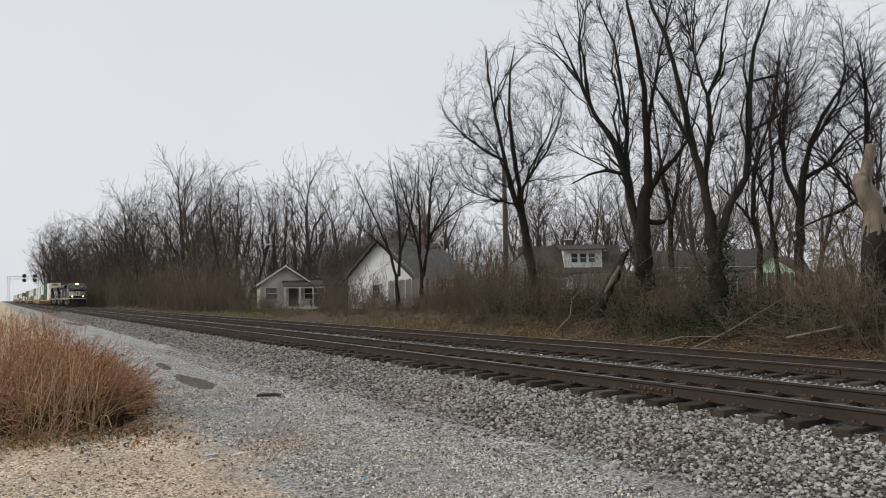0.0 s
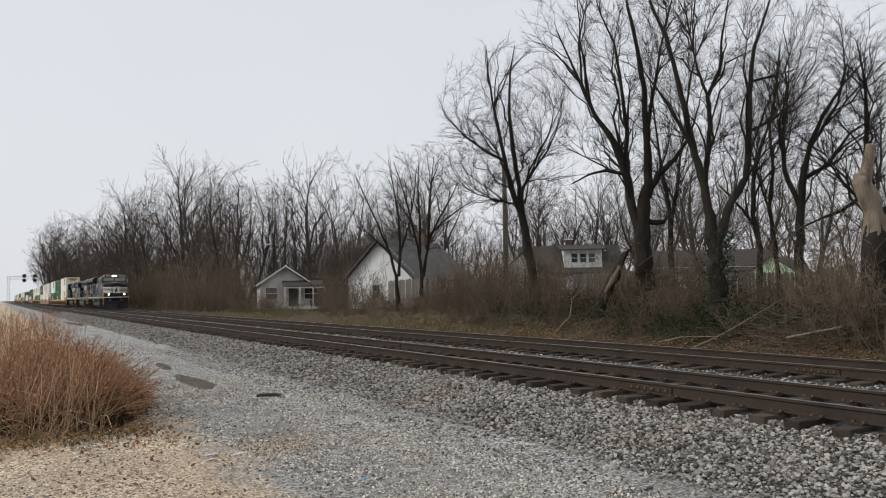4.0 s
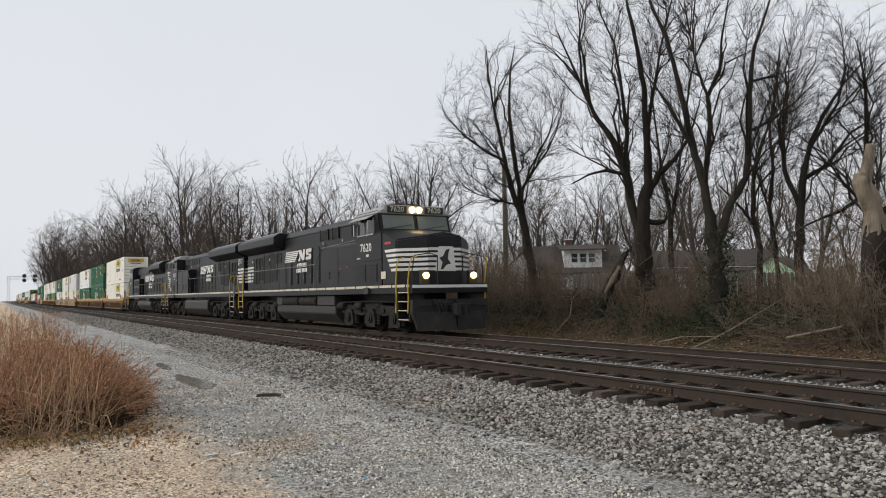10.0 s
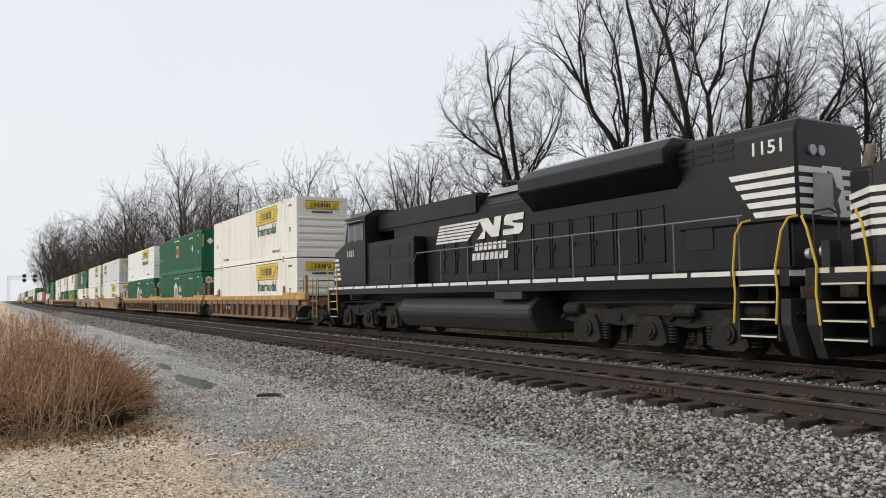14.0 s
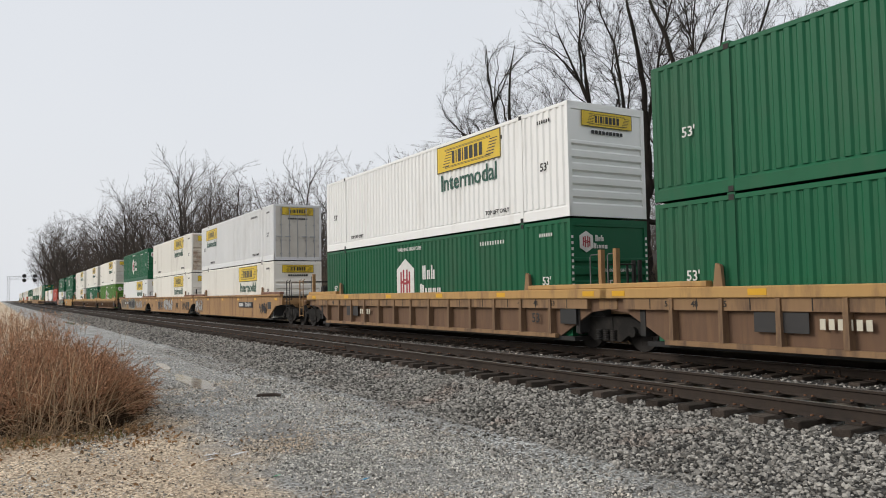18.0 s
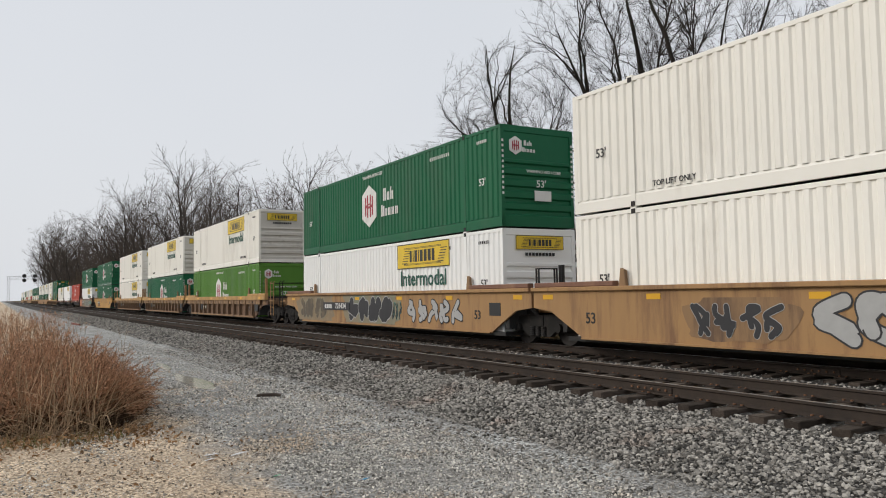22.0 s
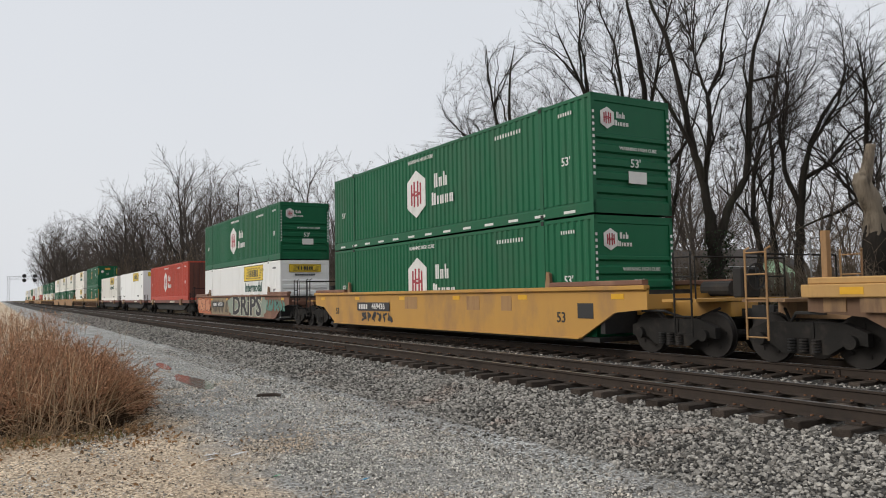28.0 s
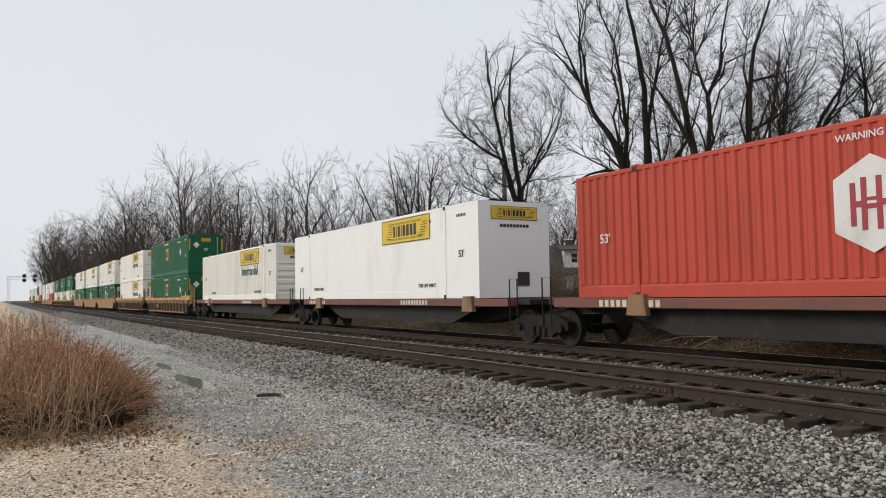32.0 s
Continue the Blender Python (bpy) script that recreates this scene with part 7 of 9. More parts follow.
hero("massive dark bare tree forking low into several limbs", -20.16, 20.15, 0.76, [
    [(0.0, 0.0, 0.56), (-0.08, 1.32, 0.47), (-0.12, 2.54, 0.44), (-0.04, 3.55, 0.4), (0.12, 4.77, 0.26), (0.12, 6.29, 0.22), (0.04, 8.02, 0.17), (-0.16, 9.44, 0.14), (-0.45, 10.86, 0.1), (-0.69, 12.28, 0.06), (-0.83, 13.49, 0.03)],
    [(-0.16, 2.54, 0.28), (-0.49, 3.75, 0.25), (-0.61, 4.97, 0.23), (-1.01, 6.09, 0.2), (-1.58, 6.9, 0.15), (-2.05, 8.02, 0.1), (-2.52, 9.23, 0.07), (-2.92, 10.25, 0.04)],
    [(0.08, 3.96, 0.2), (0.49, 4.77, 0.18), (1.06, 5.34, 0.13), (1.54, 6.03, 0.09), (1.91, 7.2, 0.05)],
    [(-0.61, 5.17, 0.15), (-0.49, 6.49, 0.13), (-0.61, 8.22, 0.1), (-0.77, 9.84, 0.07), (-1.24, 11.06, 0.05), (-1.54, 12.28, 0.03)],
    [(-0.69, 4.87, 0.11), (-1.34, 5.01, 0.09), (-1.95, 4.87, 0.07), (-2.6, 4.53, 0.04)],
    [(0.12, 6.29, 0.12), (0.39, 7.81, 0.1), (0.69, 9.44, 0.07), (1.1, 11.06, 0.05), (1.34, 12.28, 0.03)],
    [(0.0, 3.15, 0.17), (0.4, 3.05, 0.16), (0.67, 3.1, 0.14)],
], [(-0.8, 9.6, 3.5, 4.8, 0.8), (0.3, 6.2, 2.4, 2.2, 0.2)], 2700, 2)
hero("tall forked bare tree with mossy bark", -16.09, 19.13, 0.82, [
    [(0.0, 0.0, 0.42), (-0.02, 0.95, 0.38), (-0.05, 1.82, 0.34), (-0.19, 2.86, 0.24), (-0.29, 3.72, 0.22), (-0.54, 4.76, 0.2), (-0.74, 5.98, 0.17), (-0.99, 7.36, 0.145), (-1.26, 8.58, 0.12), (-1.65, 9.53, 0.1), (-1.99, 10.83, 0.05)],
    [(-0.02, 1.91, 0.24), (0.26, 2.69, 0.21), (0.49, 3.29, 0.2), (0.97, 3.98, 0.18), (1.07, 5.11, 0.17), (1.16, 6.67, 0.14), (1.33, 8.06, 0.1), (1.75, 9.18, 0.07), (2.17, 10.48, 0.03)],
    [(-0.29, 3.81, 0.16), (-0.12, 4.76, 0.14), (0.02, 5.63, 0.13), (0.02, 6.7, 0.12), (0.47, 7.57, 0.09), (0.64, 8.75, 0.07), (0.92, 9.96, 0.04)],
    [(0.02, 6.67, 0.08), (-0.23, 7.54, 0.07), (-0.4, 8.75, 0.05), (-0.5, 9.96, 0.03)],
    [(-0.54, 4.85, 0.12), (-0.92, 5.54, 0.11), (-1.37, 6.32, 0.1), (-1.65, 6.7, 0.08)],
    [(1.09, 5.46, 0.08), (1.73, 5.72, 0.07), (2.51, 6.32, 0.05), (3.03, 6.84, 0.03)],
    [(1.21, 7.02, 0.07), (1.99, 7.19, 0.05), (2.69, 7.4, 0.03)],
], [(0.2, 8.8, 3.1, 4.6, 0.8), (1.4, 6.3, 2.2, 2.0, 0.2)], 2200, 3)
hero("leaning bare tree with sweeping limbs", -17.16, 24.6, 0.78, [
    [(0.0, 0.0, 0.3), (0.04, 2.0, 0.26), (0.2, 3.41, 0.22), (0.36, 4.61, 0.2), (0.64, 5.61, 0.17), (1.2, 6.81, 0.13), (2.04, 8.01, 0.09), (3.01, 9.02, 0.05)],
    [(0.2, 3.41, 0.16), (-0.2, 4.81, 0.14), (-0.12, 6.21, 0.11), (0.24, 7.61, 0.08), (0.44, 8.81, 0.04)],
    [(0.36, 4.51, 0.14), (1.24, 5.01, 0.12), (2.24, 6.21, 0.08), (3.25, 6.81, 0.05)],
    [(0.64, 5.61, 0.1), (1.64, 7.21, 0.08), (1.88, 8.41, 0.06), (1.74, 9.62, 0.03)],
], [(1.4, 7.8, 3.0, 3.2, 1.0)], 1500, 4)
hero("slim bare tree leaning over the bank", -20.08, 26.19, 0.73, [
    [(0.0, 0.0, 0.2), (0.11, 2.25, 0.18), (-0.07, 3.6, 0.16), (-0.02, 4.95, 0.14), (0.34, 6.29, 0.12), (0.9, 7.64, 0.08), (1.24, 9.22, 0.05), (1.35, 10.34, 0.03)],
    [(-0.02, 3.15, 0.1), (-0.52, 3.82, 0.09), (-1.01, 4.38, 0.07), (-1.46, 4.83, 0.05)],
], [(0.5, 7.6, 2.0, 3.4, 1.0)], 900, 5)
hero("slim straight bare tree behind the bank", -21.24, 29.07, 0.67, [
    [(0.0, 0.0, 0.2), (-0.1, 2.43, 0.17), (-0.29, 4.13, 0.14), (-0.05, 5.83, 0.12), (-0.1, 7.77, 0.09), (0.24, 9.47, 0.06), (0.44, 10.93, 0.03)],
    [(-0.24, 3.89, 0.1), (-0.53, 5.34, 0.08), (-0.73, 6.8, 0.06)],
], [(0.0, 7.9, 1.8, 3.8, 1.0)], 900, 6)
hero("many-stemmed bare tree in a garden", -41.34, 22.36, 0.90, [
    [(0.0, 0.0, 0.22), (0.1, 1.56, 0.18), (-0.1, 3.29, 0.13), (-0.59, 5.37, 0.1), (-1.14, 7.45, 0.07), (-1.56, 8.66, 0.03)],
    [(0.17, 1.56, 0.16), (0.52, 3.64, 0.13), (0.59, 5.71, 0.1), (0.8, 7.79, 0.06), (0.94, 9.0, 0.03)],
    [(0.35, 3.29, 0.12), (1.04, 4.85, 0.1), (1.9, 6.41, 0.07), (2.67, 7.97, 0.03)],
    [(0.0, 2.94, 0.12), (0.0, 5.02, 0.1), (-0.1, 7.1, 0.07), (0.0, 9.0, 0.03)],
    [(0.45, 3.98, 0.1), (1.56, 5.02, 0.08), (2.77, 5.89, 0.05), (3.81, 6.41, 0.03)],
], [(0.7, 6.3, 3.1, 3.6, 1.0)], 850, 7, 0.0048)
hero("many-stemmed bare tree in a garden", -40.21, 20.21, 0.94, [
    [(0.0, 0.0, 0.2), (-0.07, 1.49, 0.16), (-0.4, 2.81, 0.13), (-1.06, 4.47, 0.1), (-1.79, 6.13, 0.07), (-2.45, 7.62, 0.03)],
    [(0.07, 1.49, 0.15), (0.2, 3.15, 0.13), (0.07, 5.13, 0.1), (-0.26, 7.12, 0.06), (-0.53, 8.61, 0.03)],
    [(0.13, 2.81, 0.12), (0.66, 4.47, 0.09), (1.03, 6.46, 0.06), (1.19, 8.11, 0.03)],
    [(-0.46, 2.98, 0.1), (-1.06, 3.48, 0.08), (-1.79, 4.14, 0.05), (-2.38, 4.47, 0.03)],
], [(-0.5, 5.8, 2.5, 3.4, 1.0)], 650, 8, 0.0048)
hero("small bare tree behind the brush", -24.68, 26.21, 0.71, [
    [(0.0, 0.0, 0.24), (0.0, 2.54, 0.2), (0.05, 4.07, 0.18), (-0.25, 5.59, 0.14), (-0.46, 7.37, 0.1), (-0.64, 9.15, 0.06), (-0.76, 10.68, 0.03)],
    [(0.05, 3.81, 0.14), (0.36, 5.34, 0.12), (0.56, 6.86, 0.09), (0.89, 8.64, 0.06)],
], [(0.0, 7.4, 2.3, 3.8, 1.0)], 900, 9)
hero("bare tree behind the dead trunk", -15.08, 25.93, 0.76, [
    [(0.0, 0.0, 0.24), (-0.15, 2.11, 0.2), (-0.29, 4.03, 0.17), (-0.08, 5.95, 0.13), (0.0, 7.68, 0.09), (-0.19, 9.21, 0.04)],
    [(-0.23, 3.84, 0.12), (-1.15, 3.26, 0.1), (-2.11, 2.88, 0.07), (-2.88, 2.5, 0.04)],
], [(-0.4, 6.6, 2.5, 3.4, 1.0)], 1000, 10)


def dead_trunk(label, m, pts, rads, seed, wood=None):
    rnd = random.Random(seed)
    bd = Build()
    for line, rr in zip(pts, rads):
        dense, dr = [], []
        for i in range(len(line) - 1):
            for j in range(4):
                f = j / 4
                dense.append(Vector(line[i]).lerp(Vector(line[i + 1]), f) + jitter(rnd, 0.02))
                dr.append((rr[i] + (rr[i + 1] - rr[i]) * f) * rnd.uniform(0.9, 1.12))
        dense.append(Vector(line[-1]))
        dr.append(rr[-1])
        bd.tube(dense, dr, 12)
    t = thing("dead_tree", label, "dead tree", m=m)
    part("trunk", bd, wood or M_deadwood, t, smooth=True)
    part("split_wood", Build().tube([(0.2, -0.2, 1.0), (0.55, -0.16, 1.55), (0.8, -0.08, 2.0)], [0.05, 0.12, 0.06], 8), M_deadwood, t, "pale split wood", smooth=True)


def snag():
    """A broken dead tree: dark below, bleached bare wood above."""
    t = thing("dead_tree", "broken dead tree with a bleached barkless top", "dead tree", m=pose(-11.08, 19.13, 0.0, 0, 0, VIEW_TURN))
    rnd = random.Random(8)

    def log(pts, rads, n=14):
        bd = Build()
        dense, dr = [], []
        for i in range(len(pts) - 1):
            for j in range(5):
                f = j / 5
                dense.append(Vector(pts[i]).lerp(Vector(pts[i + 1]), f))
                dr.append(rads[i] + (rads[i + 1] - rads[i]) * f)
        dense.append(Vector(pts[-1]))
        dr.append(rads[-1])
        bd.tube(dense, dr, n)
        for k in range(len(bd.v)):
            v = Vector(bd.v[k])
            w = noise.noise(Vector((v.x * 6, v.y * 6, v.z * 1.1))) * 0.13 + noise.noise(v * 11) * 0.05 + noise.noise(Vector((v.x * 17, v.y * 17, v.z * 1.7))) * 0.07
            c = dense[min(len(dense) - 1, k // n)]
            bd.v[k] = tuple(c + (v - c) * (1 + 2.2 * w) + Vector((0, 0, w * 0.3 if k > len(bd.v) - 2 * n else 0)))
        return bd
    part("trunk", log([(-0.14, 0, -0.4), (-0.14, 0, 1.2), (-0.12, 0, 2.2), (-0.1, 0, 2.9), (-0.12, 0, 3.25)], [0.4, 0.33, 0.31, 0.26, 0.2], 26), M_bark, t, "dark rotten lower trunk", smooth=True)
    part("broken_top", log([(-0.1, 0, 2.6), (-0.12, 0, 3.0), (-0.14, 0, 3.33), (-0.28, 0, 3.75), (-0.42, 0, 4.08), (-0.5, 0, 4.25)], [0.27, 0.27, 0.25, 0.25, 0.22, 0.1], 26), M_deadwood, t, "bleached barkless top", smooth=True)
    part("stub", log([(-0.34, 0, 3.85), (-0.28, 0, 4.2), (-0.23, 0, 4.45), (-0.12, 0, 4.97)], [0.2, 0.17, 0.14, 0.11], 16), M_deadwood, t, "pale upright broken stub", smooth=True)
    part("stub", log([(0.0, 0, 3.0), (0.22, 0, 3.3), (0.5, 0.1, 3.5)], [0.2, 0.14, 0.06], 10), M_bark, t, smooth=True)


snag()
dead_trunk("leaning snapped dead trunk among the brush", pose(-21.9, 19.4, 0.3, 0, 0, VIEW_TURN), [[(-0.3, 0, -0.5), (0.1, 0, 0.7), (0.6, 0, 1.6), (1.1, 0.1, 2.5)], [(0.75, 0, 1.8), (0.95, 0, 2.3), (1.3, 0, 2.75)]], [[0.26, 0.22, 0.18, 0.12], [0.1, 0.08, 0.03]], 4, M_bark)


def template(seed, height, r, stems, spread, wide, low):
    """A woodland tree of its own habit, with a rounded crown."""
    g = Grove(seed)
    rnd = random.Random(seed)
    turn0 = rnd.uniform(0, 6.28)
    for k in range(stems):
        a = turn0 + k * 6.28 / stems
        lean = spread * rnd.uniform(0.6, 1.3) if stems > 1 else 0.06
        pts, rads = [Vector((0, 0, -0.3))], [r]
        d = Vector((math.cos(a) * lean, math.sin(a) * lean, 1)).normalized()
        hh = height * rnd.uniform(0.66, 0.8)
        for i in range(6):
            d = (d + jitter(rnd, 0.09) + UPV * 0.04).normalized()
            pts.append(pts[-1] + d * hh / 6)
            rads.append(r * (1 - 0.85 * (i + 1) / 6))
        g.trunk(pts, rads, low, 1.4)
        r *= 0.85
    g.crown([(0.0, height * 0.62, height * wide, height * 0.4, 0.8), (0.0, height * 0.42, height * wide * 0.8, height * 0.22, 0.2)], (26, 85, 230), 0.011, 1.3, 0.29)
    return g


TEMPLATES = []
for k, (h, r, st, sp, wd, lo) in enumerate(((17, 0.3, 2, 0.25, 0.32, 0.25), (19, 0.34, 2, 0.2, 0.3, 0.3), (16, 0.26, 3, 0.32, 0.36, 0.22), (19, 0.36, 1, 0, 0.3, 0.3), (15, 0.24, 3, 0.28, 0.36, 0.2))):
    TEMPLATES.append((template(40 + k, h, r, st, sp, wd, lo), h))
WOODS = []


def wood_tree(k, x, y, scale, turn, label="bare deciduous tree in the winter wood"):
    g, h = TEMPLATES[k]
    while len(WOODS) <= k:
        WOODS.append(None)
    m = pose(x, y, ground_z(x, y) - 0.1, 0, 0, turn) @ Matrix.Scale(scale, 4)
    if WOODS[k] is None:
        # far trees carry the haze in their twig and bark colours
        WOODS[k] = g.finish(label, m, "trees of the wood", M_haze, M_hazebark)
    else:
        o = copy_thing(WOODS[k], Matrix())
        o.matrix_basis = m


def plant_woods():
    rnd = random.Random(77)
    # the edge of the wood, beside and beyond the houses and away along the line
    for x, y, s in ((-95, 27, 0.95), (-88, 31, 0.9), (-101, 34, 1.0), (-108, 26, 1.0), (-118, 28, 1.0), (-96, 42, 1.05), (-84, 44, 1.0), (-112, 40, 1.1),
                    (-76, 45, 0.75), (-98, 54, 1.1), (-110, 58, 1.15)):
        wood_tree(rnd.randrange(5), x + rnd.uniform(-2, 2), y + rnd.uniform(-1, 1), s * (1.12 if x < -87 else 0.95) * rnd.uniform(0.96, 1.08), rnd.uniform(0, 360))
    x = -128
    while x > -430:
        wood_tree(rnd.randrange(5), x + rnd.uniform(-4, 4), 27 + rnd.uniform(-2.5, 3) - min(6, (-128 - x) * 0.03), rnd.uniform(1.2, 1.42) if x > -185 else rnd.uniform(1.35, 1.55) if x > -280 else rnd.uniform(1.7, 2.0), rnd.uniform(0, 360))
        if x > -260:
            wood_tree(rnd.randrange(5), x + rnd.uniform(-4, 4), 38 + rnd.uniform(-4, 4), rnd.uniform(1.1, 1.3) if x > -180 else rnd.uniform(0.85, 1.0), rnd.uniform(0, 360))
        x -= 8 if x > -220 else 13
    # behind the houses and the bank, thinning out towards the white house
    for lo, hi, near, far, count, small, big in ((27, 35, 40, 66, 7, 0.45, 0.65), (35, 46, 56, 85, 11, 0.5, 0.8), (45, 54, 74, 105, 12, 0.6, 0.9), (54, 63, 92, 112, 10, 0.5, 0.68), (38, 44, 33, 38, 1, 0.4, 0.45)):
        for k in range(count):
            a, r = radians(lo + (hi - lo) * (k + rnd.random()) / count), rnd.uniform(near, far)
            wood_tree(rnd.randrange(5), -r * math.sin(a), r * math.cos(a), rnd.uniform(small, big), rnd.uniform(0, 360))


plant_woods()


def shrub_template(seed, height, stems, spread, arch):
    g = Grove(seed)
    rnd = g.rnd
    stem_b, twig_b = Build(), g.b[2]
    for k in range(stems):
        a, lean = rnd.uniform(0, 6.28), spread * rnd.random()
        p = Vector((rnd.gauss(0, 0.35), rnd.gauss(0, 0.35), -0.1))
        d = Vector((math.cos(a) * lean, math.sin(a) * lean, 1)).normalized()
        h, r = height * rnd.uniform(0.45, 1.15), rnd.uniform(0.007, 0.018)
        pts = [p]
        for i in range(4):
            d = (d + jitter(rnd, 0.14) + UPV * arch).normalized()
            pts.append(pts[-1] + d * h / 4)
        stem_b.tube(pts, [r, r * 0.85, r * 0.7, r * 0.5, r * 0.2], 3, False)
        for i in range(rnd.randint(5, 8)):
            u = rnd.uniform(0.2, 1.0)
            j = min(3, int(u * 4))
            q = pts[j].lerp(pts[j + 1], u * 4 - j)
            e = g.turned((pts[j + 1] - pts[j]).normalized(), 20, 65)
            ln = h * rnd.uniform(0.12, 0.34)
            tip = q + e * ln
            g.cone(q, tip, 0.0075)
            for _ in range(3):
                e2 = g.turned(e, 20, 60)
                c = q.lerp(tip, rnd.uniform(0.25, 0.9))
                g.cone(c, c + e2 * ln * rnd.uniform(0.25, 0.6), 0.0055)
    return stem_b, twig_b


SHRUBS = []
for k, (h, n, sp, ar) in enumerate(((2.4, 26, 0.6, 0.02), (2.0, 30, 0.9, -0.05), (3.0, 24, 0.45, 0.05), (1.5, 34, 1.3, -0.12), (2.6, 34, 0.35, 0.06))):
    t = shrub_template(90 + k, h, n, sp, ar)
    o = thing("shrub", "leafless tangle of brown brush stems on the bank", "shrub", "brush along the line", m=pose(-20 - k * 2, 21, 0.4))
    part("stem_tangle", t[0].mesh("stem_tangle"), M_brush, o, kind="stuff")
    part("twig_tangle", t[1].mesh("twig_tangle"), M_brush, o, kind="stuff")
    SHRUBS.append(o)


def thicket():
    g = Grove(222)
    rnd = g.rnd
    stem_b = Build()
    for k in range(46):
        p = Vector((rnd.gauss(0, 1.6), rnd.gauss(0, 1.6), -0.1))
        d = (UPV + jitter(rnd, 0.12)).normalized()
        h, r = rnd.uniform(3, 8.5), rnd.uniform(0.02, 0.045)
        pts = [p]
        for i in range(4):
            d = (d + jitter(rnd, 0.07) + UPV * 0.03).normalized()
            pts.append(pts[-1] + d * h / 4)
        stem_b.tube(pts, [r, r * 0.85, r * 0.7, r * 0.5, r * 0.2], 3, False)
        for i in range(9):
            u = rnd.uniform(0.12, 1.0)
            j = min(3, int(u * 4))
            q = pts[j].lerp(pts[j + 1], u * 4 - j)
            e = g.turned((pts[j + 1] - pts[j]).normalized(), 20, 60)
            ln = rnd.uniform(0.6, 1.8)
            tip = q + e * ln
            g.cone(q, tip, 0.016)
            for _ in range(4):
                c = q.lerp(tip, rnd.uniform(0.2, 0.9))
                g.cone(c, c + g.turned(e, 20, 60) * ln * rnd.uniform(0.3, 0.6), 0.012)
    o = thing("sapling_thicket", "crowded leafless saplings at the edge of the wood", "saplings", "sapling thickets", m=pose(-90, 40, ground_z(-90, 40)))
    # saplings share the twig colour paled for haze
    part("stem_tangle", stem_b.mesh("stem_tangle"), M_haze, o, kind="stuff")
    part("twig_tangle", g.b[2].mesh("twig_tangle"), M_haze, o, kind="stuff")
    return o


THICKET = thicket()


def plant_shrubs():
    rnd = random.Random(31)
    for k, o in enumerate(SHRUBS):
        o.matrix_basis = pose(-15 - 3 * k, 20.4, ground_z(-15 - 3 * k, 20.4))

    def put(x, y, s):
        o = copy_thing(rnd.choice(SHRUBS), Matrix())
        o.matrix_basis = pose(x, y, ground_z(x, y) - 0.05, rnd.uniform(-8, 8), rnd.uniform(-8, 8), rnd.uniform(0, 360)) @ Matrix.Diagonal((s * 1.1, s * 1.1, s, 1))
    x = -3.0
    while x > -46:
        tall = 0.62 if x < -41 else 1.0 if x < -30 else 0.88 if x < -20 else 0.92
        for y, sc in ((18.7, 0.5), (19.4, 0.8), (20.1, 0.95), (20.9, 1.05), (21.8, 1.1), (23.4, 1.25)):
            if rnd.random() < 0.95:
                xs, ys = x + rnd.uniform(-0.6, 0.6), y + rnd.uniform(-0.5, 0.5)
                low = 0.42 if 36.0 < -xs * 20.5 / ys < 42.5 else 0.5 if 14.2 < -xs * 20.5 / ys < 16.4 or 22.6 < -xs * 20.5 / ys < 24.6 else 1.0
                put(xs, ys, sc * tall * low * rnd.uniform(0.7, 1.15))
        x -= 1.15
    while x > -130:
        for y, sc in ((19.6, 0.8), (22.0, 1.4)):
            if -80 < x < -60:
                if rnd.random() < 0.6:
                    put(x + rnd.uniform(-1, 1), 20.6 + rnd.uniform(-0.8, 0.8), rnd.uniform(0.6, 1.1))
            else:
                put(x + rnd.uniform(-1, 1), y + rnd.uniform(-0.8, 0.8), sc * rnd.uniform(0.8, 1.3) * (1.6 if x < -80 else 0.8))
        x -= 2.0 if x > -100 else 2.8
    while x > -330:
        put(x, 20.5 + rnd.uniform(-1.5, 1.5), rnd.uniform(2.2, 3.4))
        put(x, 24 + rnd.uniform(-1.5, 1.5), rnd.uniform(2.6, 3.6))
        x -= 6
    for x, y, sc in ((-11.0, 18.35, 0.75), (-10.55, 18.5, 0.9), (-11.5, 18.45, 0.8), (-10.2, 18.2, 0.6), (-56, 22.6, 1.5), (-58, 23.2, 1.7), (-54.5, 22.2, 1.3), (-43, 25.5, 1.2), (-40, 26.5, 1.3), (-38, 27.5, 1.4), (-42, 29, 1.5)):
        put(x, y, sc)
    # saplings crowded under the far trees, behind the cottage and away along the line
    def thick(x, y, sc):
        o = copy_thing(THICKET, Matrix())
        o.matrix_basis = pose(x, y, ground_z(x, y) - 0.1, 0, 0, rnd.uniform(0, 360)) @ Matrix.Diagonal((sc, sc, sc * rnd.uniform(0.8, 1.2), 1))
    for _ in range(40):
        tx, ty = rnd.uniform(-118, -66), rnd.uniform(33, 52)
        if -tx > 1.85 * ty:
            thick(tx, ty, rnd.uniform(0.9, 1.4))
    for _ in range(16):
        thick(rnd.uniform(-50, -8), rnd.uniform(52, 66), rnd.uniform(0.45, 0.65))
    for _ in range(12):
        thick(rnd.uniform(-190, -120), rnd.uniform(28, 34), rnd.uniform(1.2, 1.6))
    for k in range(34):
        thick(-185 - k * 7 + rnd.uniform(-3, 3), rnd.uniform(23, 30), rnd.uniform(1.5, 2.1))


plant_shrubs()


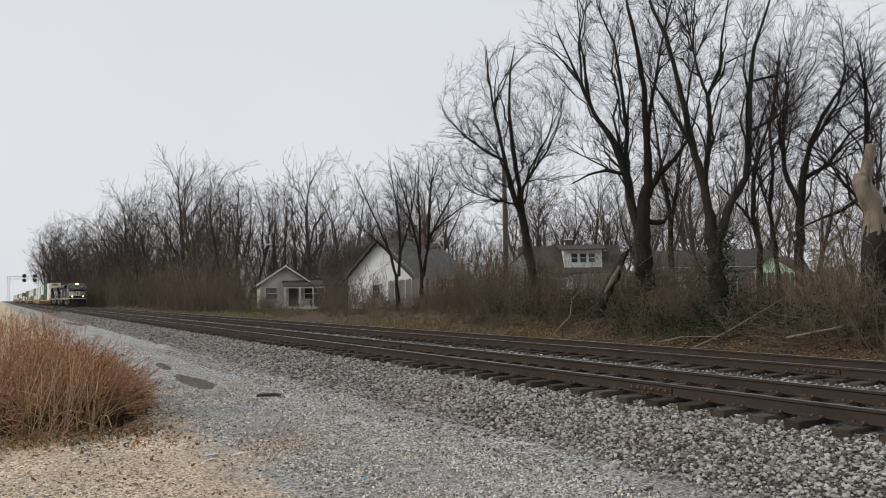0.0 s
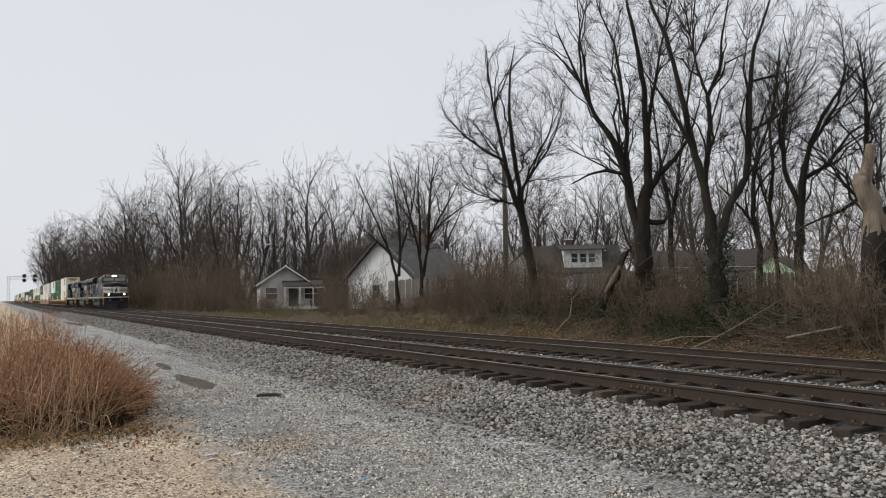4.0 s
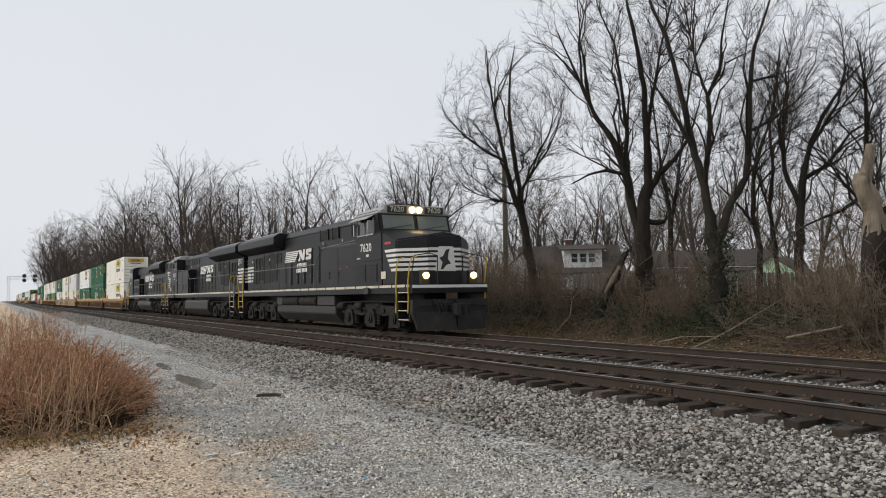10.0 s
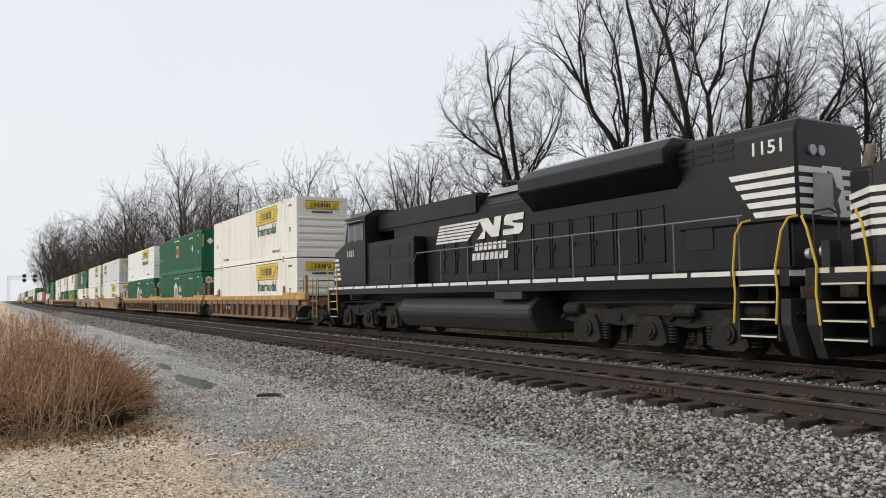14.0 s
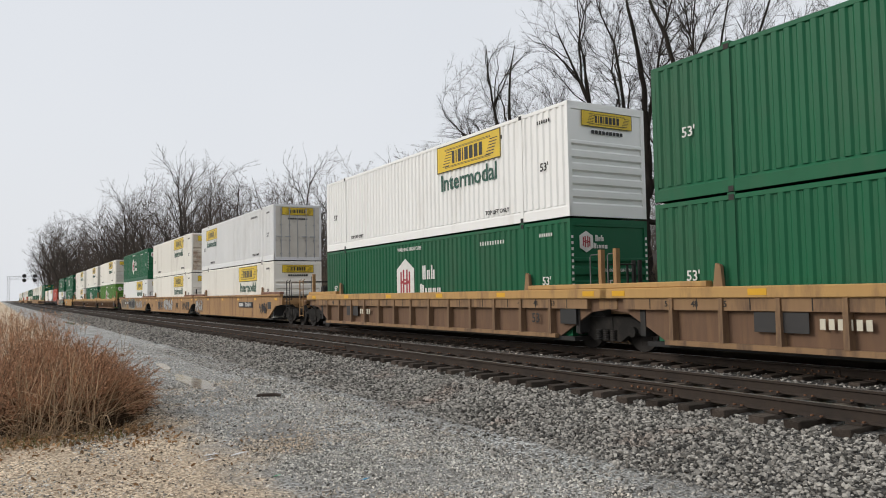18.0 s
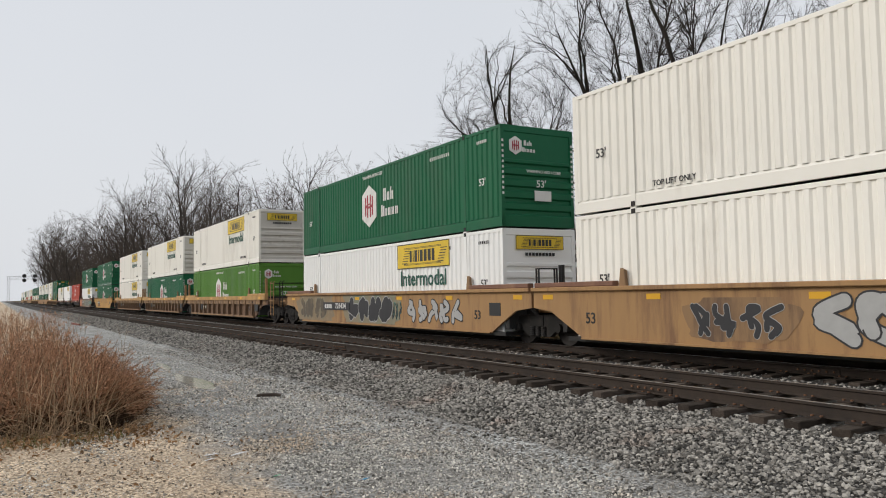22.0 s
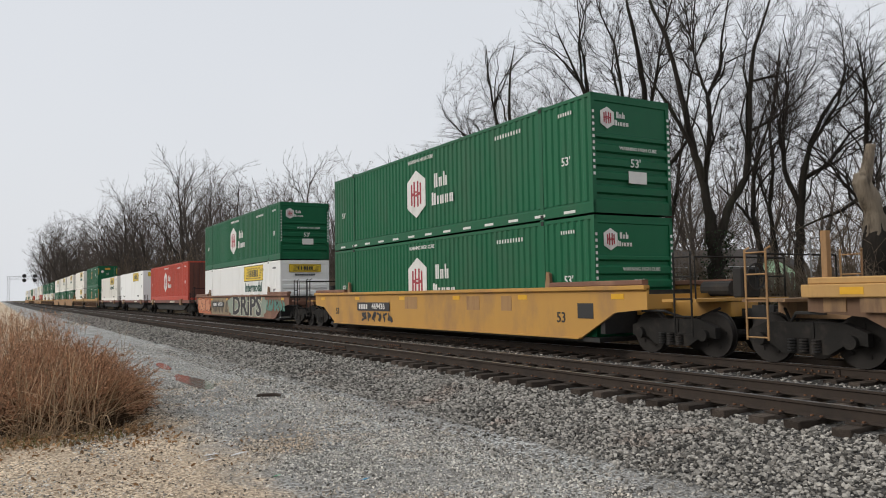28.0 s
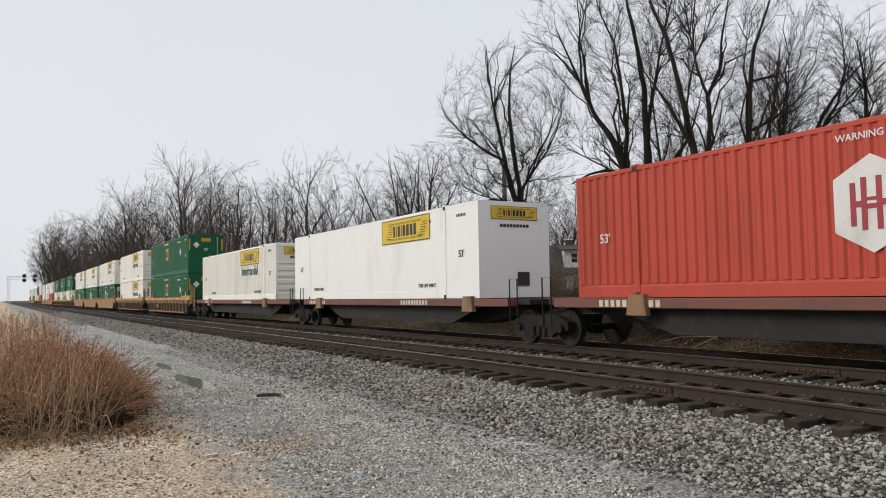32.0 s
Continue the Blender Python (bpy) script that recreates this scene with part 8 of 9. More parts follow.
def leaf_sheet(name, label, category, spots, material, seed, size=(0.05, 0.11), curl=0.35):
    """Many small bent leaves; spots: x, y, spread x, spread y, count, lowest, highest above the ground."""
    rnd = random.Random(seed)
    bd = Build()
    for cx, cy, sx, sy, count, lo, hi in spots:
        for _ in range(count):
            x, y = cx + rnd.uniform(-sx, sx), cy + rnd.uniform(-sy, sy)
            z = ground_z(x, y) + rnd.uniform(lo, hi)
            s = rnd.uniform(*size)
            m = Matrix.Translation((x, y, z)) @ Euler((rnd.gauss(0, curl), rnd.gauss(0, curl), rnd.uniform(0, 6.28))).to_matrix().to_4x4()
            q = [m @ Vector(v) for v in ((-s, 0, 0.0), (-0.3 * s, 0.45 * s, 0.15 * s), (0.6 * s, 0.35 * s, 0.12 * s), (s, 0, 0.02 * s), (0.5 * s, -0.4 * s, 0.15 * s), (-0.3 * s, -0.42 * s, 0.12 * s))]
            bd.add(q, [(0, 1, 2, 3), (0, 3, 4, 5)])
    ob = new(name, bd.mesh(name))
    ob.data.materials.append(material)
    return tagged(ob, label, category, kind="stuff")


leaf_sheet("leaf_litter", "fallen brown leaves strewn over the bank", "leaf litter", [(-14, 17.8, 12, 1.3, 11000, 0.0, 0.06), (-30, 17.6, 8, 1.2, 2500, 0, 0.05), (-16, 16.2, 12, 0.5, 900, 0, 0.03)], M_leaf, 5, (0.025, 0.06))
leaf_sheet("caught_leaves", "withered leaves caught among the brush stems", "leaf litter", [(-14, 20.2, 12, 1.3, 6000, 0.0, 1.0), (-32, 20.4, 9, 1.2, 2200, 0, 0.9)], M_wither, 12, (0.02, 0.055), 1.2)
leaf_sheet("drifted_leaves", "drift of dead leaves at the foot of the weeds", "leaf litter", [(-11.3, 0.2, 0.45, 1.7, 700, 0.0, 0.08), (-10.9, 0.9, 0.7, 1.3, 330, 0, 0.05), (-9.3, 1.6, 1.3, 1.3, 110, 0, 0.02)], M_leaf, 6, (0.018, 0.045), 0.6)
leaf_sheet("ivy_patch", "dark green ivy spreading over the bank", "ivy", [(-14.5, 19.1, 4.6, 0.8, 6000, 0.0, 0.6), (-16.5, 18.5, 1.8, 0.6, 2000, 0, 0.45), (-8.5, 19.2, 1.6, 0.8, 3200, 0, 1.4), (-19.5, 18.4, 0.5, 0.4, 700, 0, 0.9), (-24.5, 19.0, 4.0, 0.7, 3000, 0, 0.7)], M_ivy, 7, (0.022, 0.05), 0.9)


def ivy_on_trunk(x, y, seed, height, r0):
    rnd = random.Random(seed)
    bd = Build()
    for _ in range(1700):
        h = height * rnd.random() ** 1.5
        a, r = rnd.uniform(0, 6.28), (r0 * (1.2 - 0.6 * h / height)) * rnd.uniform(0.5, 1.15)
        s = rnd.uniform(0.03, 0.06)
        m = Matrix.Translation((x + math.cos(a) * r, y + math.sin(a) * r, ground_z(x, y) + h)) @ Euler((rnd.gauss(0, 1), rnd.gauss(0, 1), rnd.uniform(0, 6.28))).to_matrix().to_4x4()
        q = [m @ Vector(v) for v in ((-s, 0, 0), (0, 0.5 * s, 0.1 * s), (s, 0, 0), (0, -0.5 * s, 0.1 * s))]
        bd.add(q, [(0, 1, 2, 3)])
    ob = new("ivy", bd.mesh("ivy"))
    ob.data.materials.append(M_ivy)
    tagged(ob, "dense dark ivy climbing a tree trunk", "ivy", kind="stuff")


ivy_on_trunk(-16.07, 19.15, 3, 2.9, 0.62)


def weeds():
    """Dead russet weeds over a tangle coloured dark for the shade inside, with pale straw, beside the apron."""
    rnd = random.Random(15)
    stalks, heads, stems, tangle = Build(), Build(), Build(), Build()
    heart = Vector((-14.0, -0.3, 0))

    def stalk(x, y, h, lean, kind):
        z = ground_z(x, y) - 0.03
        out = Vector((x, y, 0)) - heart
        a = math.atan2(out.y, out.x) + rnd.gauss(0, 0.9)
        d = Vector((math.cos(a) * lean, math.sin(a) * lean, 1)).normalized()
        pts = [Vector((x, y, z))]
        for i in range(4):
            d = (d + jitter(rnd, 0.1) + Vector((0, 0, -0.07 * lean * i))).normalized()
            pts.append(pts[-1] + d * h / 4)
        bdx = {"fuzzy": stems, "straw": stalks, "dark": tangle}[kind]
        r = 0.0055 if kind == "straw" else 0.0042
        bdx.tube(pts, [r, r * 0.9, r * 0.8, r * 0.6, r * 0.4], 3, False)
        if kind == "dark":
            for k in range(5):
                i = rnd.randrange(4)
                q = pts[i].lerp(pts[i + 1], rnd.random())
                bdx.tube([q, q + jitter(rnd, 0.1)], [0.003, 0.0015], 3, False)
        if kind == "fuzzy":
            for k in range(rnd.randint(10, 16)):
                u = 1 - 0.6 * rnd.random() ** 1.6
                i = min(3, int(u * 4))
                q = pts[i].lerp(pts[i + 1], u * 4 - i)
                e = ((pts[i + 1] - pts[i]).normalized() * 0.7 + jitter(rnd, 0.45)).normalized()
                ln = rnd.uniform(0.07, 0.22) * (1.4 - u * 0.6)
                tip = q + e * ln
                heads.tube([q, tip], [0.0024, 0.0012], 3, False)
                for j in range(5):
                    c = q.lerp(tip, rnd.uniform(0.25, 1.0))
                    sz = rnd.uniform(0.006, 0.016)
                    v1, v2 = jitter(rnd, sz), jitter(rnd, sz)
                    heads.add([c, c + v1, c + v1 * 0.4 + v2], [(0, 1, 2)])

    def spot():
        x = -12.0 - abs(rnd.gauss(0, 1)) * 3.6
        edge = 1.72 + (-11.9 - x) * 0.02 + 0.35 * noise.noise(Vector((x * 0.7, 0, 3)))
        return x, edge, edge - abs(rnd.gauss(0, 1)) * 1.5
    for _ in range(2100):
        x, edge, y = spot()
        near = min(1, (edge - y) / 0.8, (-11.75 - x) / 0.7)
        wild = 0.88 + 0.5 * noise.noise(Vector((x * 1.1, y * 1.1, 7)))
        stalk(x, y, rnd.uniform(0.75, 1.45) * (0.5 + 0.5 * near) * wild, rnd.uniform(0.1, 1.1), "fuzzy")
    # low inner stems, their dark colour standing for the shade in there
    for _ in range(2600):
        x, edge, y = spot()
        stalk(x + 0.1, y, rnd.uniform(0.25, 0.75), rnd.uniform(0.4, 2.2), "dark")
    for _ in range(500):
        x, y = rnd.uniform(-42, -19), 1.9 - abs(rnd.gauss(0, 1)) * 2.0
        stalk(x, y, rnd.uniform(0.7, 1.6), rnd.uniform(0.05, 0.4), "fuzzy" if rnd.random() < 0.8 else "straw")
    # pale straw: arching over the tangle, bent at the front edge, a few tall stalks standing clear
    for _ in range(420):
        x, y = -11.8 - abs(rnd.gauss(0, 1)) * 1.5, 1.35 - abs(rnd.gauss(0, 1)) * 1.5
        stalk(x, y, rnd.uniform(0.7, 1.5), rnd.uniform(0.5, 1.6), "straw")
    for _ in range(420):
        x, y = -11.35 - abs(rnd.gauss(0, 0.4)), rnd.uniform(-1.8, 1.7)
        stalk(x, y, rnd.uniform(0.15, 0.5), rnd.uniform(0.3, 1.6), "straw")
    for _ in range(60):
        x, y = -11.6 - abs(rnd.gauss(0, 0.3)), rnd.uniform(0.2, 1.2)
        stalk(x, y, rnd.uniform(0.7, 1.2), rnd.uniform(0.02, 0.15), "straw")
    for x, y, h in ((-13.0, 1.05, 1.3), (-12.6, 0.75, 1.35), (-12.5, 0.85, 1.2), (-16.5, 2.2, 1.6), (-16.8, 2.15, 1.45), (-12.4, 0.3, 1.2)):
        stalk(x, y, h, 0.05, "straw")
    w = thing("dead_weeds", "thicket of dead russet weeds and pale straw beside the gravel", "weeds", kind="stuff")
    part("stalks", stalks.mesh("stalks"), M_straw, w, kind="stuff")
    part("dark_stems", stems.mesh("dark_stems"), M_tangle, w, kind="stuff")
    part("tangle", tangle.mesh("tangle"), M_tangle, w, "matted stems, coloured dark for the shade inside the weeds", kind="stuff")
    part("seed_heads", heads.mesh("seed_heads"), M_russet, w, kind="stuff")


weeds()


def grass_tufts():
    rnd = random.Random(19)
    bd = Build()
    for cx, cy, sx, sy, n, h in ((-34, 17.8, 12, 0.9, 2600, 0.14), (-14, 17.0, 10, 0.5, 600, 0.1), (-11.1, 0.3, 0.35, 1.2, 350, 0.12), (-66, 20.5, 10, 2.5, 2500, 0.2)):
        for _ in range(n):
            x, y = cx + rnd.uniform(-sx, sx), cy + rnd.uniform(-sy, sy)
            z = ground_z(x, y) - 0.01
            hh = h * rnd.uniform(0.5, 1.4)
            w = 0.006 if cx > -30 else 0.02
            a = rnd.uniform(0, 6.28)
            dx, dy = math.cos(a), math.sin(a)
            bd.add([(x - dy * w, y + dx * w, z), (x + dy * w, y - dx * w, z), (x + dx * hh * 0.5, y + dy * hh * 0.5, z + hh)], [(0, 1, 2)])
    ob = new("grass", bd.mesh("grass"))
    ob.data.materials.append(M_grass)
    tagged(ob, "thin winter grass on the bank", "grass", kind="stuff")


grass_tufts()


def fallen_branch(pts, r, label="fallen pale branch lying on the bank"):
    rnd = random.Random(int(abs(pts[0][0]) * 10))
    g = Grove(int(abs(pts[0][0]) * 100))
    p = [Vector(q) for q in pts]
    g.trunk(p, [r * (1 - 0.7 * i / (len(p) - 1)) for i in range(len(p))], 0.35)
    for q, _, rr, _ in g.seed_nodes[::2]:
        g.fork(q, g.turned((p[-1] - p[0]).normalized(), 30, 60), 0.45, rr * 0.5, 2, dict(wander=0.1, rise=0.0, spread=30, least=0.004))
    t = thing("fallen_branch", label, "branch", "fallen branches")
    part("branch", g.b[0].mesh("branch", True), M_deadwood, t)
    g.b[1].add(g.b[2].v, g.b[2].f)
    part("side_branching", g.b[1].mesh("side_branching"), M_deadwood, t)


fallen_branch([(-15.6, 17.3, -0.3), (-15.0, 17.9, 0.1), (-14.3, 18.6, 0.7), (-13.8, 19.0, 1.1)], 0.03)
fallen_branch([(-12.8, 17.7, 0.1), (-11.6, 18.2, 0.4), (-10.4, 18.6, 0.55), (-9.3, 18.9, 0.5)], 0.035)
fallen_branch([(-11.5, 18.6, 0.9), (-10.2, 18.9, 1.0), (-8.8, 19.2, 0.9)], 0.03)
fallen_branch([(-22.4, 17.7, -0.1), (-22.0, 18.1, 0.5), (-22.1, 18.3, 1.1), (-21.6, 18.6, 1.6)], 0.03)
fallen_branch([(-17.0, 17.4, -0.2), (-16.2, 17.6, 0.0), (-15.0, 17.6, 0.05)], 0.025)


def brush_pile():
    """Cut and fallen twigs heaped on the bank, grey and thin."""
    rnd = random.Random(61)
    g = Grove(61)
    for cx, cy, sx, sy, n, lo, hi in ((-10.6, 18.5, 3.4, 0.6, 620, 0.02, 0.55), (-16.5, 18.1, 4.5, 0.6, 320, 0, 0.25), (-26, 18.4, 6, 0.6, 300, 0, 0.3)):
        for _ in range(n):
            x, y = cx + rnd.uniform(-sx, sx), cy + rnd.gauss(0, sy * 0.6)
            p = Vector((x, y, ground_z(x, y) + rnd.uniform(lo, hi)))
            a = rnd.uniform(0, 6.28)
            d = Vector((math.cos(a), math.sin(a) * 0.5, rnd.gauss(0.05, 0.22))).normalized()
            ln, r = rnd.uniform(0.35, 1.5), rnd.uniform(0.004, 0.009)
            q = p + d * ln * 0.5 + jitter(rnd, 0.05)
            e = q + (d + jitter(rnd, 0.2)) * ln * 0.5
            g.b[1].tube([p, q, e], [r, r * 0.8, r * 0.3], 3, False)
            for _ in range(3):
                c = q.lerp(e, rnd.random())
                g.cone(c, c + g.turned(d, 25, 55) * ln * rnd.uniform(0.15, 0.35), r * 0.5)
    t = thing("brush_pile", "heaped grey twigs and cut branches on the bank", "brush pile", kind="stuff")
    part("sticks", g.b[1].mesh("sticks"), M_stick, t, kind="stuff")
    part("fine_twigs", g.b[2].mesh("fine_twigs"), M_stick, t, kind="stuff")


brush_pile()
# ---- houses, fences, poles and signals ----
def roof_pair(bd, x0, x1, half, z0, z1, over=0.35, thick=0.12):
    """Two slopes with the ridge along x."""
    for s in (-1, 1):
        y = s * (half + over)
        zz = z0 - (z1 - z0) * over / half
        bd.add([(x0, 0, z1), (x1, 0, z1), (x1, y, zz), (x0, y, zz), (x0, 0, z1 + thick), (x1, 0, z1 + thick), (x1, y, zz + thick), (x0, y, zz + thick)],
               [(0, 1, 2, 3), (4, 7, 6, 5), (0, 4, 5, 1), (2, 6, 7, 3), (1, 5, 6, 2), (0, 3, 7, 4)])
    return bd


def window_on(house, x, y, z, w, h, axis, out, frame_mat=None):
    """A framed window on a wall; axis is the wall's normal, out its sign."""
    if axis == "y":
        pane = Build().box(x - w / 2, x + w / 2, min(y, y + out * 0.03), max(y, y + out * 0.03), z, z + h)
        bars_ = [(x - w / 2 - 0.08, x - w / 2, z - 0.08, z + h + 0.08), (x + w / 2, x + w / 2 + 0.08, z - 0.08, z + h + 0.08), (x - w / 2, x + w / 2, z + h, z + h + 0.08), (x - w / 2, x + w / 2, z - 0.08, z), (x - w / 2, x + w / 2, z + h / 2 - 0.025, z + h / 2 + 0.025)]
        fr = Build()
        for a, b, c, d in bars_:
            fr.box(a, b, min(y, y + out * 0.06), max(y, y + out * 0.06), c, d)
    else:
        pane = Build().box(min(x, x + out * 0.03), max(x, x + out * 0.03), y - w / 2, y + w / 2, z, z + h)
        fr = Build()
        for a, b, c, d in [(y - w / 2 - 0.08, y - w / 2, z - 0.08, z + h + 0.08), (y + w / 2, y + w / 2 + 0.08, z - 0.08, z + h + 0.08), (y - w / 2, y + w / 2, z + h, z + h + 0.08), (y - w / 2, y + w / 2, z - 0.08, z), (y - w / 2, y + w / 2, z + h / 2 - 0.025, z + h / 2 + 0.025)]:
            fr.box(min(x, x + out * 0.06), max(x, x + out * 0.06), a, b, c, d)
    wd = part("window", fr, frame_mat or M_trim, house)
    part("pane", pane, M_glassd, wd, "dark window pane")


def gable(bd, x, half, z0, z1, thick=0.12):
    return bd.prism([(-half, z0), (half, z0), (0, z1)], "x", x - thick / 2, x + thick / 2)


def small_house():
    x, y = -73.1, 24.1
    h = thing("house", "small pale cottage with a gabled porch and brown roof", "house", "houses by the line", m=pose(x, y, ground_z(x, y) - 0.05, 0, 0, -14))
    # ridge along x; the gable faces +x, towards the line's open side
    part("wall", Build().box(-3.5, 3.4, -2.3, 2.3, 0, 2.35), M_beige, h, "pale siding wall")
    part("gable", gable(Build(), 3.34, 2.3, 2.35, 3.85), M_beige, h)
    part("roof", roof_pair(Build(), -3.7, 3.9, 2.3, 2.35, 3.9), M_shingleb, h, "brown shingle roof")
    for s in (-1, 1):
        part("bargeboard", Build().add([(3.9, 0, 3.92), (3.9, s * 2.7, 2.1), (3.9, s * 2.7, 2.28), (3.9, 0, 4.08), (3.96, 0, 3.92), (3.96, s * 2.7, 2.1), (3.96, s * 2.7, 2.28), (3.96, 0, 4.08)], [(0, 1, 2, 3), (7, 6, 5, 4), (0, 4, 5, 1), (3, 2, 6, 7), (1, 5, 6, 2)]), M_trim, h, "white bargeboard")
    part("porch_roof", Build().add([(3.4, -0.3, 2.55), (3.4, 3.6, 2.55), (5.2, 3.6, 2.05), (5.2, -0.3, 2.05), (3.4, -0.3, 2.65), (3.4, 3.6, 2.65), (5.2, 3.6, 2.15), (5.2, -0.3, 2.15)], [(0, 1, 2, 3), (4, 7, 6, 5), (0, 4, 5, 1), (1, 5, 6, 2), (2, 6, 7, 3), (3, 7, 4, 0)]), M_shingleb, h)
    part("porch_beam", Build().box(5.0, 5.15, -0.25, 3.55, 1.9, 2.05), M_trim, h)
    part("porch_floor", Build().box(3.4, 5.2, -0.3, 3.6, 0, 0.25), M_trim, h)
    for yy in (-0.15, 1.2, 2.4, 3.45):
        part("porch_post", Build().box(5.0, 5.14, yy - 0.07, yy + 0.07, 0.25, 1.9), M_trim, h)
    # dark plate: the shade of the porch opening is in its colour
    part("door", Build().box(3.4, 3.46, 0.3, 1.15, 0.25, 2.1), M_dark, h)
    window_on(h, 3.4, 2.4, 0.9, 1.2, 1.0, "x", 1)
    window_on(h, 3.4, -1.3, 0.9, 1.0, 1.1, "x", 1)
    return h


def white_house():
    x, y = -55.2, 26.9
    h = thing("house", "white clapboard house with a broad grey shingle roof", "house", "houses by the line", m=pose(x, y, ground_z(x, y) - 0.05, 0, 0, 117))
    # ridge along local x, running away from the line; gable wall faces -x
    L0, L1, half, eave, ridge = -1.0, 7.0, 3.3, 2.55, 5.45
    part("wall", Build().box(L0, L1, -half, half, 0, eave), M_siding, h, "white clapboard wall")
    part("gable", gable(Build(), L0 + 0.06, half, eave, ridge), M_siding, h)
    part("gable", gable(Build(), L1 - 0.06, half, eave, ridge), M_siding, h)
    z = 0.2
    while z < ridge - 0.3:
        w = half if z < eave else half * (ridge - z) / (ridge - eave)
        me = shared(f"gboard {round(z, 2)}", lambda: Build().prism([(0, 0), (-0.035, 0), (-0.01, 0.22), (0, 0.22)], "y", -w, w), M_siding)
        part("siding_board", me, M_siding, h, m=pose(L0, 0, z))
        z += 0.22
    part("roof", roof_pair(Build(), L0 - 0.4, L1 + 0.3, half, eave, ridge, 0.5), M_shingle, h, "weathered grey shingle roof")
    for s in (-1, 1):
        part("bargeboard", Build().add([(L0 - 0.42, 0, ridge - 0.12), (L0 - 0.42, s * (half + 0.5), eave - 0.56), (L0 - 0.42, s * (half + 0.5), eave - 0.34), (L0 - 0.42, 0, ridge + 0.12), (L0 - 0.5, 0, ridge - 0.12), (L0 - 0.5, s * (half + 0.5), eave - 0.56), (L0 - 0.5, s * (half + 0.5), eave - 0.34), (L0 - 0.5, 0, ridge + 0.12)], [(0, 1, 2, 3), (7, 6, 5, 4), (0, 4, 5, 1), (3, 2, 6, 7), (1, 5, 6, 2)]), M_shingleb, h, "dark bargeboard")
        part("gutter", Build().box(L0 - 0.4, L1 + 0.3, min(s * (half + 0.5), s * (half + 0.62)), max(s * (half + 0.5), s * (half + 0.62)), eave - 0.48, eave - 0.36), M_trim, h)
    window_on(h, L0 - 0.03, 0.4, 0.9, 0.7, 1.0, "x", -1)
    window_on(h, 3.0, -half, 1.0, 1.0, 1.1, "y", -1)
    part("chimney", Build().box(4.6, 5.3, -0.4, 0.4, ridge - 0.4, ridge + 0.7), M_brick, h, "brick chimney")
    part("lean_to", Build().box(2.5, L1, -half - 2.4, -half, 0, 1.9), M_siding, h)
    part("lean_to_roof", Build().add([(2.2, -half, 2.35), (L1 + 0.3, -half, 2.35), (L1 + 0.3, -half - 2.7, 1.85), (2.2, -half - 2.7, 1.85), (2.2, -half, 2.45), (L1 + 0.3, -half, 2.45), (L1 + 0.3, -half - 2.7, 1.95), (2.2, -half - 2.7, 1.95)], [(0, 1, 2, 3), (4, 7, 6, 5), (0, 4, 5, 1), (1, 5, 6, 2), (2, 6, 7, 3), (3, 7, 4, 0)]), M_shingle, h)
    return h


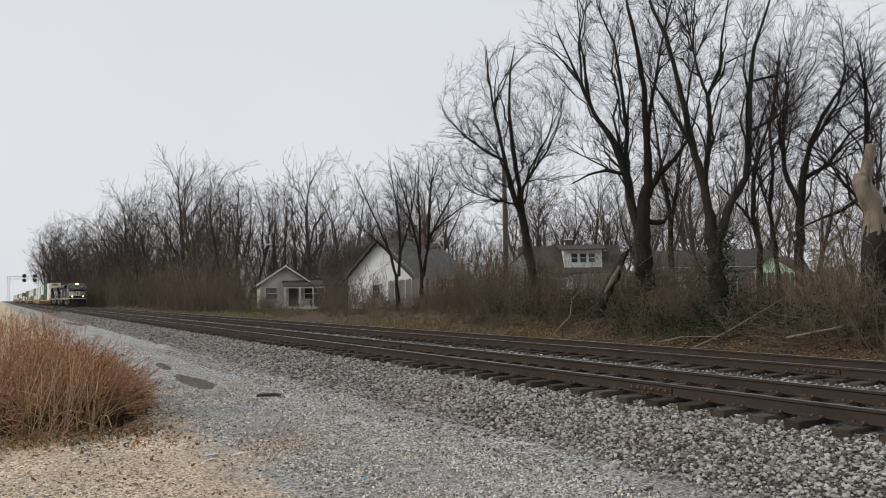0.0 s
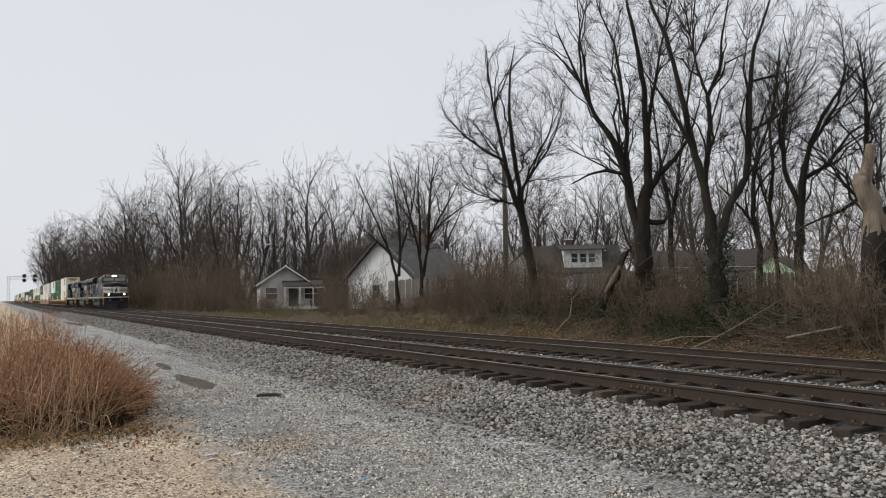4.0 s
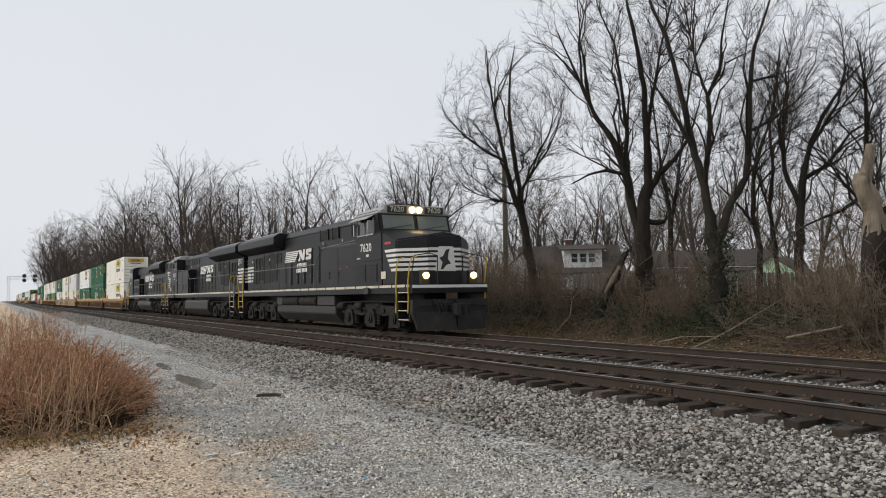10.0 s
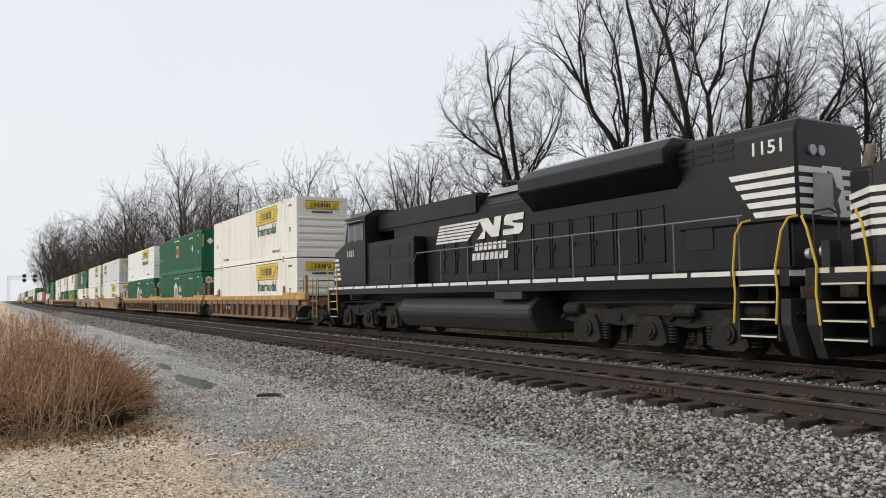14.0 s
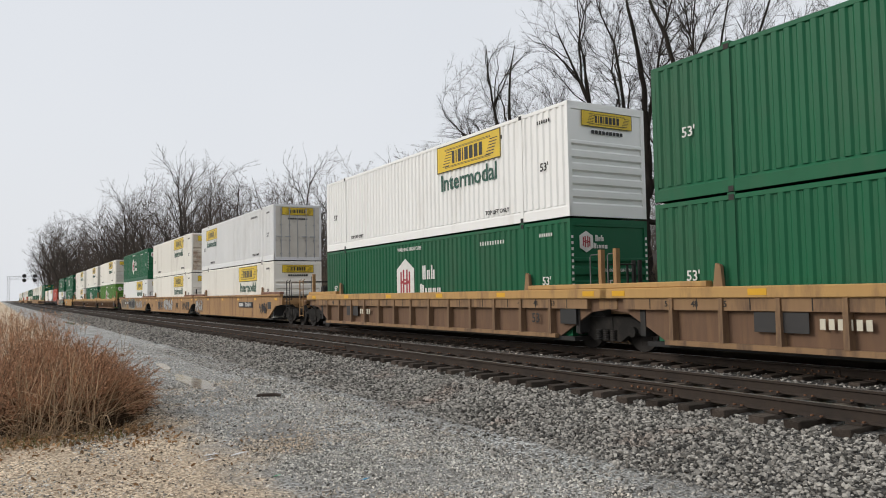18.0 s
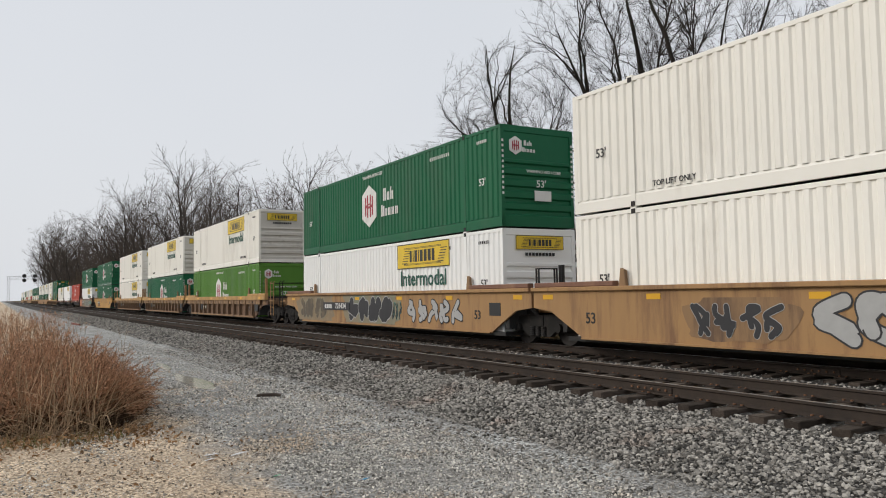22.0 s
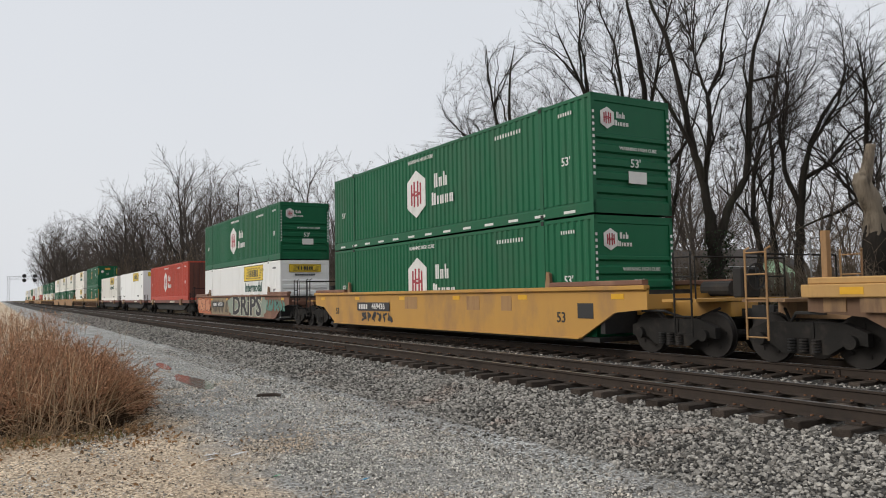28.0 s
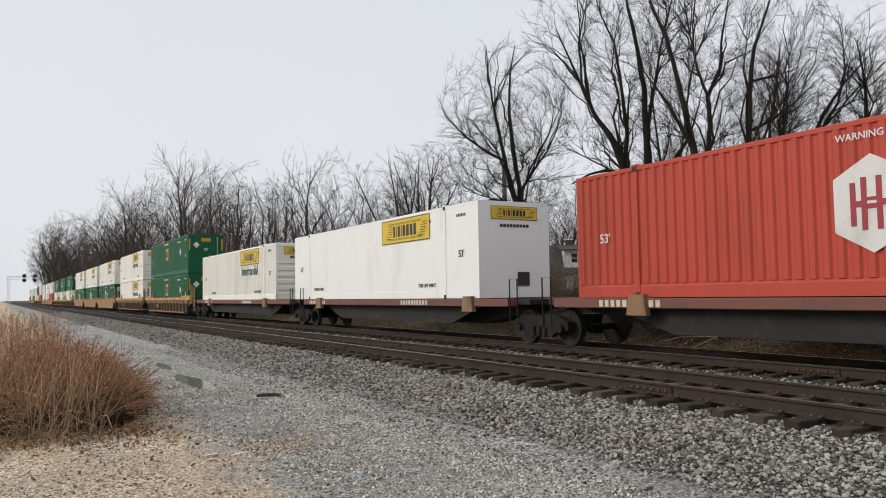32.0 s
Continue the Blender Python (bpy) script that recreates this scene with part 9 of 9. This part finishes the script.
def dormer_house():
    x, y = -58.7, 48.0
    h = thing("house", "pale bungalow with a wide dormer and dark roof", "house", "houses by the line", m=pose(x, y, ground_z(x, y) - 0.05, 0, 0, 56))
    half, eave, ridge = 3.6, 3.0, 5.4
    part("wall", Build().box(-4.2, 4.6, -half, half, 0, eave), M_siding, h, "pale siding wall")
    for xx in (-4.14, 4.54):
        part("gable", gable(Build(), xx, half, eave, ridge), M_siding, h)
    part("roof", roof_pair(Build(), -4.7, 5.1, half, eave, ridge, 0.5), M_shingleb, h, "dark brown shingle roof")
    part("dormer_wall", Build().box(-0.5, 3.0, -half + 0.2, 0, 3.2, 4.95), M_siding, h, "white dormer wall")
    part("dormer_roof", Build().add([(-0.9, -half - 0.2, 4.85), (3.4, -half - 0.2, 4.85), (3.4, 0.2, 5.5), (-0.9, 0.2, 5.5), (-0.9, -half - 0.2, 4.97), (3.4, -half - 0.2, 4.97), (3.4, 0.2, 5.62), (-0.9, 0.2, 5.62)], [(0, 1, 2, 3), (4, 7, 6, 5), (0, 4, 5, 1), (1, 5, 6, 2), (2, 6, 7, 3), (3, 7, 4, 0)]), M_shingleb, h)
    for k in range(3):
        window_on(h, 0.45 + k * 0.8, -half + 0.2, 3.75, 0.55, 0.8, "y", -1)
    for k in range(9):
        part("rafter_tail", Build().box(-0.8 + k * 0.5, -0.7 + k * 0.5, -half - 0.28, -half - 0.1, 4.72, 4.84), M_trim, h)
    window_on(h, -2.4, -half, 1.2, 1.0, 1.2, "y", -1)
    window_on(h, 3.6, -half, 1.2, 1.0, 1.2, "y", -1)
    part("chimney", Build().box(0.0, 0.6, 0.2, 0.8, 5.0, 6.1), M_brick, h)
    part("chimney_cap", Build().box(-0.08, 0.68, 0.12, 0.88, 6.1, 6.2), M_trim, h)
    # a smaller gabled wing towards the line
    part("wing_wall", Build().box(-6.4, -2.6, -half - 3.2, -half + 1.0, 0, 2.7), M_siding, h)
    part("wing_gable", Build().prism([(-6.4, 2.7), (-2.6, 2.7), (-4.5, 4.5)], "y", -half - 3.2, -half - 3.08), M_siding, h)
    rf = Build()
    for s in (-1, 1):
        rf.add([(-4.5, -half - 3.6, 4.55), (-4.5, 0, 4.55), (-4.5 + s * 2.3, 0, 2.4), (-4.5 + s * 2.3, -half - 3.6, 2.4), (-4.5, -half - 3.6, 4.68), (-4.5, 0, 4.68), (-4.5 + s * 2.3, 0, 2.53), (-4.5 + s * 2.3, -half - 3.6, 2.53)], [(0, 1, 2, 3), (4, 7, 6, 5), (0, 4, 5, 1), (1, 5, 6, 2), (2, 6, 7, 3), (3, 7, 4, 0)])
    part("wing_roof", rf, M_shingleb, h)
    return h


def mint_shed():
    x, y = -29.3, 40.1
    h = thing("shed", "garden shed with a mint green gable and dark roof", "shed", m=pose(x, y, ground_z(x, y), 0, 0, 25))
    # gable faces -y after the turn
    part("wall", Build().box(-1.2, 1.2, -2.0, 3.5, 0, 1.45), M_mint, h, "mint green wall")
    part("gable", Build().prism([(-1.2, 1.45), (1.2, 1.45), (0, 2.3)], "y", -2.0, -1.9), M_mint, h, "mint green gable")
    rf = Build()
    for s in (-1, 1):
        rf.add([(0, -2.15, 2.3), (0, 3.7, 2.3), (s * 1.55, 3.7, 1.22), (s * 1.55, -2.15, 1.22), (0, -2.15, 2.4), (0, 3.7, 2.4), (s * 1.55, 3.7, 1.32), (s * 1.55, -2.15, 1.32)], [(0, 1, 2, 3), (4, 7, 6, 5), (0, 4, 5, 1), (1, 5, 6, 2), (2, 6, 7, 3), (3, 7, 4, 0)])
    part("roof", rf, M_shingleb, h, "dark shingle roof")
    return h


def low_outbuilding():
    x, y = -34.9, 39.3
    h = thing("outbuilding", "low outbuilding with a dark shingle roof", "shed", m=pose(x, y, ground_z(x, y), 0, 0, 56))
    part("wall", Build().box(-3.0, 4.0, -2.0, 2.0, 0, 1.9), M_siding, h)
    part("roof", roof_pair(Build(), -3.3, 4.6, 2.0, 1.75, 2.95, 0.4), M_shingleb, h, "dark shingle roof")
    return h


small_house()
white_house()
dormer_house()
mint_shed()
low_outbuilding()


def board_fence(x0, y0, x1, y1, height, label, material=None, seed=1, jag=0.05):
    rnd = random.Random(seed)
    f = thing("fence", label, "fence", "garden fences")
    n = max(2, int(math.hypot(x1 - x0, y1 - y0) / 0.155))
    turn = math.degrees(math.atan2(y1 - y0, x1 - x0))
    meshes = [shared(f"fence board {height} {k}", lambda: Build().prism([(-0.07, 0), (0.07, 0), (0.07, height - 0.05 - 0.02 * k), (0.03, height - 0.02 * k), (-0.03, height - 0.02 * k), (-0.07, height - 0.05)], "y", -0.01, 0.01), material or M_fence) for k in range(3)]
    for i in range(n):
        u = i / (n - 1)
        x, y = x0 + (x1 - x0) * u, y0 + (y1 - y0) * u
        part("board", rnd.choice(meshes), material or M_fence, f, m=pose(x, y, ground_z(x, y) + rnd.uniform(-jag, jag), 0, rnd.uniform(-1.2, 1.2), turn))
    for z in (0.35, height - 0.35):
        part("rail", Build().tube([(x0, y0 + 0.06, ground_z(x0, y0) + z), (x1, y1 + 0.06, ground_z(x1, y1) + z)], 0.04, 4), material or M_fence, f)


board_fence(-45.0, 22.0, -40.2, 22.9, 1.85, "weathered grey board fence behind the brush", seed=2)
board_fence(-39.4, 23.8, -35.5, 24.9, 1.4, "weathered board fence grown over with brush", M_fencep, 3)
board_fence(-24.5, 28.5, -19.5, 31.0, 1.3, "old brown board fence hidden in the brush", None, 4)
board_fence(-29.0, 24.2, -24.0, 25.5, 1.5, "old grey board fence hidden in the brush", None, 5)


def parked_car():
    x, y = -69.4, 26.6
    c = thing("parked_car", "dark grey sedan parked beside the cottage", "car", m=pose(x, y, ground_z(x, y), 0, 0, 30))
    part("body", bevelled(Build().prism([(-2.2, 0.3), (2.2, 0.3), (2.25, 0.7), (1.2, 0.92), (0.55, 1.4), (-0.9, 1.42), (-1.6, 0.98), (-2.2, 0.92)], "y", -0.85, 0.85), 0.08, 2), M_car, c)
    for s in (-1, 1):
        part("side_window", Build().prism([(-1.3, 0.98), (1.0, 0.95), (0.5, 1.33), (-0.85, 1.35)], "y", min(s * 0.85, s * 0.862), max(s * 0.85, s * 0.862)), M_glassd, c)
        for xx in (-1.35, 1.4):
            w = part("wheel", Build().disc((xx, s * 0.8, 0.32), "y", 0.32, 0.2, 18), M_rubber, c)
            part("hubcap", Build().disc((xx, s * 0.905, 0.32), "y", 0.19, 0.02, 14), M_galv, w)
        part("headlight", Build().disc((2.2, s * 0.6, 0.68), "x", 0.1, 0.1, 10), M_galv, c)


parked_car()


def utility_pole():
    x, y = -37.7, 26.2
    z = ground_z(x, y)
    p = thing("utility_pole", "weathered timber utility pole cut off at the top", "utility pole", m=pose(x, y, z - 0.2))
    part("pole", Build().tube([(0, 0, 0), (0.05, 0, 8.6)], [0.17, 0.13], 12), M_pole, p, smooth=True)
    part("bracket", Build().box(-0.1, 0.1, -0.25, -0.1, 6.2, 6.5), M_galv, p)


utility_pole()


def lamp_post():
    x, y = -86.3, 25.5
    z = ground_z(x, y)
    p = thing("street_lamp", "grey street lamp on a tall pole", "street lamp", m=pose(x, y, z - 0.1, 0, 0, 60))
    part("pole", Build().tube([(0, 0, 0), (0, 0, 6.9)], [0.11, 0.08], 10), M_pole, p)
    part("arm", Build().tube([(0, 0, 6.6), (0.3, 0, 7.05), (0.8, 0, 7.25), (1.1, 0, 7.25)], 0.03, 6), M_galv, p)
    part("lamp_head", bevelled(Build().box(1.0, 1.6, -0.13, 0.13, 7.15, 7.32), 0.04), M_galv, p)


lamp_post()


def cable(a, b, sag, label):
    bd = Build()
    a, b = Vector(a), Vector(b)
    bd.tube([a.lerp(b, i / 12) + Vector((0, 0, -sag * 4 * (i / 12) * (1 - i / 12))) for i in range(13)], 0.014, 5)
    ob = new("cable", bd.mesh("cable"))
    ob.data.materials.append(M_ink)
    tagged(ob, label, "cable")


cable((-37.6, 26.2, 8.0), (2.0, 24.0, 7.6), 0.9, "black overhead cable strung from the utility pole")


def signal_bridge():
    x = -385.0
    s = thing("signal_bridge", "grey lattice signal bridge over both tracks", "railway signal", m=pose(x, 0, -0.4))
    z0, z1 = 11.3, 12.6

    def lattice(p, q, w, n, r=0.07):
        bd = Build()
        p, q = Vector(p), Vector(q)
        ax = (q - p).normalized()
        e1 = Vector((1, 0, 0))
        e2 = ax.cross(e1).normalized()
        cs = [(a, b) for a in (-1, 1) for b in (-1, 1)]
        for a, b in cs:
            o = e1 * (a * w) + e2 * (b * w)
            bd.tube([p + o, q + o], r, 4)
        for i in range(n):
            u, v = i / n, (i + 1) / n
            for a in (-1, 1):
                k = 1 if i % 2 else -1
                bd.tube([p.lerp(q, u) + e1 * (a * w) + e2 * (k * w), p.lerp(q, v) + e1 * (a * w) - e2 * (k * w)], r * 0.6, 3)
                bd.tube([p.lerp(q, u) + e2 * (a * w) + e1 * (k * w), p.lerp(q, v) + e2 * (a * w) - e1 * (k * w)], r * 0.6, 3)
        return bd
    part("mast", lattice((0, 3.4, 0), (0, 3.4, z1), 0.5, 14), M_galv, s)
    part("mast", lattice((0, 18.2, 0), (0, 18.2, z1), 0.5, 14), M_galv, s)
    part("span", lattice((0, 3.4, z0 + 0.6), (0, 18.2, z0 + 0.6), 0.65, 14), M_galv, s)
    part("catwalk", Build().box(0.7, 1.4, 3.4, 18.2, z0 - 0.1, z0), M_galv, s)
    part("catwalk_rail", Build().tube([(1.4, 3.4, z0 + 1.0), (1.4, 18.2, z0 + 1.0)], 0.04, 4), M_galv, s)
    for y in (Y_NEAR, Y_FAR):
        for z in (z0 - 0.6, z0 + 1.3):
            hd = part("signal_head", Build().disc((1.6, y, z), "x", 0.85, 0.15, 20), M_ink, s, "round black signal backboard")
            part("hood", Build().box(1.68, 2.0, y - 0.3, y + 0.3, z - 0.4, z + 0.4), M_ink, hd)


signal_bridge()


# ---- litter on the gravel ----
def scrap(name, label, category, x, y, poly, material, turn, lift=0.012, bend=0.03):
    bd = Build()
    n = len(poly)
    bd.add([(a, b, bend * math.sin(a * 9 + b * 5)) for a, b in poly] + [(a, b, bend * math.sin(a * 9 + b * 5) + 0.004) for a, b in poly], [tuple(range(n))[::-1], tuple(range(n, 2 * n))] + [(i, (i + 1) % n, (i + 1) % n + n, i + n) for i in range(n)])
    ob = new(name, bd.mesh(name))
    ob.data.materials.append(material)
    ob.matrix_basis = pose(x, y, ground_z(x, y) + lift, 0, 0, turn)
    tagged(ob, label, category, "litter on the gravel")


scrap("paper_scrap", "crumpled white paper scrap on the gravel", "litter", -9.22, 2.15, [(-0.16, -0.02), (-0.05, 0.035), (0.15, 0.03), (0.17, -0.01), (0.02, -0.04)], M_paper, 20)
scrap("paper_scrap", "torn white paper scrap on the gravel", "litter", -9.13, 2.44, [(-0.14, -0.02), (0.02, 0.03), (0.15, 0.0), (0.05, -0.03)], M_paper, 70)
scrap("paper_scrap", "small sodden paper scrap on the gravel", "litter", -8.95, 2.08, [(-0.06, -0.02), (0.02, 0.03), (0.07, 0.0), (0.0, -0.03)], M_paper, 50)
scrap("plastic_scrap", "green plastic scrap on the gravel", "litter", -7.82, 2.51, [(-0.05, -0.02), (0.0, 0.03), (0.06, 0.01), (0.02, -0.03)], M_plgreen, 10)
scrap("plastic_scrap", "green plastic scrap near the ballast", "litter", -29.3, 5.95, [(-0.14, -0.06), (0.0, 0.1), (0.16, 0.03), (0.06, -0.08)], M_plgreen, 10)
scrap("plastic_scrap", "blue plastic scrap on the gravel", "litter", -7.33, 3.27, [(-0.05, -0.02), (0.0, 0.03), (0.06, 0.01), (0.02, -0.03)], M_plblue, 40)


def timber_scrap():
    x, y = -14.6, 4.53
    ob = new("timber_scrap", None)
    tagged(ob, "dark splintered piece of timber on the gravel", "timber", "litter on the gravel")
    ob.matrix_basis = pose(x, y, ground_z(x, y) + 0.01, 0, 0, 62)
    part("plank", bevelled(Build().prism([(-0.25, 0), (0.22, 0), (0.26, 0.04), (0.1, 0.06), (-0.2, 0.05)], "y", -0.05, 0.05), 0.008), M_tie, ob)


timber_scrap()


def motions():
    """The train comes up, passes and rolls on; its wheels turn with the way made."""
    times = [0, 3, 6, 9] + list(range(10, 33))
    for ob, back, z, turn in TRAVEL:
        walk(ob, [(t, pose(front(t) - back, Y_FAR, z, 0, 0, turn)) for t in times])
    backwards = {ob for ob, back, z, turn in TRAVEL if turn}
    sets = {}
    for (dx, radius), obs in WHEELSETS.items():
        for o in obs:
            sets.setdefault((dx, radius, -1 if o.parent.parent in backwards else 1), []).append(o)
    for (dx, radius, way), obs in sets.items():
        first = obs[0]
        ticks = [k / FPS for k in range(0, 32 * FPS + 1)]
        walk(first, [(t, pose(dx, 0, radius) @ Matrix.Rotation(way * (front(t) - front(0)) / radius, 4, "Y")) for t in ticks])
        act = first.animation_data.action
        for o in obs[1:]:
            o.rotation_mode = "QUATERNION"
            o.animation_data_create().action = act
            o.animation_data.action_slot = act.slots[0]


motions()
